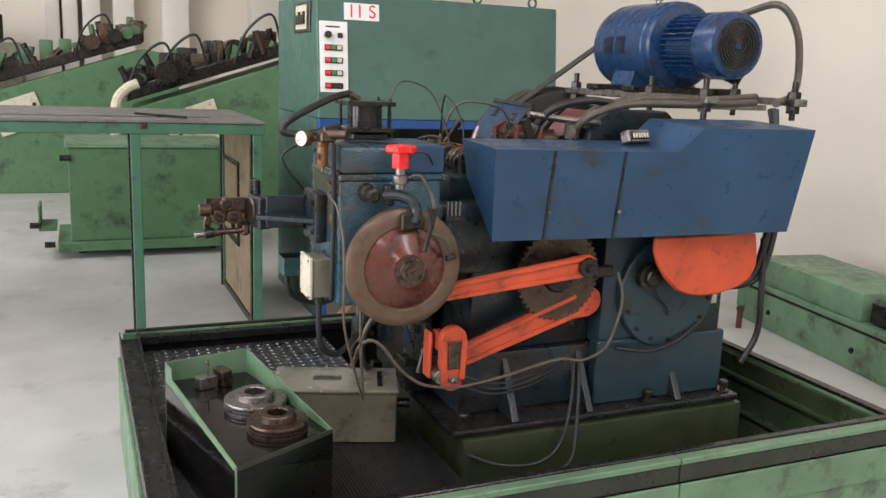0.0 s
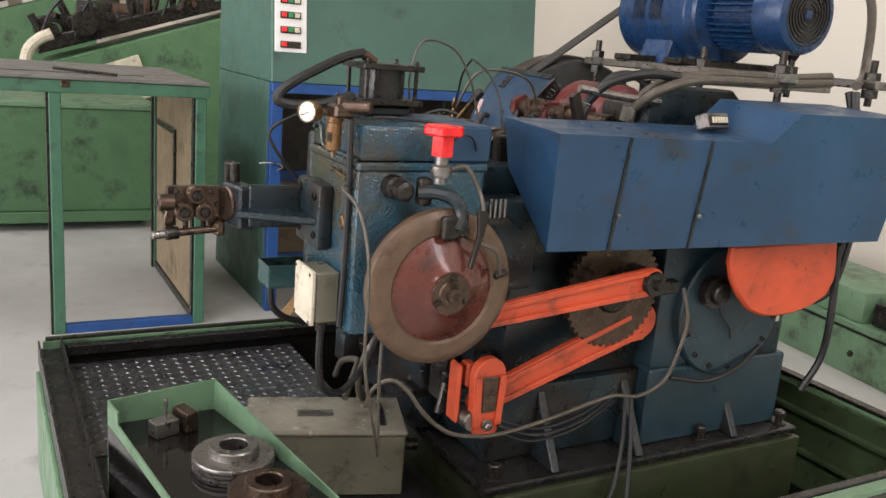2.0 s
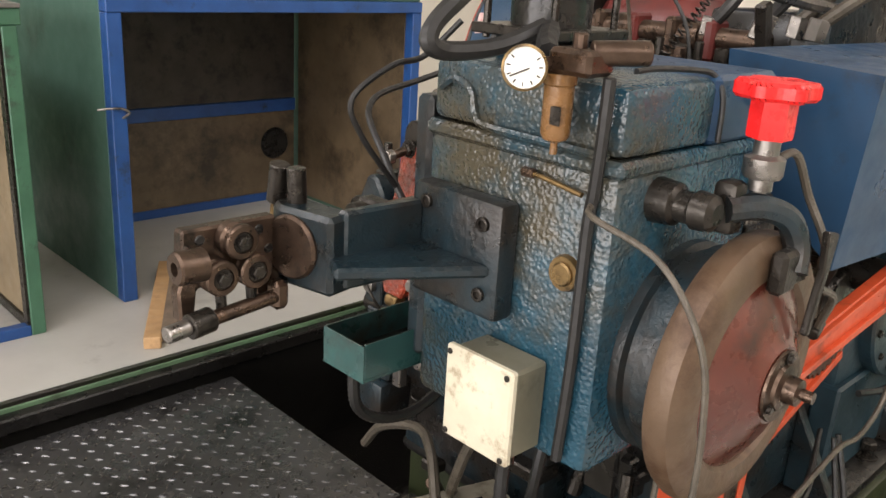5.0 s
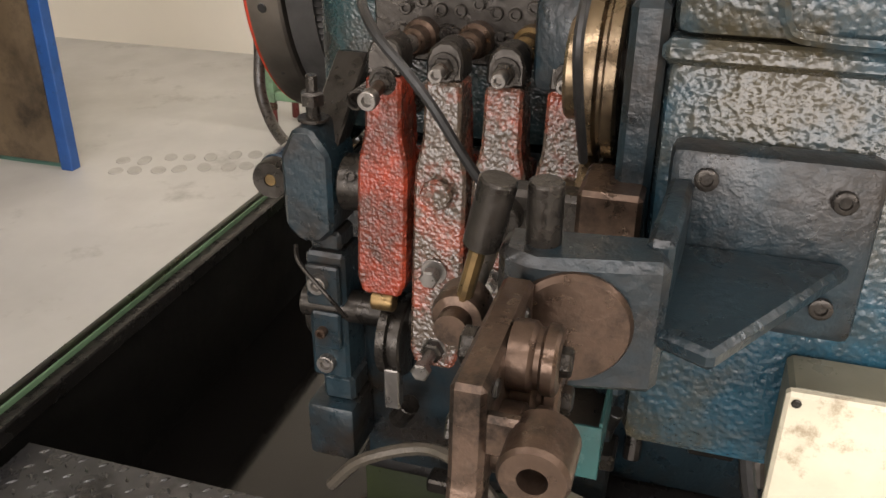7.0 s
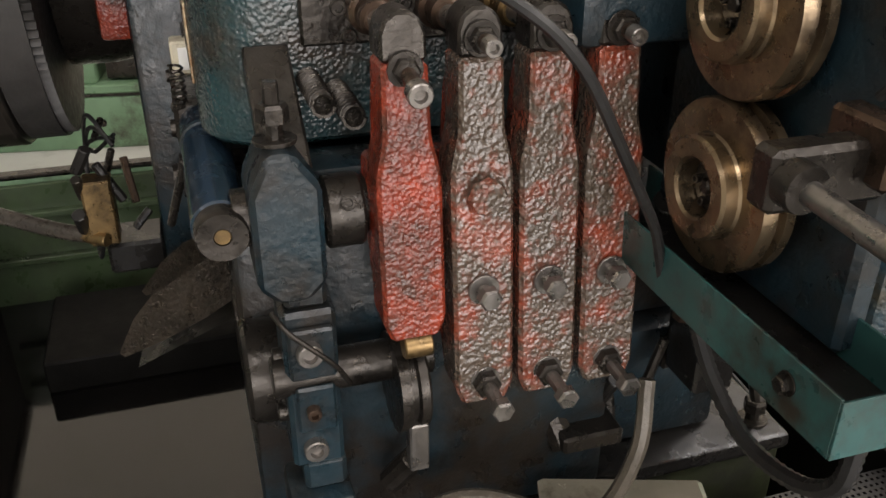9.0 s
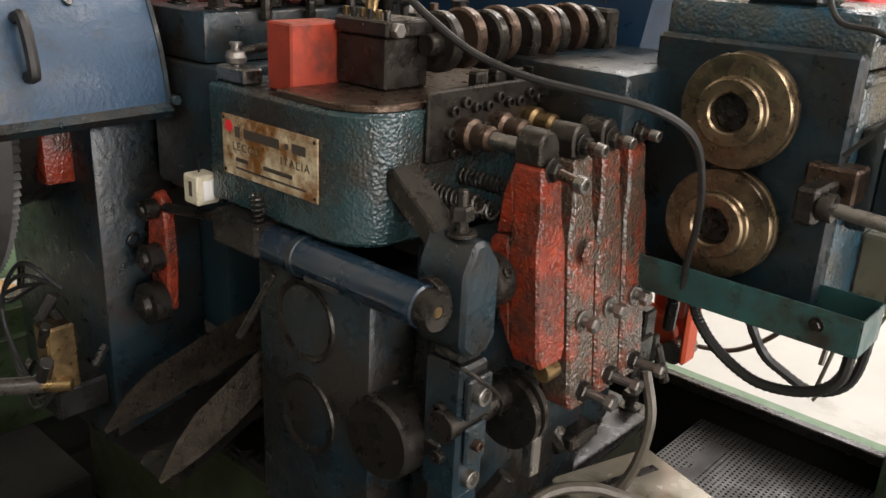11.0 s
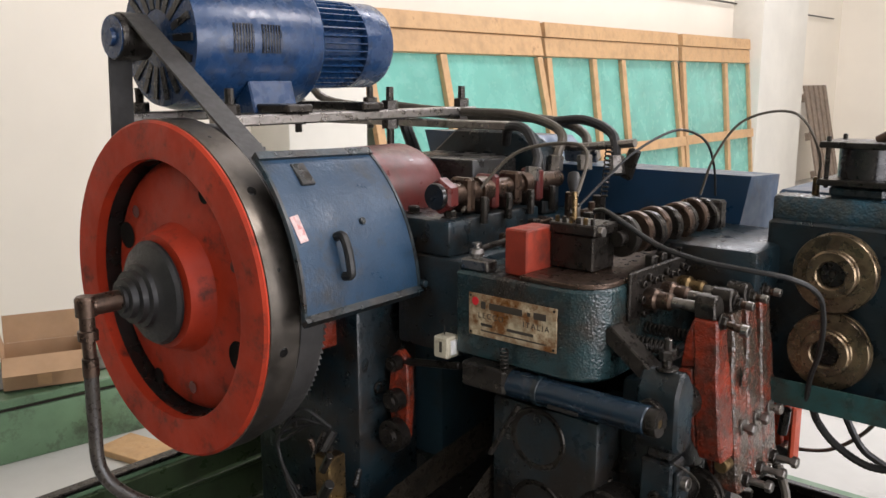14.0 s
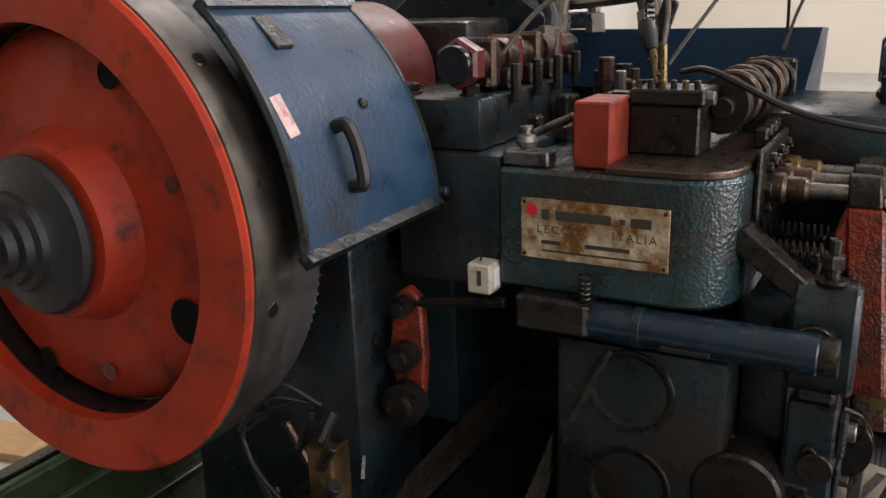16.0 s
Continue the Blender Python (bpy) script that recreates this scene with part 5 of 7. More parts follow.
# trough
tr = box_part("trough", (0.545, 2.318, 0.978), (0.98, 2.402, 0.984), M_TROUGH, mc, "teal sheet metal trough", 0.001)
box_part("trough_side", (0.545, 2.316, 0.9845), (0.98, 2.319, 1.036), M_TROUGH, tr, "", 0.0005)
box_part("trough_side", (0.545, 2.402, 0.9785), (0.98, 2.405, 1.034), M_TROUGH, tr, "", 0.0005)
box_part("trough_end", (0.542, 2.316, 0.979), (0.5448, 2.405, 1.033), M_TROUGH, tr, "", 0.0005)
box_part("trough_oil", (0.548, 2.3192, 0.9845), (0.975, 2.4018, 0.992), M_BLACK, tr, "", 0)
part("trough_bolt", made(hexbolt, (0.60, 2.405, 1.01), (0, 1, 0), 0.008, 0.008), M_DARK, tr)
# flexible hose under the trough
hose("flexible_hose", [(0.80, 2.36, 0.975), (0.785, 2.36, 0.94), (0.745, 2.36, 0.90), (0.68, 2.36, 0.873), (0.61, 2.36, 0.885), (0.568, 2.36, 0.92), (0.56, 2.36, 0.975)], 0.008, M_RUBBER, mc, "ribbed black flexible hose", n=14, ribs=0.14)

# friction disc with brake caliper
DX, DZ = 0.790, 1.085
disc = lathe_part("disc", (DX, 1.905, DZ), "y", [(0.116, 0.004), (0.122, -0.002), (0.145, -0.003), (0.158, 0.002), (0.167, 0.008), (0.169, 0.014), (0.169, 0.030), (0.164, 0.040), (0.12, 0.044), (0, 0.044)], M_DISC, mc, "tan worn friction disc", 72)
lathe_part("cone", (DX, 1.905, DZ), "y", [(0.117, 0.004), (0.112, 0.001), (0.102, -0.004), (0.080, -0.016), (0.055, -0.026), (0.047, -0.032), (0, -0.033)], M_CONE, disc, "red-brown domed disc centre", 64)
lathe_part("hub", (DX, 1.872, DZ), "y", [(0.044, 0.0), (0.043, -0.003), (0.030, -0.004), (0.028, -0.008), (0.017, -0.010), (0.016, -0.024), (0.007, -0.026), (0.007, -0.040), (0, -0.040)], M_BROWN, disc, "", 32)
for k in range(3):
    a = radians(90 + 120 * k)
    part("hub_bolt", made(hexbolt, (DX + 0.036 * math.cos(a), 1.867, DZ + 0.036 * math.sin(a)), (0, -1, 0), 0.005, 0.004), M_DARK, disc)
lathe_part("drum", (DX, 1.950, DZ), "y", [(0, 0), (0.13, 0), (0.138, 0.006), (0.138, 0.030), (0.128, 0.034), (0.128, 0.046), (0.136, 0.05), (0.136, 0.062), (0, 0.062)], M_CAST, mc, "dark brake drum", 48)
kn = lathe_part("knob", (0.775, 1.930, 1.362), "z", [(0, 0), (0.0235, 0.0), (0.0245, 0.003), (0.0245, 0.045), (0, 0.045)], M_RED, mc, "bright red hand knob", 6)
bm = bmesh.new()
poly = []
for k in range(48):
    a = 2 * math.pi * k / 48
    r = 0.041 + 0.004 * math.cos(6 * a)
    poly.append((0.775 + r * math.cos(a), 1.930 + r * math.sin(a)))
prism(bm, poly, "z", 1.404, 1.424, 0.004)
part("knob_grip", bm, M_RED, kn, "lobed red plastic grip")
lathe_part("knob_stem", (0.775, 1.930, 1.305), "z", [(0, 0), (0.013, 0.0), (0.013, 0.012), (0.02, 0.014), (0.022, 0.018), (0.022, 0.036), (0.014, 0.04), (0.014, 0.058), (0, 0.058)], M_STEEL, mc, "worn steel valve stem", 16)
lathe_part("shaft_stub", (0.705, 2.012, 1.285), "y", [(0, -0.075), (0.012, -0.075), (0.02, -0.070), (0.022, -0.05), (0.018, -0.046), (0.018, -0.03), (0.024, -0.026), (0.026, 0), (0, 0)], M_DARK, mc, "dark shaft stub", 24)
box_part("lever_eye", (0.735, 1.935, 1.255), (0.765, 1.965, 1.315), M_DARK, mc, "", 0.008)
bm = bmesh.new()
sweep(bm, [(0.735, 1.945, 1.285), (0.77, 1.925, 1.287), (0.80, 1.905, 1.275), (0.812, 1.893, 1.245), (0.80, 1.885, 1.215)], 0.015, 10, 6)
part("caliper_arm", bm, M_CAST, mc, "curved steel caliper arm")
box_part("caliper_jaw", (0.765, 1.880, 1.195), (0.80, 1.900, 1.245), M_DARK, mc, "", 0.005)
box_part("caliper_jaw", (0.79, 1.882, 1.20), (0.83, 1.898, 1.22), M_DARK, mc, "", 0.004)
bm = bmesh.new()
prism(bm, [(0.835, 1.262), (0.865, 1.255), (0.858, 1.215), (0.836, 1.135), (0.826, 1.138), (0.842, 1.21)], "y", 1.868, 1.877, 0.002)
part("wiper", bm, M_DARK, mc, "thin steel wiper blade")
hose("wiper_tube", [(0.85, 1.872, 1.19), (0.89, 1.87, 1.17), (0.91, 1.885, 1.13), (0.915, 1.89, 1.115)], 0.005, M_HOSE, mc)
rod_part("tube_tip", (0.905, 1.89, 1.11), (0.935, 1.895, 1.118), 0.008, M_DARK, mc, "", 10)
hose("knob_line", [(0.80, 1.93, 1.335), (0.83, 1.92, 1.34), (0.86, 1.91, 1.29), (0.858, 1.88, 1.24), (0.85, 1.873, 1.20)], 0.005, M_HOSE, mc)
hose("thin_oil_tube", [(0.79, 1.935, 1.375), (0.83, 1.96, 1.40), (0.88, 1.99, 1.39), (0.92, 2.03, 1.33), (0.93, 2.06, 1.27)], 0.0025, M_RUBBER, mc)
for k in range(4):
    rod_part("oil_nipple", (0.965 + 0.013 * k, 2.03, 1.205), (0.965 + 0.013 * k, 2.03, 1.25), 0.0045, M_STEEL, mc, "", 8)
box_part("nipple_block", (0.955, 2.02, 1.19), (1.02, 2.045, 1.207), M_DARK, mc, "", 0.002)
box_part("sensor", (0.668, 1.935, 0.985), (0.682, 1.95, 1.035), M_BRASS, mc, "yellow brass sensor block", 0.002)
hose("sensor_wire", [(0.675, 1.942, 0.985), (0.675, 1.945, 0.9), (0.685, 1.96, 0.8), (0.70, 1.98, 0.70)], 0.004, M_HOSE, mc)

# second guide with a clamp lever
rod_part("guide_shaft", (0.625, 2.424, 1.178), (0.455, 2.418, 1.165), 0.0095, M_STEEL, mc, "worn steel guide shaft")
lathe_part("guide_collar", (0.612, 2.424, 1.177), "x", [(0, -0.014), (0.018, -0.010), (0.019, -0.008), (0.019, 0.008), (0, 0.010)], M_DARK, mc, "", 24)
lathe_part("guide_hub", (0.475, 2.418, 1.167), "x", [(0, -0.03), (0.012, -0.03), (0.012, -0.016), (0.018, -0.014), (0.020, -0.010), (0.020, 0.012), (0, 0.014)], M_BROWN, mc, "", 24)
gl = rod_part("clamp_lever", (0.466, 2.415, 1.18), (0.464, 2.402, 1.235), 0.006, M_BRASS, mc, "copper coloured lever rod", 10)
rod_part("lever_sleeve", (0.4645, 2.403, 1.225), (0.463, 2.392, 1.275), 0.013, M_DARK, gl, "dark steel sleeve")
box_part("guide_foot", (0.62, 2.335, 1.15), (0.65, 2.44, 1.20), M_DARK, mc, "", 0.005)

# feed rolls on the north side
for z, k in ((1.268, 0), (1.103, 1)):
    ro = lathe_part("feed_roll", (0.775, 2.345, z), "y", [(0.035, 0.0), (0.078, 0.0), (0.082, 0.003), (0.082, 0.012), (0.074, 0.015), (0.074, 0.018), (0.082, 0.021), (0.082, 0.030), (0.080, 0.034), (0.051, 0.0355), (0.049, 0.038), (0.049, 0.050), (0.046, 0.053), (0.030, 0.053), (0.0275, 0.050), (0.0275, 0.028), (0, 0.028)], M_BRONZE, mc, "grooved bronze feed roll", 64)
    for q in range(5):
        a = radians(72 * q)
        part("roll_screw", made(capscrew, (0.775 + 0.0185 * math.cos(a), 2.3785, z + 0.0185 * math.sin(a)), (0, 1, 0), 0.0045, 0.005), M_DARK, ro)
    rod_part("roll_core", (0.775, 2.3735, z), (0.775, 2.378, z), 0.027, M_BLACK, ro, "dark recessed roll core", 24)
    rod_part("roll_nut", (0.775, 2.3782, z), (0.775, 2.386, z), 0.008, M_DARK, ro, "", 6)
    rod_part("roll_shaft", (0.775, 2.30, z), (0.775, 2.347, z), 0.034, M_DARK, mc)
box_part("roll_block", (0.63, 2.3055, 1.0), (0.93, 2.335, 1.36), M_CAST, mc, "", 0.006)
box_part("roll_gap_bar", (0.60, 2.308, 1.165), (0.67, 2.36, 1.215), M_BROWN, mc, "", 0.004)

# ---- four worked levers on the west end ----
LEAN = 0.10
for k, yc in enumerate((2.635, 2.561, 2.489, 2.417)):
    worn = k > 0
    zb = 0.835 if worn else 0.925
    w = 0.0325
    outline = [(yc - w, zb + 0.02), (yc - w + 0.008, zb), (yc + w - 0.008, zb), (yc + w, zb + 0.02), (yc + w, 1.075), (yc + w * 0.97, 1.10), (yc + w * 0.72, 1.135), (yc + w * 0.68, 1.205), (yc - w * 0.68, 1.205), (yc - w * 0.72, 1.135), (yc - w * 0.97, 1.10), (yc - w, 1.075)]
    lean = Matrix.Translation((0, 0, 0.95)) @ Matrix.Shear("XY", 4, (LEAN, 0)) @ Matrix.Translation((0, 0, -0.95))
    bm = made(prism, outline, "x", 0.868, 0.918, 0.004)
    bm.transform(lean)
    lv = part("lever", bm, M_LEVER if worn else M_LEVERO, mc, "pitted oily orange lever" if worn else "orange painted lever with brass roller")
    bm = made(prism, [(0.9182, zb + 0.012), (0.928, zb + 0.03), (0.948, zb + 0.10), (0.966, 1.00), (0.966, 1.05), (0.950, 1.10), (0.9182, 1.105)], "y", yc - w * 0.93, yc + w * 0.93, 0.004)
    prism(bm, [(0.9182, 1.1055), (0.950, 1.1005), (0.936, 1.16), (0.9182, 1.20)], "y", yc - w * 0.62, yc + w * 0.62, 0.003)
    bm.transform(lean)
    part("lever_web", bm, M_LEVERO, lv, "bright orange lever flank")
    bm = made(prism, [(yc - 0.022, 1.2055), (yc + 0.022, 1.2055), (yc + 0.022, 1.230), (yc + 0.017, 1.243), (yc + 0.007, 1.250), (yc - 0.007, 1.250), (yc - 0.017, 1.243), (yc - 0.022, 1.230)], "x", 0.872, 0.915, 0.003)
    bm.transform(lean)
    part("lever_head", bm, M_DARK, lv, "dark forked lever head")
    rod_part("push_rod", (0.902, yc, 1.222), (1.07, yc, 1.222), 0.0115, M_STEEL, lv, "bright push rod")
    lathe_part("rod_bush", (1.06, yc, 1.222), "x", [(0, -0.065), (0.014, -0.065), (0.018, -0.06), (0.018, -0.035), (0.023, -0.03), (0.023, 0), (0, 0)], M_BRASS if k > 1 else M_BROWN, lv, "", 20)
    L, hx = (0.042, 0.894) if k == 0 else (0.024, 0.898)
    part("set_screw", made(rod, (hx, yc, 1.20 if k == 0 else 1.222), (hx - L, yc, 1.192 if k == 0 else 1.222), 0.008, 12), M_BROWN, lv)
    part("screw_head", made(capscrew, (hx - L, yc, 1.192 if k == 0 else 1.222), (-1, 0, -0.1), 0.012 if k == 0 else 0.009, 0.012), M_STEEL, lv)
    part("nut", made(hexbolt, (hx, yc, 1.20 if k == 0 else 1.222), (-1, 0, 0), 0.013, 0.01), M_DARK, lv)
    if worn:
        part("bolt", made(hexbolt, (0.868, yc + 0.002, 0.972), (-1, 0, 0), 0.0125, 0.013, 0.02), M_STEEL, lv)
        part("bolt", made(hexbolt, (0.862, yc, 0.862), (-1, 0, 0), 0.0125, 0.013, 0.055), M_STEEL, lv)
        part("bolt_nut", made(lathe, (0.862, yc, 0.862), (-1, 0, 0), [(0, 0), (0.015, 0), (0.015, 0.014), (0.012, 0.016), (0, 0.016)], 6), M_DARK, lv)
    if k == 1:
        lathe_part("boss", (0.868, yc, 1.075), "x", [(0, -0.004), (0.018, -0.004), (0.021, 0), (0, 0)], M_LEVER, lv, "", 8)
rod_part("pivot_shaft", (0.955, 2.38, 1.045), (0.955, 2.80, 1.045), 0.03, M_DARK, mc)
lathe_part("collar", (0.945, 2.672, 1.045), "y", [(0, 0), (0.036, 0), (0.038, 0.003), (0.038, 0.036), (0.032, 0.04), (0, 0.04)], M_DARK, mc, "dark steel collar", 28)
part("collar_screw", made(capscrew, (0.915, 2.69, 1.065), (-0.8, 0, 0.5), 0.008, 0.006), M_DARK, mc)
rod_part("brass_roller", (0.873, 2.618, 0.915), (0.873, 2.648, 0.915), 0.014, M_BRASS, mc, "small brass roller")
lathe_part("cam_disc", (0.93, 2.615, 0.83), "y", [(0, 0), (0.055, 0), (0.058, 0.003), (0.058, 0.012), (0.05, 0.014), (0.05, 0.020), (0.058, 0.022), (0.058, 0.034), (0, 0.036)], M_DARK, mc, "dark cam disc", 40)
box_part("cam_finger", (0.88, 2.618, 0.735), (0.90, 2.64, 0.80), M_STEEL, mc, "bright steel finger", 0.002)
rod_part("cam_shaft", (0.94, 2.60, 0.855), (0.94, 2.78, 0.855), 0.024, M_DARK, mc)
# bearing bracket and tube
bk = bmesh.new()
prism(bk, [(2.715, 0.985), (2.735, 0.965), (2.765, 0.965), (2.785, 0.985), (2.785, 1.085), (2.765, 1.125), (2.74, 1.125), (2.715, 1.09)], "x", 0.905, 0.99, 0.006)
part("bearing_bracket", bk, M_CAST, mc, "teal cast bearing bracket")
part("bracket_nut", made(hexbolt, (0.945, 2.752, 1.125), (0, 0, 1), 0.016, 0.018, 0.03), M_DARK, mc)
rod_part("grease_cup", (0.945, 2.752, 1.16), (0.945, 2.752, 1.185), 0.008, M_DARK, mc, "", 8)
bm = bmesh.new()
prism(bm, [(1.09, 1.17), (1.06, 1.19), (0.93, 1.09), (0.905, 1.05), (0.93, 1.05)], "y", 2.718, 2.766, 0.003)
part("flat_link", bm, M_DARK, mc)
tb2 = rod_part("tube", (0.945, 2.812, 1.041), (1.27, 2.812, 1.041), 0.029, M_TUBE, mc, "smooth dark blue round tube", 28, c=0.003)
lathe_part("tube_end", (0.945, 2.812, 1.041), "x", [(0, -0.014), (0.008, -0.014), (0.009, -0.022), (0.025, -0.023), (0.027, -0.018), (0.027, 0), (0, 0)], M_DARK, tb2, "", 28)
lathe_part("tube_core", (0.928, 2.812, 1.041), "x", [(0, -0.004), (0.008, -0.004), (0.009, 0), (0, 0)], M_BRASS, tb2, "copper coloured core", 16)
lathe_part("tube_ring", (1.18, 2.812, 1.041), "x", [(0.029, 0), (0.031, 0.001), (0.031, 0.012), (0.029, 0.013)], M_CAST, tb2, "", 28)
box_part("tube_slot", (1.08, 2.838, 1.022), (1.15, 2.843, 1.03), M_BLACK, tb2, "", 0.001)
box_part("valve_block", (1.255, 2.76, 1.02), (1.37, 2.845, 1.075), M_DARK, mc, "dark oily valve block", 0.006)
for k in range(3):
    rod_part("valve_stud", (1.275 + 0.035 * k, 2.80, 1.07), (1.275 + 0.035 * k, 2.80, 1.105), 0.012 - 0.002 * k, M_DARK, mc, "", 10)
part("valve_spring", made(spring, (1.262, 2.835, 1.065), (1.262, 2.835, 1.12), 0.008, 0.002, 7), M_DARK, mc)
# lower gearbox on the north-west
gb2 = box_part("lower_housing", (1.06, 2.60, 0.55), (1.32, 2.80, 1.0), M_CAST, mc, "dark oily lower housing", 0.012)
for z in (0.93, 0.77):
    lathe_part("round_window", (1.20, 2.80, z), "y", [(0.055, 0.0), (0.062, 0.004), (0.066, 0.004), (0.068, 0)], M_DARK, gb2, "", 32)
ab = box_part("arm_bracket", (0.918, 2.708, 0.74), (0.985, 2.766, 0.945), M_CAST, mc, "oily stepped cast bracket", 0.005)
box_part("step", (0.906, 2.712, 0.868), (0.9175, 2.762, 0.93), M_CAST, ab, "", 0.003)
box_part("step", (0.909, 2.715, 0.795), (0.9175, 2.758, 0.855), M_CAST, ab, "", 0.003)
box_part("neck", (0.925, 2.715, 0.9455), (0.975, 2.760, 0.975), M_CAST, ab, "", 0.005)
box_part("foot", (0.905, 2.70, 0.60), (0.99, 2.775, 0.695), M_CAST, ab, "", 0.008)
box_part("shin", (0.925, 2.705, 0.6955), (0.985, 2.755, 0.7395), M_CAST, ab, "", 0.006)
for x, z, r in ((0.906, 0.905, 0.014), (0.909, 0.826, 0.008), (0.918, 0.768, 0.014)):
    part("bracket_bolt", made(capscrew, (x, 2.741, z), (-1, 0, 0), r, 0.012), M_STEEL if r > 0.01 else M_BROWN, ab)
for z in (0.875, 0.80):
    part("bracket_bolt", made(capscrew, (0.95, 2.766, z), (0, 1, 0), 0.011, 0.010), M_DARK, ab)
lathe_part("gear_case", (1.04, 2.775, 0.80), "y", [(0, 0.03), (0.06, 0.03), (0.065, 0.025), (0.065, -0.03), (0.05, -0.035), (0.05, -0.12), (0, -0.12)], M_DARK, mc, "dark round gear case", 36)
rod_part("linkage_rod", (1.22, 2.84, 1.01), (1.27, 2.87, 0.90), 0.006, M_DARK, mc, "", 10)
hose("grey_hose", [(0.80, 2.42, 0.62), (0.86, 2.50, 0.66), (0.90, 2.58, 0.66), (0.895, 2.68, 0.62), (0.90, 2.74, 0.55)], 0.010, M_HOSE, mc, "grey oily hose")
hose("grey_hose", [(0.86, 2.36, 0.82), (0.83, 2.38, 0.74), (0.84, 2.42, 0.64), (0.90, 2.48, 0.56)], 0.010, M_HOSE, mc, "grey oily hose")
hose("bracket_wire", [(0.912, 2.775, 0.955), (0.89, 2.76, 0.94), (0.885, 2.72, 0.90), (0.90, 2.70, 0.86)], 0.003, M_DARK, mc)
rnd = random.Random(11)
for k in range(22):
    x, y, z = rnd.uniform(0.92, 1.06), rnd.uniform(2.30, 2.75), rnd.uniform(0.50, 0.98)
    if k % 2:
        rod_part("fitting", (x, y, z), (x + rnd.uniform(-0.05, 0.05), y + rnd.uniform(-0.03, 0.03), z + rnd.uniform(0.04, 0.12)), rnd.uniform(0.008, 0.022), rnd.choice((M_DARK, M_BROWN, M_BLACK)), mc, "", 10)
    else:
        box_part("fitting", (x, y, z), (x + rnd.uniform(0.03, 0.09), y + rnd.uniform(0.02, 0.09), z + rnd.uniform(0.02, 0.09)), rnd.choice((M_DARK, M_BLACK, M_CAST)), mc, "", 0.004)
box_part("head_pedestal", (0.988, 2.33, 0.5365), (1.06, 2.715, 1.0745), M_CAST, mc, "", 0.012)

# ---- headstock block with the rounded corner ----
bm = bmesh.new()
poly = [(1.062, 2.35), (1.062, 2.735)]
poly += [(1.142 - 0.08 * math.cos(radians(a)), 2.735 + 0.08 * math.sin(radians(a))) for a in range(10, 91, 10)]
poly += [(1.41, 2.815), (1.41, 2.35)]
prism(bm, poly, "z", 1.075, 1.260, 0.006)
part("headstock", bm, M_HEAD, mc, "teal cast headstock with rounded corner")
top = [(1.066, 2.40), (1.066, 2.735)]
top += [(1.142 - 0.076 * math.cos(radians(a)), 2.735 + 0.076 * math.sin(radians(a))) for a in range(10, 91, 10)]
top += [(1.246, 2.811), (1.246, 2.40)]
part("headstock_top", made(prism, top, "z", 1.2605, 1.271, 0.002), M_BROWN, mc, "browned bare headstock top")
box_part("die_plate", (1.052, 2.37, 1.185), (1.0615, 2.705, 1.285), M_DARK, mc, "dark oily die plate", 0.003)
for k in range(4):
    yc = (2.635, 2.561, 2.489, 2.417)[k]
    for dy, dz in ((-0.024, 0.030), (0.0, 0.040), (0.024, 0.030), (-0.030, 0.0), (0.030, 0.0), (-0.02, -0.03), (0.02, -0.03)):
        part("die_screw", made(capscrew, (1.052, yc + dy, 1.225 + dz), (-1, 0, 0), 0.0085, 0.009), M_DARK, mc)
for z, y in ((1.150, 2.70), (1.135, 2.67), (1.155, 2.62)):
    part("return_spring", made(spring, (0.96, y, z), (1.06, y, z), 0.011, 0.0026, 11), M_DARK, mc)
box_part("shoulder", (1.41, 2.35, 1.06), (1.60, 2.80, 1.275), M_CAST, mc, "", 0.01)
box_part("shoulder_top", (1.45, 2.45, 1.2755), (1.66, 2.79, 1.355), M_CAST, mc, "blue cast upper body", 0.008)
for x, y in ((1.49, 2.74), (1.60, 2.74), (1.53, 2.6)):
    part("cap_bolt", made(hexbolt, (x, y, 1.355), (0, 0, 1), 0.014, 0.014), M_DARK, mc)
# nameplate
npl = box_part("nameplate", (1.148, 2.8155, 1.128), (1.370, 2.818, 1.219), M_PLATE, mc, "rust-streaked maker's plate", 0.0008)
for x, z in ((1.154, 1.134), (1.364, 1.134), (1.154, 1.213), (1.364, 1.213)):
    rod_part("rivet", (x, 2.818, z), (x, 2.8195, z), 0.003, M_DARK, npl, "", 8)
NP = Matrix.Translation((1.259, 2.8184, 0)) @ Matrix(((-1, 0, 0, 0), (0, 0, 1, 0), (0, 1, 0, 0), (0, 0, 0, 1)))
for a, b, z, h in ((-0.078, -0.066, 1.196, 0.016), (-0.056, 0.028, 1.196, 0.014), (0.040, 0.048, 1.196, 0.008), (0.056, 0.086, 1.196, 0.014), (-0.078, -0.048, 1.154, 0.006), (-0.010, 0.056, 1.154, 0.006), (-0.078, 0.086, 1.141, 0.003)):
    box_part("print_bar", (1.259 - b, 2.818, z - h / 2), (1.259 - a, 2.8186, z + h / 2), M_INK, npl, "", 0)
lettering("LECCO", 0.017, NP @ Matrix.Translation((-0.052, 1.173, 0)), M_INK, npl, 0.0003, 1.35)
lettering("ITALIA", 0.017, NP @ Matrix.Translation((0.062, 1.173, 0)), M_INK, npl, 0.0003, 1.35)
lathe_part("emblem", (1.352, 2.818, 1.202), "y", [(0, 0.0006), (0.009, 0.0006), (0.009, 0), (0, 0)], M_REDINK, npl, "small round red emblem", 20)
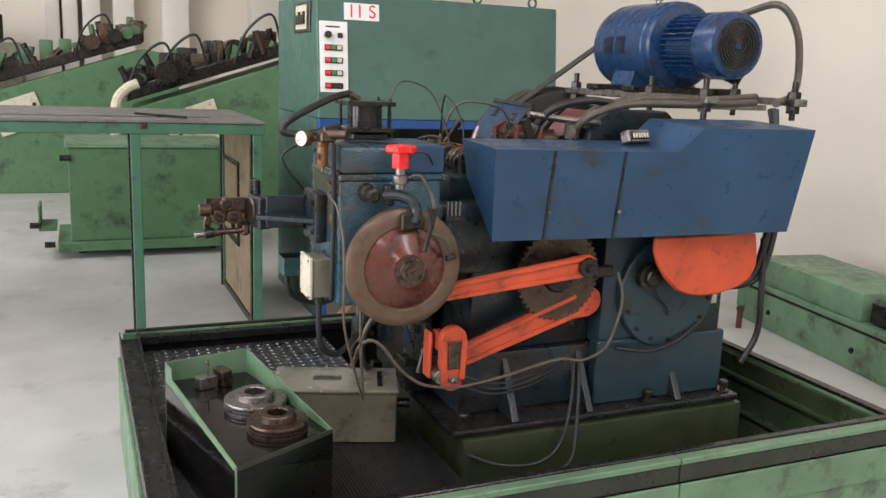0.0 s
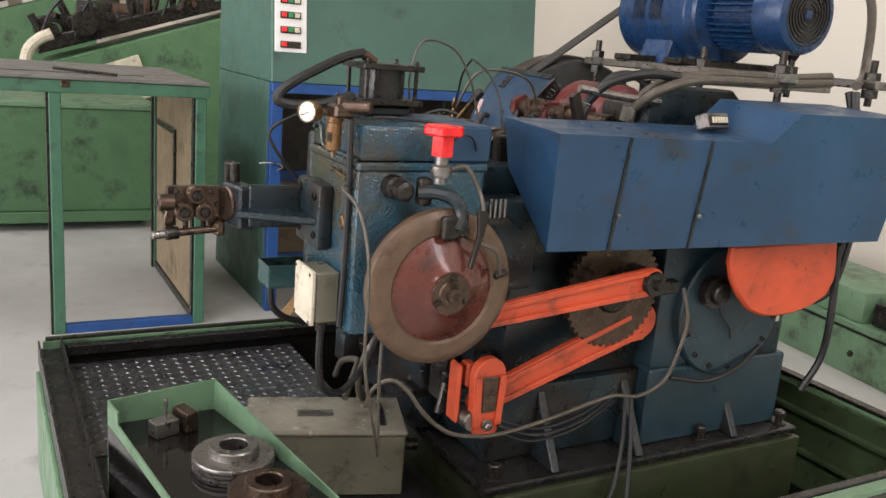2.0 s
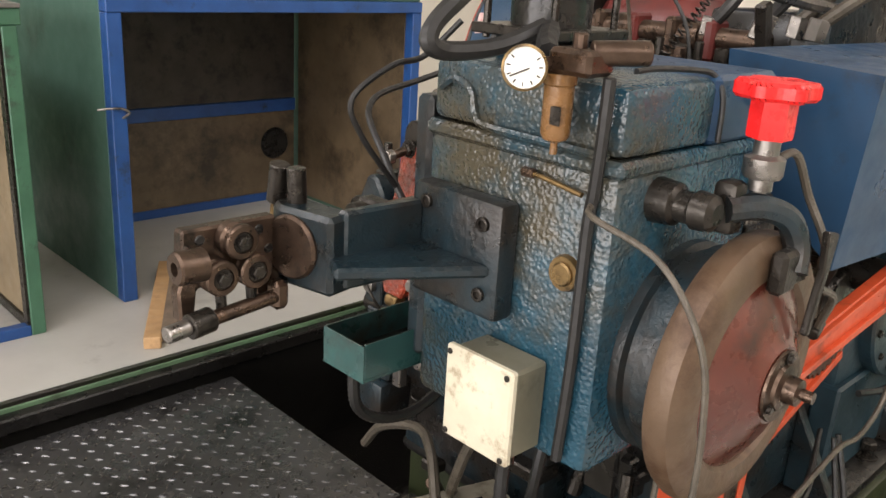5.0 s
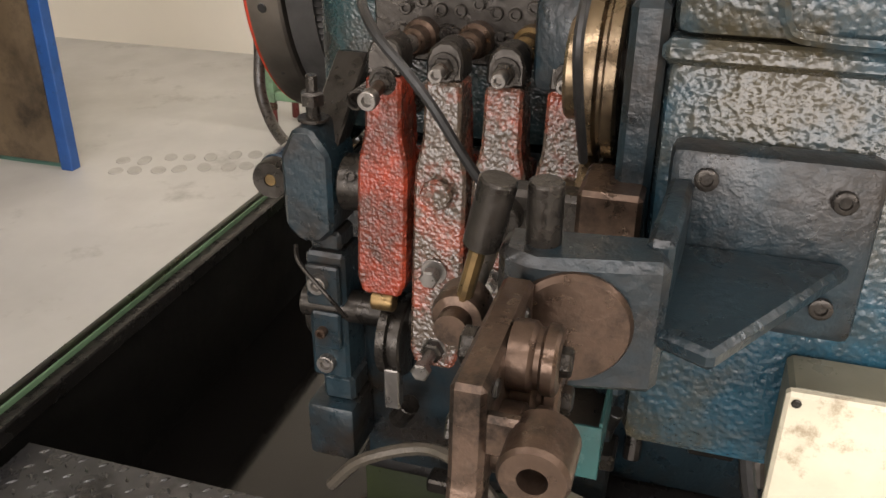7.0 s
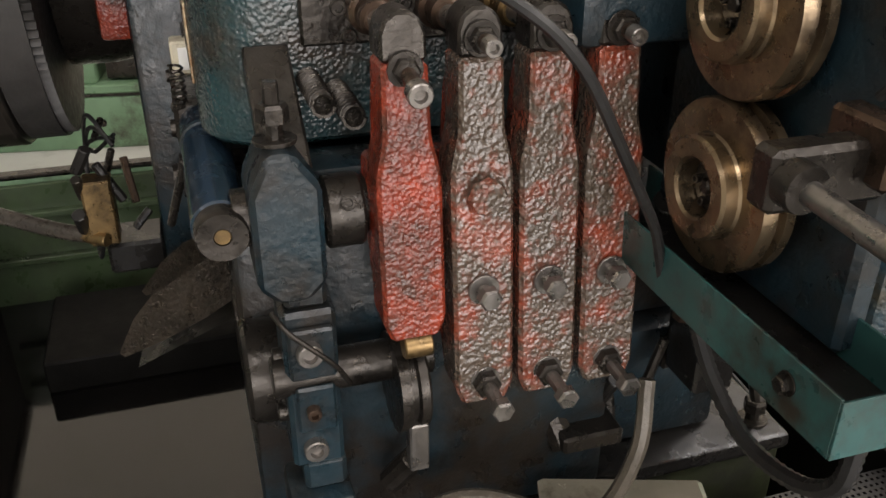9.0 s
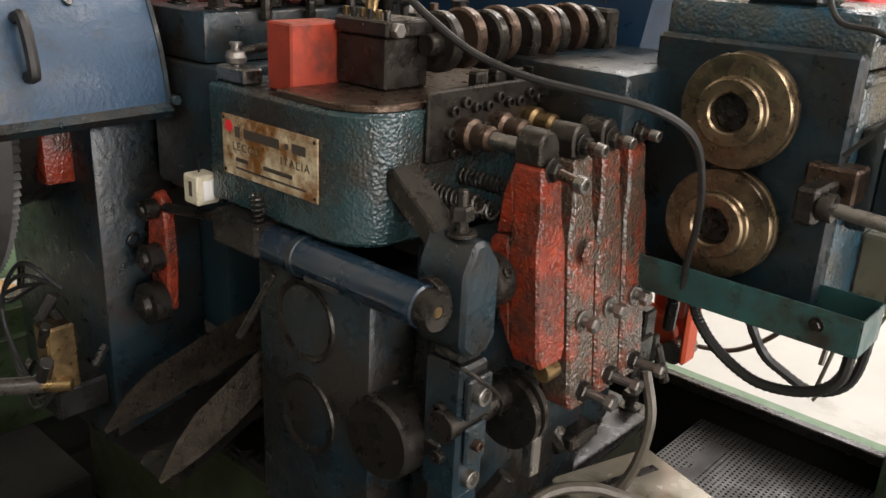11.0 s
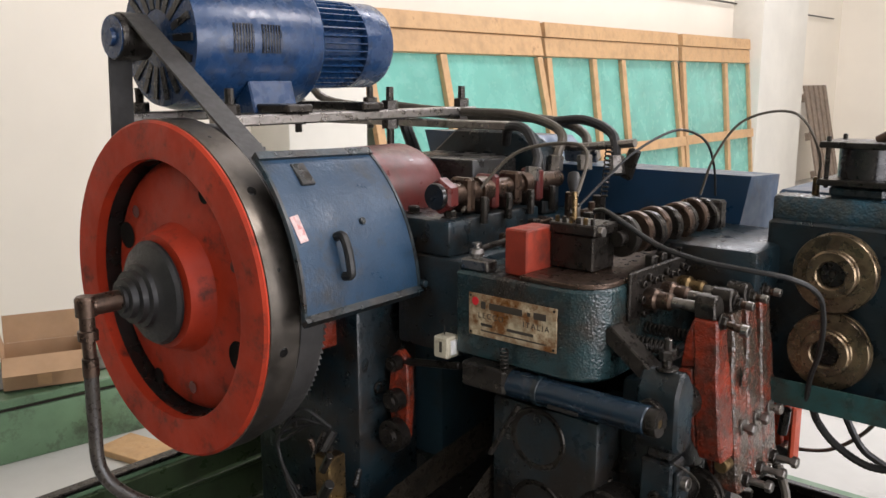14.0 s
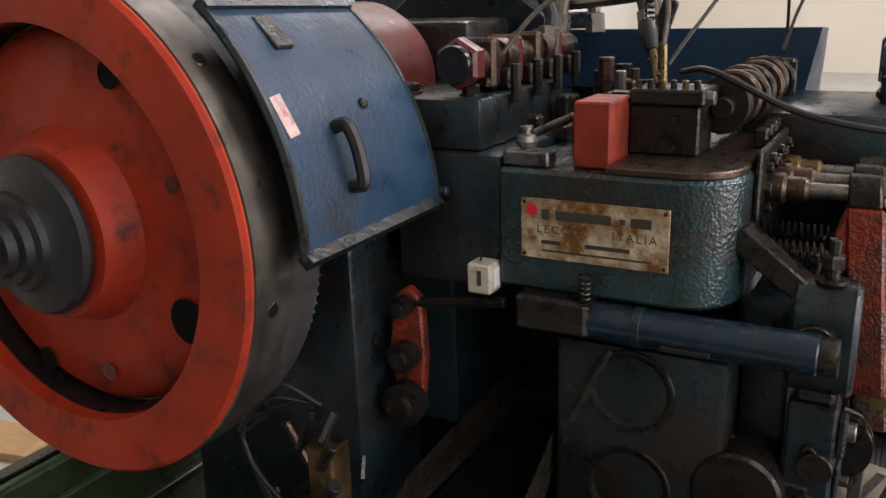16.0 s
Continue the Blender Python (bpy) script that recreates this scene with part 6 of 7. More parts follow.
# counter
ct = box_part("counter", (1.412, 2.80, 1.064), (1.452, 2.84, 1.112), M_WHITEBOX, mc, "small off-white stroke counter", 0.003)
box_part("counter_window", (1.427, 2.8401, 1.078), (1.434, 2.8412, 1.102), M_INK, ct, "", 0)
rod_part("counter_pin", (1.437, 2.82, 1.112), (1.437, 2.82, 1.132), 0.0015, M_DARK, ct, "", 6)
box_part("counter_tab", (1.409, 2.81, 1.072), (1.4118, 2.83, 1.104), M_WHITE, ct, "", 0.0005)
# red block, black block, oiler
box_part("red_block", (1.2475, 2.682, 1.2605), (1.304, 2.782, 1.357), M_REDBLOCK, mc, "worn red steel block", 0.003)
box_part("black_block", (1.143, 2.614, 1.2715), (1.2465, 2.70, 1.345), M_DARK, mc, "dark machined block", 0.003)
bb = box_part("oil_distributor", (1.136, 2.612, 1.3455), (1.246, 2.706, 1.368), M_DARK, mc, "dark oil distributor with brass nipples", 0.003)
for k in range(6):
    rod_part("nipple", (1.150 + 0.017 * k, 2.692, 1.366), (1.150 + 0.017 * k, 2.692, 1.381), 0.005, M_BRASS if k % 2 else M_DARK, bb, "", 8)
rod_part("nut_end", (1.137, 2.69, 1.356), (1.124, 2.69, 1.356), 0.011, M_STEEL, bb, "", 6)
hd = rod_part("hand_lever", (1.215, 2.66, 1.37), (1.24, 2.62, 1.43), 0.006, M_BRASS, mc, "", 10)
part("lever_grip", made(lathe, (1.235, 2.628, 1.418), (0.5, -0.6, 1.0), [(0, 0), (0.008, 0), (0.013, 0.02), (0.015, 0.035), (0.012, 0.05), (0, 0.056)], 16), M_RUBBER, hd, "black pear-shaped grip")
part("oil_cup", made(lathe, (1.375, 2.785, 1.278), "z", [(0.008, 0), (0.008, 0.008), (0.014, 0.011), (0.017, 0.019), (0.014, 0.027), (0.007, 0.030), (0.007, 0.036), (0.010, 0.037), (0.010, 0.041), (0, 0.041)], 16), M_STEEL, mc, "bright ball oiler")
box_part("oiler_foot", (1.335, 2.765, 1.2605), (1.408, 2.80, 1.284), M_STEEL, mc, "", 0.003)
rod_part("oiler_rod", (1.37, 2.78, 1.305), (1.33, 2.66, 1.325), 0.007, M_DARK, mc, "", 10)
# cam shaft with discs over the headstock
rod_part("camshaft", (1.125, 2.23, 1.335), (1.125, 2.64, 1.335), 0.016, M_DARK, mc)
for k in range(9):
    y = 2.255 + 0.044 * k
    lathe_part("cam", (1.125 + 0.006 * (k % 3 - 1), y, 1.337 + 0.004 * (k % 2)), "y", [(0, -0.010), (0.040, -0.010), (0.044, -0.007), (0.044, 0.007), (0.040, 0.010), (0, 0.010)], M_BROWN if k % 2 else M_DARK, mc, "oily steel cam disc", 28)
for k in range(8):
    box_part("cam_follower", (1.065, 2.262 + 0.044 * k, 1.2715), (1.085, 2.285 + 0.044 * k, 1.300), M_DARK, mc, "", 0.003)
box_part("cam_bearing", (1.08, 2.20, 1.283), (1.17, 2.235, 1.375), M_DARK, mc, "dark bearing block", 0.005)
hose("black_cable", [(1.19, 2.62, 1.385), (1.15, 2.645, 1.392), (1.10, 2.66, 1.375), (1.02, 2.66, 1.338), (0.93, 2.655, 1.318), (0.84, 2.635, 1.308), (0.79, 2.612, 1.300), (0.757, 2.585, 1.284), (0.744, 2.555, 1.260), (0.744, 2.526, 1.225), (0.751, 2.494, 1.172), (0.767, 2.458, 1.114), (0.790, 2.420, 1.055), (0.800, 2.400, 0.998)], 0.0055, M_RUBBER, mc, "long black cable looping over the rolls")
hose("grey_wire", [(1.21, 2.68, 1.385), (1.225, 2.60, 1.50), (1.30, 2.58, 1.52), (1.42, 2.60, 1.49), (1.49, 2.66, 1.39), (1.47, 2.72, 1.37)], 0.004, M_HOSE, mc, "bent brass oil pipe")
hose("thin_pipe", [(1.20, 2.668, 1.40), (1.175, 2.60, 1.455), (1.15, 2.54, 1.503), (1.12, 2.45, 1.542), (1.10, 2.39, 1.546), (1.095, 2.30, 1.515), (1.098, 2.245, 1.455), (1.10, 2.225, 1.385)], 0.003, M_RUBBER, mc, "thin arching pipe")
rod_part("pipe_fitting", (1.205, 2.675, 1.37), (1.208, 2.672, 1.43), 0.007, M_BRASS, mc, "", 10)
# hydraulic shaft row behind
hx = lathe_part("cross_shaft", (1.50, 2.30, 1.405), "y", [(0, 0.0), (0.022, 0.0), (0.022, 0.14), (0.03, 0.14), (0.03, 0.17), (0.022, 0.17), (0.022, 0.30), (0.032, 0.30), (0.032, 0.34), (0.024, 0.34), (0.024, 0.44), (0, 0.44)], M_BROWN, mc, "brown cross shaft with collars", 24)
lathe_part("shaft_nut", (1.50, 2.74, 1.405), "y", [(0, 0.03), (0.034, 0.03), (0.04, 0.024), (0.04, 0.0), (0, 0.0)], M_REDDK, hx, "big red-brown nut", 6)
lathe_part("shaft_button", (1.50, 2.77, 1.405), "y", [(0, 0.012), (0.028, 0.012), (0.03, 0.008), (0.03, 0), (0, 0)], M_BLACK, hx, "", 24)
for k in range(4):
    y = 2.36 + 0.09 * k
    box_part("bearing_cap", (1.46, y, 1.3555), (1.54, y + 0.03, 1.39), M_DARK, mc, "", 0.004)
    box_part("shaft_clamp", (1.47, y + 0.04, 1.36), (1.53, y + 0.065, 1.44), M_REDDK if k in (0, 2) else M_BROWN, mc, "", 0.006)
    rod_part("clamp_stud", (1.44, y + 0.05, 1.34), (1.44, y + 0.05, 1.40), 0.009, M_DARK, mc, "", 8)
lathe_part("red_drum", (1.78, 2.55, 1.36), "y", [(0, 0), (0.10, 0), (0.128, 0.018), (0.14, 0.05), (0.14, 0.25), (0.12, 0.28), (0, 0.28)], M_REDDK, mc, "dull red drum housing", 40)
box_part("valve_body", (1.62, 2.31, 1.3005), (1.90, 2.50, 1.46), M_BLACK, mc, "black oily valve body", 0.012)
rod_part("valve_pipe", (1.60, 2.41, 1.40), (1.56, 2.43, 1.40), 0.02, M_DARK, mc, "", 12)
box_part("drum_saddle", (1.66, 2.34, 1.296), (1.92, 2.78, 1.335), M_CAST, mc, "", 0.006)
part("blue_hood", made(prism, [(1.55, 1.30), (1.55, 1.46), (1.64, 1.52), (1.86, 1.52), (1.95, 1.45), (1.95, 1.30)], "y", 2.21, 2.285, 0.006), M_CAST, mc, "blue sheet hood")
for pts in ([(1.66, 2.31, 1.49), (1.62, 2.35, 1.535), (1.55, 2.37, 1.53), (1.50, 2.39, 1.47), (1.49, 2.41, 1.44)], [(1.60, 2.16, 1.545), (1.50, 2.17, 1.55), (1.40, 2.20, 1.52), (1.36, 2.24, 1.46)], [(2.20, 2.16, 1.56), (1.95, 2.13, 1.55), (1.65, 2.12, 1.545), (1.52, 2.14, 1.51), (1.48, 2.20, 1.45)], [(2.22, 2.18, 1.58), (2.0, 2.17, 1.565), (1.72, 2.18, 1.56), (1.56, 2.20, 1.52), (1.53, 2.26, 1.45)]):
    hose("hydraulic_hose", pts, 0.013, M_HOSE if pts[0][0] > 2 else M_RUBBER, mc, "braided hydraulic hose", seg=10)
for p, q in (((1.49, 2.42, 1.445), (1.49, 2.425, 1.41)), ((1.36, 2.24, 1.465), (1.35, 2.25, 1.42)), ((1.48, 2.20, 1.46), (1.475, 2.205, 1.42)), ((1.53, 2.26, 1.46), (1.53, 2.265, 1.42))):
    rod_part("hose_nut", p, q, 0.02, M_STEEL, mc, "pale steel hose coupling", 6)
part("coil_spring", made(spring, (1.33, 2.33, 1.50), (1.30, 2.40, 1.38), 0.008, 0.002, 12), M_DARK, mc)
box_part("coupling_plate", (1.32, 2.22, 1.41), (1.35, 2.24, 1.49), M_DARK, mc, "", 0.004, Matrix.Translation((1.34, 2.24, 1.42)) @ Matrix.Rotation(radians(-18), 4, "Y") @ Matrix.Translation((-1.34, -2.24, -1.42)))
hose("cross_pipe", [(1.58, 2.20, 1.475), (1.45, 2.21, 1.485), (1.32, 2.22, 1.50)], 0.011, M_STEEL, mc)
rnd = random.Random(21)
for k in range(26):
    x, y = rnd.uniform(1.24, 1.44), rnd.uniform(2.26, 2.62)
    z = 1.2605
    if k % 3:
        box_part("fixture", (x, y, z), (x + rnd.uniform(0.02, 0.05), y + rnd.uniform(0.02, 0.06), z + rnd.uniform(0.02, 0.09)), rnd.choice((M_DARK, M_BROWN, M_CAST)), mc, "", 0.004)
    else:
        rod_part("fixture", (x, y, z), (x, y, z + rnd.uniform(0.05, 0.13)), rnd.uniform(0.008, 0.018), rnd.choice((M_DARK, M_BROWN, M_STEEL)), mc, "", 8)

# ---- flywheel ----
FXC, FZC, FR = 1.94, 1.20, 0.378
fw = lathe_part("flywheel", (FXC, 3.20, FZC), "y", [(0.292, -0.03), (0.292, -0.002), (0.300, 0.0), (FR - 0.008, 0.0), (FR - 0.002, -0.006), (FR - 0.003, -0.012)], M_FLY, mc, "red painted flywheel with bare steel rim", 96)
lathe_part("steel_rim", (FXC, 3.20, FZC), "y", [(FR - 0.004, -0.010), (FR, -0.012), (FR, -0.082), (FR - 0.004, -0.088), (0.24, -0.088)], M_RIM, fw, "bare worn steel rim", 96)
# the groove's shade is put into this wall's black colour
lathe_part("web_step", (FXC, 3.20, FZC), "y", [(0.293, -0.003), (0.290, -0.075), (0.275, -0.078), (0.275, -0.085)], M_BLACK, fw, "groove wall painted black as shade", 96)
bm = made(lathe, (FXC, 3.20, FZC), "y", [(0.29, -0.078), (0.280, -0.062), (0.266, -0.053), (0.170, -0.049), (0.148, -0.046), (0.140, -0.036), (0.131, -0.004), (0.126, 0.004), (0, 0.006)], 96)
part("web", bm, M_FLY, fw, "red dished wheel web")
# flat discs on the web, the shade of holes and dimples in their colour
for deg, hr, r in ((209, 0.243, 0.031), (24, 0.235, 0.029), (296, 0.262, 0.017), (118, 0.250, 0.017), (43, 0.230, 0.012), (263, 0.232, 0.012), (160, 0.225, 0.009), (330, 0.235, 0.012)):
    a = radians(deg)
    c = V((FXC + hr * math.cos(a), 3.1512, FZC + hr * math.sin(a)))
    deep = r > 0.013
    part("web_hole_disc", made(lathe, c, "y", [(r + 0.003, 0.0016), (r, 0.0018), (r * 0.96, 0.0012), (0, 0.0012)], 24), M_MATT if deep else M_REDDK, fw, "flat disc painted dark as a lightening hole" if deep else "flat disc painted as a shallow casting dimple")
for k in range(14):
    a = 2 * math.pi * k / 14 + 0.2
    c = V((FXC + FR * math.cos(a), 3.155, FZC + FR * math.sin(a)))
    part("rim_hole", made(rod, c - V((0.004 * math.cos(a), 0, 0.004 * math.sin(a))), c + V((0.001 * math.cos(a), 0, 0.001 * math.sin(a))), 0.011 if k % 2 else 0.005, 14), M_BLACK, fw)
lathe_part("hub", (FXC, 3.234, FZC), "y", [(0.116, -0.020), (0.116, -0.014), (0.110, -0.006), (0.082, 0.004), (0.072, 0.014), (0.070, 0.024), (0.060, 0.028), (0.058, 0.040), (0.045, 0.042), (0.043, 0.056), (0.03, 0.058), (0.03, 0.066), (0, 0.066)], M_RUBBER, fw, "black greasy stepped hub", 36)
rod_part("rotary_union", (FXC, 3.295, FZC), (FXC, 3.365, FZC), 0.022, M_BROWN, mc, "brown brass rotary union", 20)
lathe_part("union_elbow", (FXC, 3.372, FZC), "z", [(0, 0.022), (0.018, 0.022), (0.022, 0.016), (0.022, -0.02), (0.016, -0.022), (0.016, -0.05), (0.021, -0.052), (0.021, -0.072), (0.014, -0.074), (0.014, -0.11), (0.017, -0.112), (0.017, -0.15), (0, -0.15)], M_BROWN, mc, "brass hose elbow", 18)
hose("air_hose", [(FXC, 3.372, 1.06), (FXC, 3.374, 0.95), (1.925, 3.375, 0.84), (1.88, 3.33, 0.775), (1.82, 3.27, 0.75), (1.75, 3.19, 0.74), (1.66, 3.08, 0.735), (1.62, 3.02, 0.735)], 0.015, M_AIRHOSE, mc, "thick dark rubber air hose", seg=12)
rod_part("hose_fitting", (1.64, 3.05, 0.735), (1.59, 2.99, 0.735), 0.012, M_BRASS, mc, "brass hose fitting", 12)
# toothed belt ring behind the flywheel
bm = bmesh.new()
ring = []
T = 150
for k in range(T * 2):
    a = 2 * math.pi * k / (T * 2)
    r = 0.362 if k % 2 else 0.353
    ring.append((FXC + r * math.cos(a), FZC + r * math.sin(a)))
prism(bm, ring, "y", 3.03, 3.108)
part("belt_ring", bm, M_BELT, mc, "dark toothed belt ring")
lathe_part("clutch_housing", (FXC, 2.72, FZC), "y", [(0.16, 0.0), (0.20, 0.02), (0.22, 0.10), (0.24, 0.22), (0.24, 0.30), (0.20, 0.31), (0, 0.31)], M_DARK, mc, "dark clutch housing", 48)
# blue cover round the belt
R, CA0, CA1 = 0.414, 133.0, 181.0


def on_cover(ang, y, d=0.0):
    """A point of the cover: angle about the flywheel, place along its axis, height over the sheet."""
    t = (3.135 - y) / 0.31
    f = (ang - CA0) / (CA1 - CA0)
    rr = R + (0.024 * f - 0.012) * t + d
    return V((FXC + rr * math.cos(radians(ang)), y, FZC + rr * math.sin(radians(ang)) + 0.008 * t * f))


bm = bmesh.new()
NC = 14
cols = [[bm.verts.new(on_cover(CA0 + (CA1 - CA0) * k / NC, y)) for y in (3.135, 2.825)] for k in range(NC + 1)]
for p, q in zip(cols, cols[1:]):
    bm.faces.new((p[0], q[0], q[1], p[1]))
bmesh.ops.recalc_face_normals(bm, faces=bm.faces[:])
bmesh.ops.solidify(bm, geom=bm.faces[:], thickness=0.006)
cov = part("belt_cover", bm, M_COVER, mc, "curved blue belt cover with a black handle")
for ang in (CA0, CA1):
    bm = made(sweep, [on_cover(ang, 3.14, 0.004), on_cover(ang, 2.82, 0.004)], 0.013, 4, 1)
    part("cover_edge", bm, M_CAST, cov)
for y in (3.137, 2.823):
    bm = made(sweep, [on_cover(CA0 + (CA1 - CA0) * k / NC, y, 0.002) for k in range(NC + 1)], 0.007, 6, 2)
    part("cover_edge", bm, M_CAST, cov)
# side sheet closing the cover towards the body
bm = bmesh.new()
inner = [bm.verts.new((FXC + 0.25 * math.cos(radians(CA0 + (CA1 - CA0) * k / NC)), 2.825, FZC + 0.25 * math.sin(radians(CA0 + (CA1 - CA0) * k / NC)))) for k in range(NC + 1)]
outer = [bm.verts.new(on_cover(CA0 + (CA1 - CA0) * k / NC, 2.8255)) for k in range(NC + 1)]
for k in range(NC):
    bm.faces.new((inner[k], inner[k + 1], outer[k + 1], outer[k]))
bmesh.ops.solidify(bm, geom=bm.faces[:], thickness=0.004)
part("cover_cheek", bm, M_CAST, cov)
hd2 = hose("handle", [on_cover(160, 3.03, 0.0), on_cover(160, 3.03, 0.018), on_cover(160.8, 3.03, 0.028), on_cover(165, 3.03, 0.031), on_cover(170.4, 3.03, 0.028), on_cover(171.2, 3.03, 0.018), on_cover(171.2, 3.03, 0.0)], 0.0095, M_RUBBER, cov, "black grab handle", n=4)
rod_part("cover_stud", on_cover(157, 2.95, 0.0), on_cover(157, 2.95, 0.012), 0.008, M_CAST, cov, "", 10)
rod_part("cover_stud", on_cover(179, 2.815, 0.0), on_cover(179, 2.815, 0.02), 0.008, M_CAST, cov, "", 10)
bm = bmesh.new()
p = on_cover(140, 3.05, 0.004)
rbox(bm, (-0.028, -0.018, -0.006), (0.028, 0.018, 0.006), 0.002, Matrix.Translation(p) @ Matrix.Rotation(radians(-45), 4, "Y"))
part("lifting_tab", bm, M_CAST, cov)
bm = bmesh.new()
rbox(bm, (-0.028, -0.011, -0.0008), (0.028, 0.011, 0.0008), 0.0002, Matrix.Translation(on_cover(156, 3.116, 0.0065)) @ Matrix.Rotation(radians(-66), 4, "Y") @ Matrix.Rotation(radians(8), 4, "Z"))
part("sticker", bm, M_PINK, cov, "torn pinkish white sticker")

# north-east low fittings
box_part("valve_manifold", (1.60, 2.97, 0.72), (1.65, 3.02, 0.84), M_BRASS, mc, "yellowish brass valve", 0.004)
rnd = random.Random(31)
for k in range(9):
    x, y, z = rnd.uniform(1.60, 1.76), rnd.uniform(2.93, 3.05), rnd.uniform(0.66, 0.88)
    rod_part("pipe_fitting", (x, y, z), (x + rnd.uniform(-0.04, 0.04), y + rnd.uniform(-0.04, 0.04), z + rnd.uniform(0.02, 0.08)), rnd.uniform(0.006, 0.014), rnd.choice((M_DARK, M_BLACK, M_DARK, M_BROWN)), mc, "", 8)
for k in range(4):
    hose("thin_hose", [(1.66 + 0.02 * k, 2.96, 0.88), (1.72 + 0.02 * k, 3.0, 0.92 - 0.03 * k), (1.78, 3.02, 0.82), (1.70, 3.02, 0.72 - 0.02 * k), (1.62, 3.0, 0.72)], 0.004, M_RUBBER, mc)
box_part("valve_stand", (1.64, 2.901, 0.64), (1.74, 3.0, 0.70), M_BLACK, mc, "", 0.006)
box_part("north_column", (1.63, 2.70, 0.536), (2.02, 2.90, 1.16), M_CAST, mc, "dark blue cast pedestal", 0.012)
# red lever linkage below the cover
ll = bmesh.new()
prism(ll, [(1.555, 0.83), (1.60, 0.83), (1.615, 0.93), (1.60, 1.03), (1.575, 1.05), (1.55, 1.03), (1.545, 0.93)], "y", 2.80, 2.822, 0.004)
rl = part("clutch_lever", ll, M_LEVERO, mc, "oily red clutch lever")
for z, r in ((1.018, 0.018), (0.93, 0.026), (0.845, 0.038)):
    lathe_part("pivot", (1.578, 2.822, z), "y", [(0, 0.02 + r * 0.6), (r * 0.55, 0.02 + r * 0.6), (r * 0.6, 0.02 + r * 0.3), (r, 0.02 + r * 0.25), (r, 0), (0, 0)], M_DARK, rl, "", 24)
part("clutch_spring", made(spring, (1.62, 2.84, 0.95), (1.75, 2.84, 0.97), 0.012, 0.003, 14), M_DARK, mc)
rod_part("clutch_rod", (1.40, 2.81, 1.045), (1.58, 2.815, 1.02), 0.009, M_DARK, mc, "", 10)
box_part("red_guard", (1.70, 2.89, 1.05), (1.745, 2.95, 1.16), M_LEVERO, mc, "red painted guard piece", 0.008)
# delivery chute: two stamped sheets
for top in ([(1.578, 2.950, 0.632), (1.570, 2.908, 0.690), (1.558, 2.866, 0.728), (1.515, 2.76, 0.79), (1.46, 2.62, 0.86)],
            [(1.345, 2.978, 0.660), (1.334, 2.948, 0.722), (1.328, 2.916, 0.762), (1.326, 2.85, 0.80), (1.326, 2.72, 0.875)]):
    bm = bmesh.new()
    a = [bm.verts.new(p) for p in top]
    b = [bm.verts.new((p[0] + 0.004, p[1] - 0.006, p[2] - (0.012, 0.058, 0.084, 0.092, 0.092)[k])) for k, p in enumerate(top)]
    for k in range(4):
        bm.faces.new((a[k], a[k + 1], b[k + 1], b[k]))
    bmesh.ops.solidify(bm, geom=bm.faces[:], thickness=0.006)
    part("chute_side", bm, M_CHUTE, mc, "stamped oily chute side")
bm = bmesh.new()
a = [bm.verts.new(p) for p in ((1.345, 2.955, 0.628), (1.575, 2.935, 0.606), (1.47, 2.62, 0.762), (1.335, 2.62, 0.775))]
bm.faces.new(a)
bmesh.ops.solidify(bm, geom=bm.faces[:], thickness=0.004)
part("chute_bottom", bm, M_BLACK, mc)
box_part("catch_box", (2.08, 2.76, 0.10), (2.42, 3.25, 0.19), M_MATT, mc, "low matt black catch box", 0.006)

# ---- motor on its beams ----
MX, MZ, MY = 2.212, 1.760, 2.29
mo = lathe_part("motor", (MX, MY, MZ), "y", [(0, 0.004), (0.075, 0.004), (0.10, 0.0), (0.118, 0.006), (0.124, 0.02), (0.124, 0.115), (0.118, 0.118), (0.098, 0.118), (0.098, 0.30), (0.13, 0.31), (0.165, 0.315), (0.172, 0.325), (0.172, 0.36), (0.176, 0.365), (0.176, 0.67), (0.170, 0.69), (0.165, 0.71), (0.06, 0.715), (0, 0.715)], M_MOTOR, mc, "blue electric gear motor", 56)
for k in range(36):
    a = 2 * math.pi * k / 36
    bm = bmesh.new()
    rbox(bm, (0.096, MY + 0.118, -0.0018), (0.125, MY + 0.305, 0.0018), 0, Matrix.Translation((MX, 0, MZ)) @ Matrix.Rotation(a, 4, "Y"))
    part("fin", bm, M_MOTOR, mo)
for k in range(7):
    r = 0.02 + 0.0125 * k
    lathe_part("fan_grille", (MX, MY, MZ), "y", [(r - 0.003, 0.003), (r - 0.002, -0.002), (r + 0.002, -0.002), (r + 0.003, 0.003)], M_BLACK, mo, "", 32)
lathe_part("grille_backing", (MX, MY, MZ), "y", [(0, 0.0032), (0.098, 0.0032), (0.098, 0.002), (0, 0.002)], M_BLACK, mo, "", 32)
box_part("grille_boss", (MX - 0.014, MY - 0.004, MZ - 0.014), (MX + 0.014, MY + 0.001, MZ + 0.014), M_MOTOR, mo, "", 0.003)
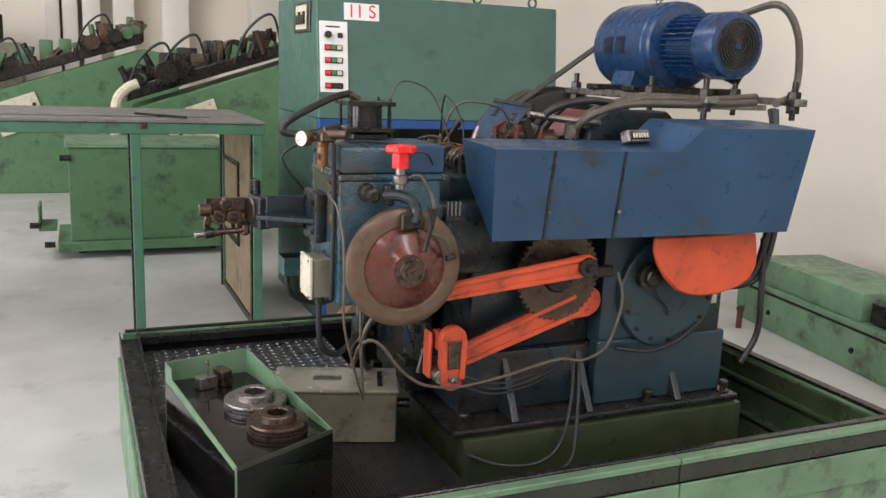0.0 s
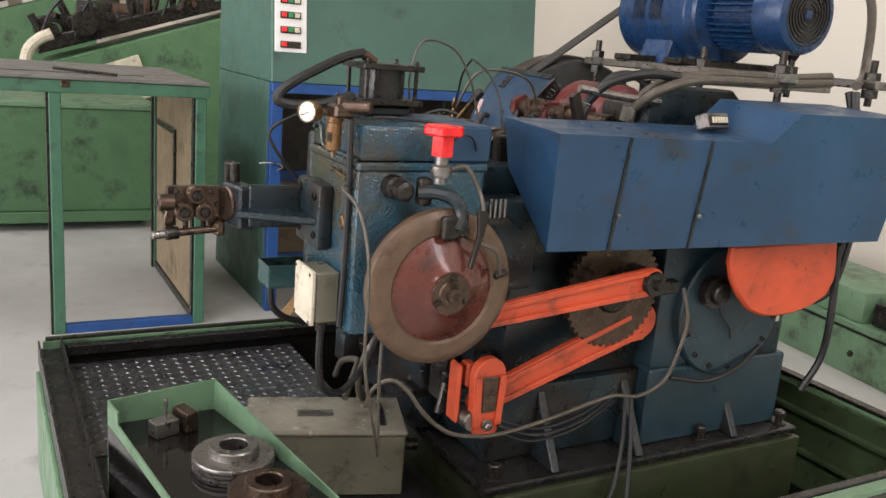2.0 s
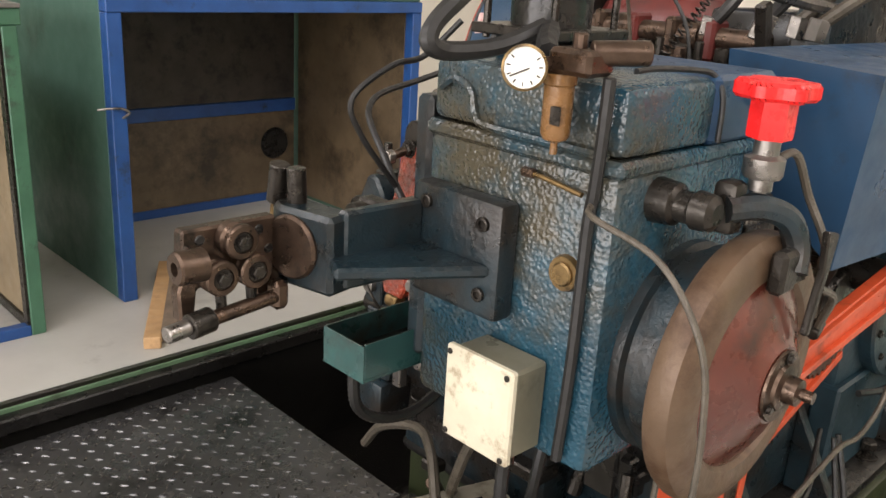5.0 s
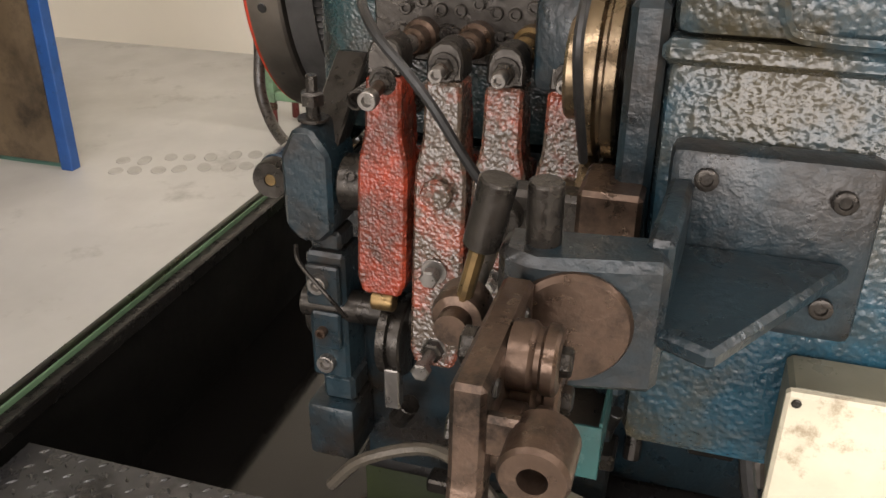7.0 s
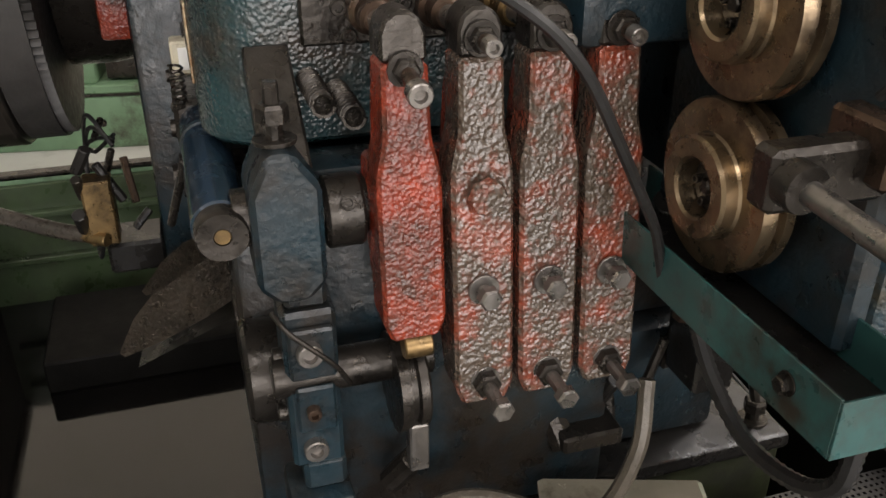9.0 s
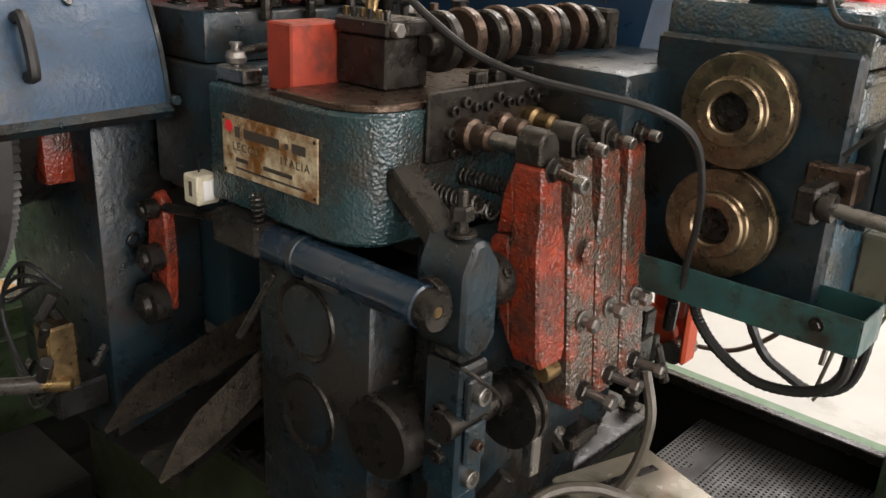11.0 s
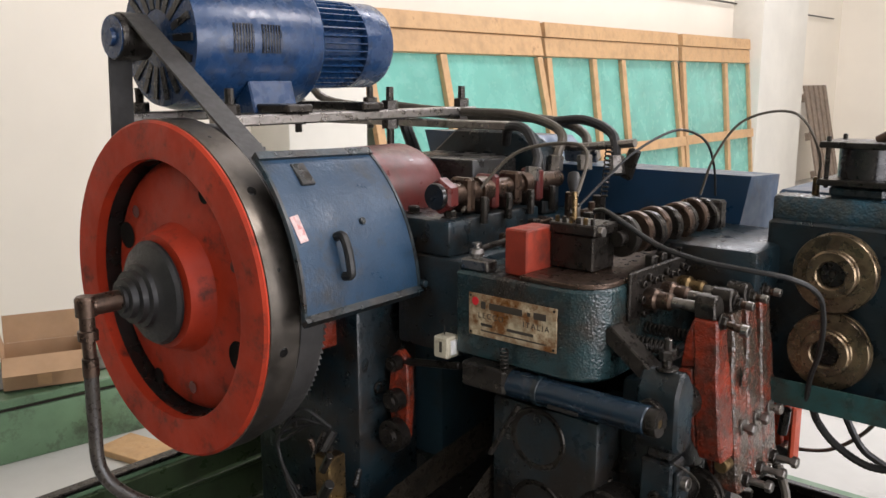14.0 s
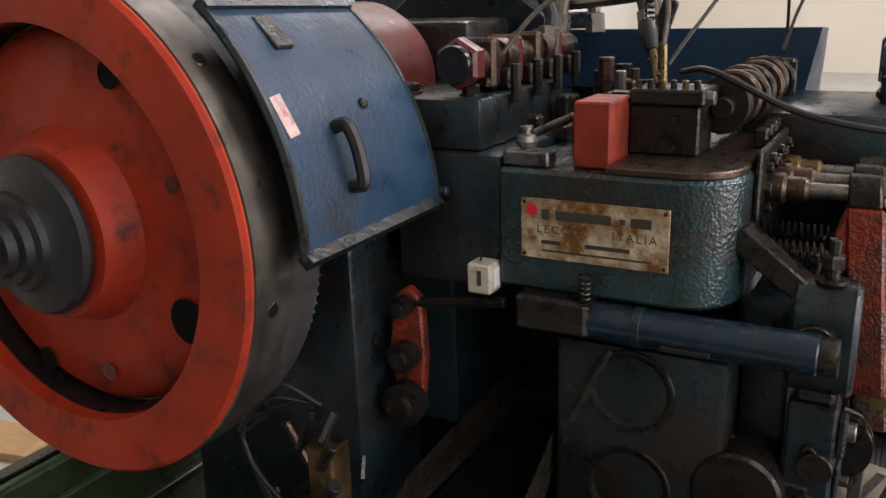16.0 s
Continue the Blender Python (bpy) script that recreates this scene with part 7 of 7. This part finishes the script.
for sgn in (-1, 1):
    for k in range(2):
        y = MY + 0.47 + 0.085 * k
        for q in range(3):
            bm = bmesh.new()
            rbox(bm, (0.1755, y, -0.012), (0.1778, y + 0.06, 0.012), 0.0, Matrix.Translation((MX, 0, MZ)) @ Matrix.Rotation(radians((180 if sgn < 0 else 0) + (q - 1) * 7.5), 4, "Y"))
            part("vent", bm, M_BLACK, mo, "dark mesh vent")
        for q in range(7):
            bm = bmesh.new()
            rbox(bm, (0.1776, y + 0.004 + 0.0085 * q, -0.034), (0.1790, y + 0.006 + 0.0085 * q, 0.034), 0.0, Matrix.Translation((MX, 0, MZ)) @ Matrix.Rotation(radians(180 if sgn < 0 else 0), 4, "Y"))
            part("mesh_wire", bm, M_MOTOR, mo)
for k in range(18):
    a = 2 * math.pi * k / 18
    bm = bmesh.new()
    rbox(bm, (0.07, MY + 0.706, -0.009), (0.15, MY + 0.7165, 0.009), 0.001, Matrix.Translation((MX, 0, MZ)) @ Matrix.Rotation(a, 4, "Y"))
    part("end_vent", bm, M_BLACK, mo)
bm = bmesh.new()
c = V((MX, MY + 0.50, MZ + 0.215))
sweep(bm, [c + V((0.026 * math.cos(t), 0, 0.026 * math.sin(t))) for t in [i * math.pi / 6 for i in range(13)]], 0.008, 6, 2)
rod(bm, (MX, MY + 0.50, MZ + 0.172), (MX, MY + 0.50, MZ + 0.195), 0.012, 10)
part("lifting_eye", bm, M_STEEL, mo)
rod_part("terminal_gland", (MX + 0.11, MY + 0.2, MZ - 0.09), (MX + 0.17, MY + 0.16, MZ - 0.12), 0.03, M_DARK, mo)
for x in (-0.12, 0.12):
    bm = bmesh.new()
    prism(bm, [(MX + x * 0.75, MZ - 0.15), (MX + x * 1.25, MZ - 0.10), (MX + x * 1.45, MZ - 0.185), (MX + x * 0.75, MZ - 0.185)], "y", MY + 0.42, MY + 0.56, 0.004)
    part("motor_foot", bm, M_MOTOR, mo)
pul = lathe_part("pulley", (MX, 3.045, MZ), "y", [(0, 0.085), (0.02, 0.085), (0.022, 0.078), (0.052, 0.076), (0.054, 0.07), (0.054, 0.0), (0.05, -0.003), (0, -0.003)], M_DARK, mc, "ribbed dark motor pulley", 40)
lathe_part("pulley_face", (MX, 3.122, MZ), "y", [(0, 0.012), (0.02, 0.012), (0.022, 0.003), (0.05, 0.002), (0.05, 0), (0, 0)], M_MOTOR, pul, "", 32)
rod_part("pulley_shaft", (MX, 2.99, MZ), (MX, 3.05, MZ), 0.02, M_DARK, mc)
# belt: two straight runs tangent to both wheels
bm = bmesh.new()
rB, rS = 0.368, 0.058
dx, dz = MX - FXC, MZ - FZC
D = math.hypot(dx, dz)
base_a = math.atan2(dz, dx)
off = math.acos((rB - rS) / D)
loop = []
for k in range(13):
    a = base_a - off + 2 * off * k / 12
    loop.append((MX + rS * math.cos(a), MZ + rS * math.sin(a)))
for k in range(41):
    a = base_a + off + (2 * math.pi - 2 * off) * k / 40
    loop.append((FXC + rB * math.cos(a), FZC + rB * math.sin(a)))
n = len(loop)
vo = [[bm.verts.new((x, y, z)) for x, z in loop] for y in (3.045, 3.105)]
for k in range(n):
    j = (k + 1) % n
    bm.faces.new((vo[0][k], vo[0][j], vo[1][j], vo[1][k]))
bmesh.ops.recalc_face_normals(bm, faces=bm.faces[:])
bmesh.ops.solidify(bm, geom=bm.faces[:], thickness=0.006)
part("drive_belt", bm, M_BELT, mc, "wide black toothed drive belt")
for x in (1.96, 2.36):
    box_part("motor_beam", (x - 0.03, 2.10, 1.552), (x + 0.03, 3.02, 1.578), M_STEEL, mc, "worn flat steel motor beam", 0.004)
for y in (2.55, 2.80):
    box_part("motor_base", (1.92, y - 0.04, 1.5785), (2.42, y + 0.04, 1.600), M_DARK, mc, "", 0.004)
for x in (1.96, 2.36):
    for y in (2.14, 2.45, 2.98):
        rod_part("stud", (x, y, 1.30 if x < 2 else 1.50), (x, y, 1.64), 0.011, M_DARK, mc, "", 10)
        part("stud_nut", made(lathe, (x, y, 1.5785), "z", [(0, 0), (0.024, 0), (0.024, 0.022), (0.02, 0.025), (0, 0.025)], 6), M_DARK, mc)
        part("stud_nut", made(lathe, (x, y, 1.525), "z", [(0, 0), (0.024, 0), (0.024, 0.026), (0, 0.026)], 6), M_DARK, mc)
box_part("rear_post", (2.061, 2.20, 0.74), (2.16, 2.70, 1.28), M_CAST, mc, "", 0.012)
box_part("beam_plate", (1.62, 2.30, 1.527), (2.39, 2.36, 1.548), M_STEEL, mc, "", 0.003)
hose("motor_cable", [(MX + 0.16, MY + 0.18, MZ + 0.13), (MX + 0.22, MY + 0.05, MZ + 0.16), (MX + 0.27, MY - 0.01, MZ + 0.05), (MX + 0.27, MY - 0.03, MZ - 0.15), (2.24, 2.10, 1.56)], 0.014, M_HOSE, mc, "grey motor cable")
for k in range(2):
    hose("rear_hose", [(2.24, 2.10 + 0.02 * k, 1.54), (2.20 + 0.03 * k, 2.02, 1.30), (2.17 + 0.03 * k, 2.0, 1.10), (2.12 + 0.03 * k, 2.0, 0.96), (2.03, 2.02, 0.93), (1.97, 2.05, 0.97)], 0.013, M_RUBBER, mc, "grey-brown hanging hose")
hose("rear_hose", [(2.16, 2.0, 1.10), (2.16, 1.98, 0.90), (2.18, 2.0, 0.75), (2.14, 2.02, 0.64)], 0.011, M_RUBBER, mc)
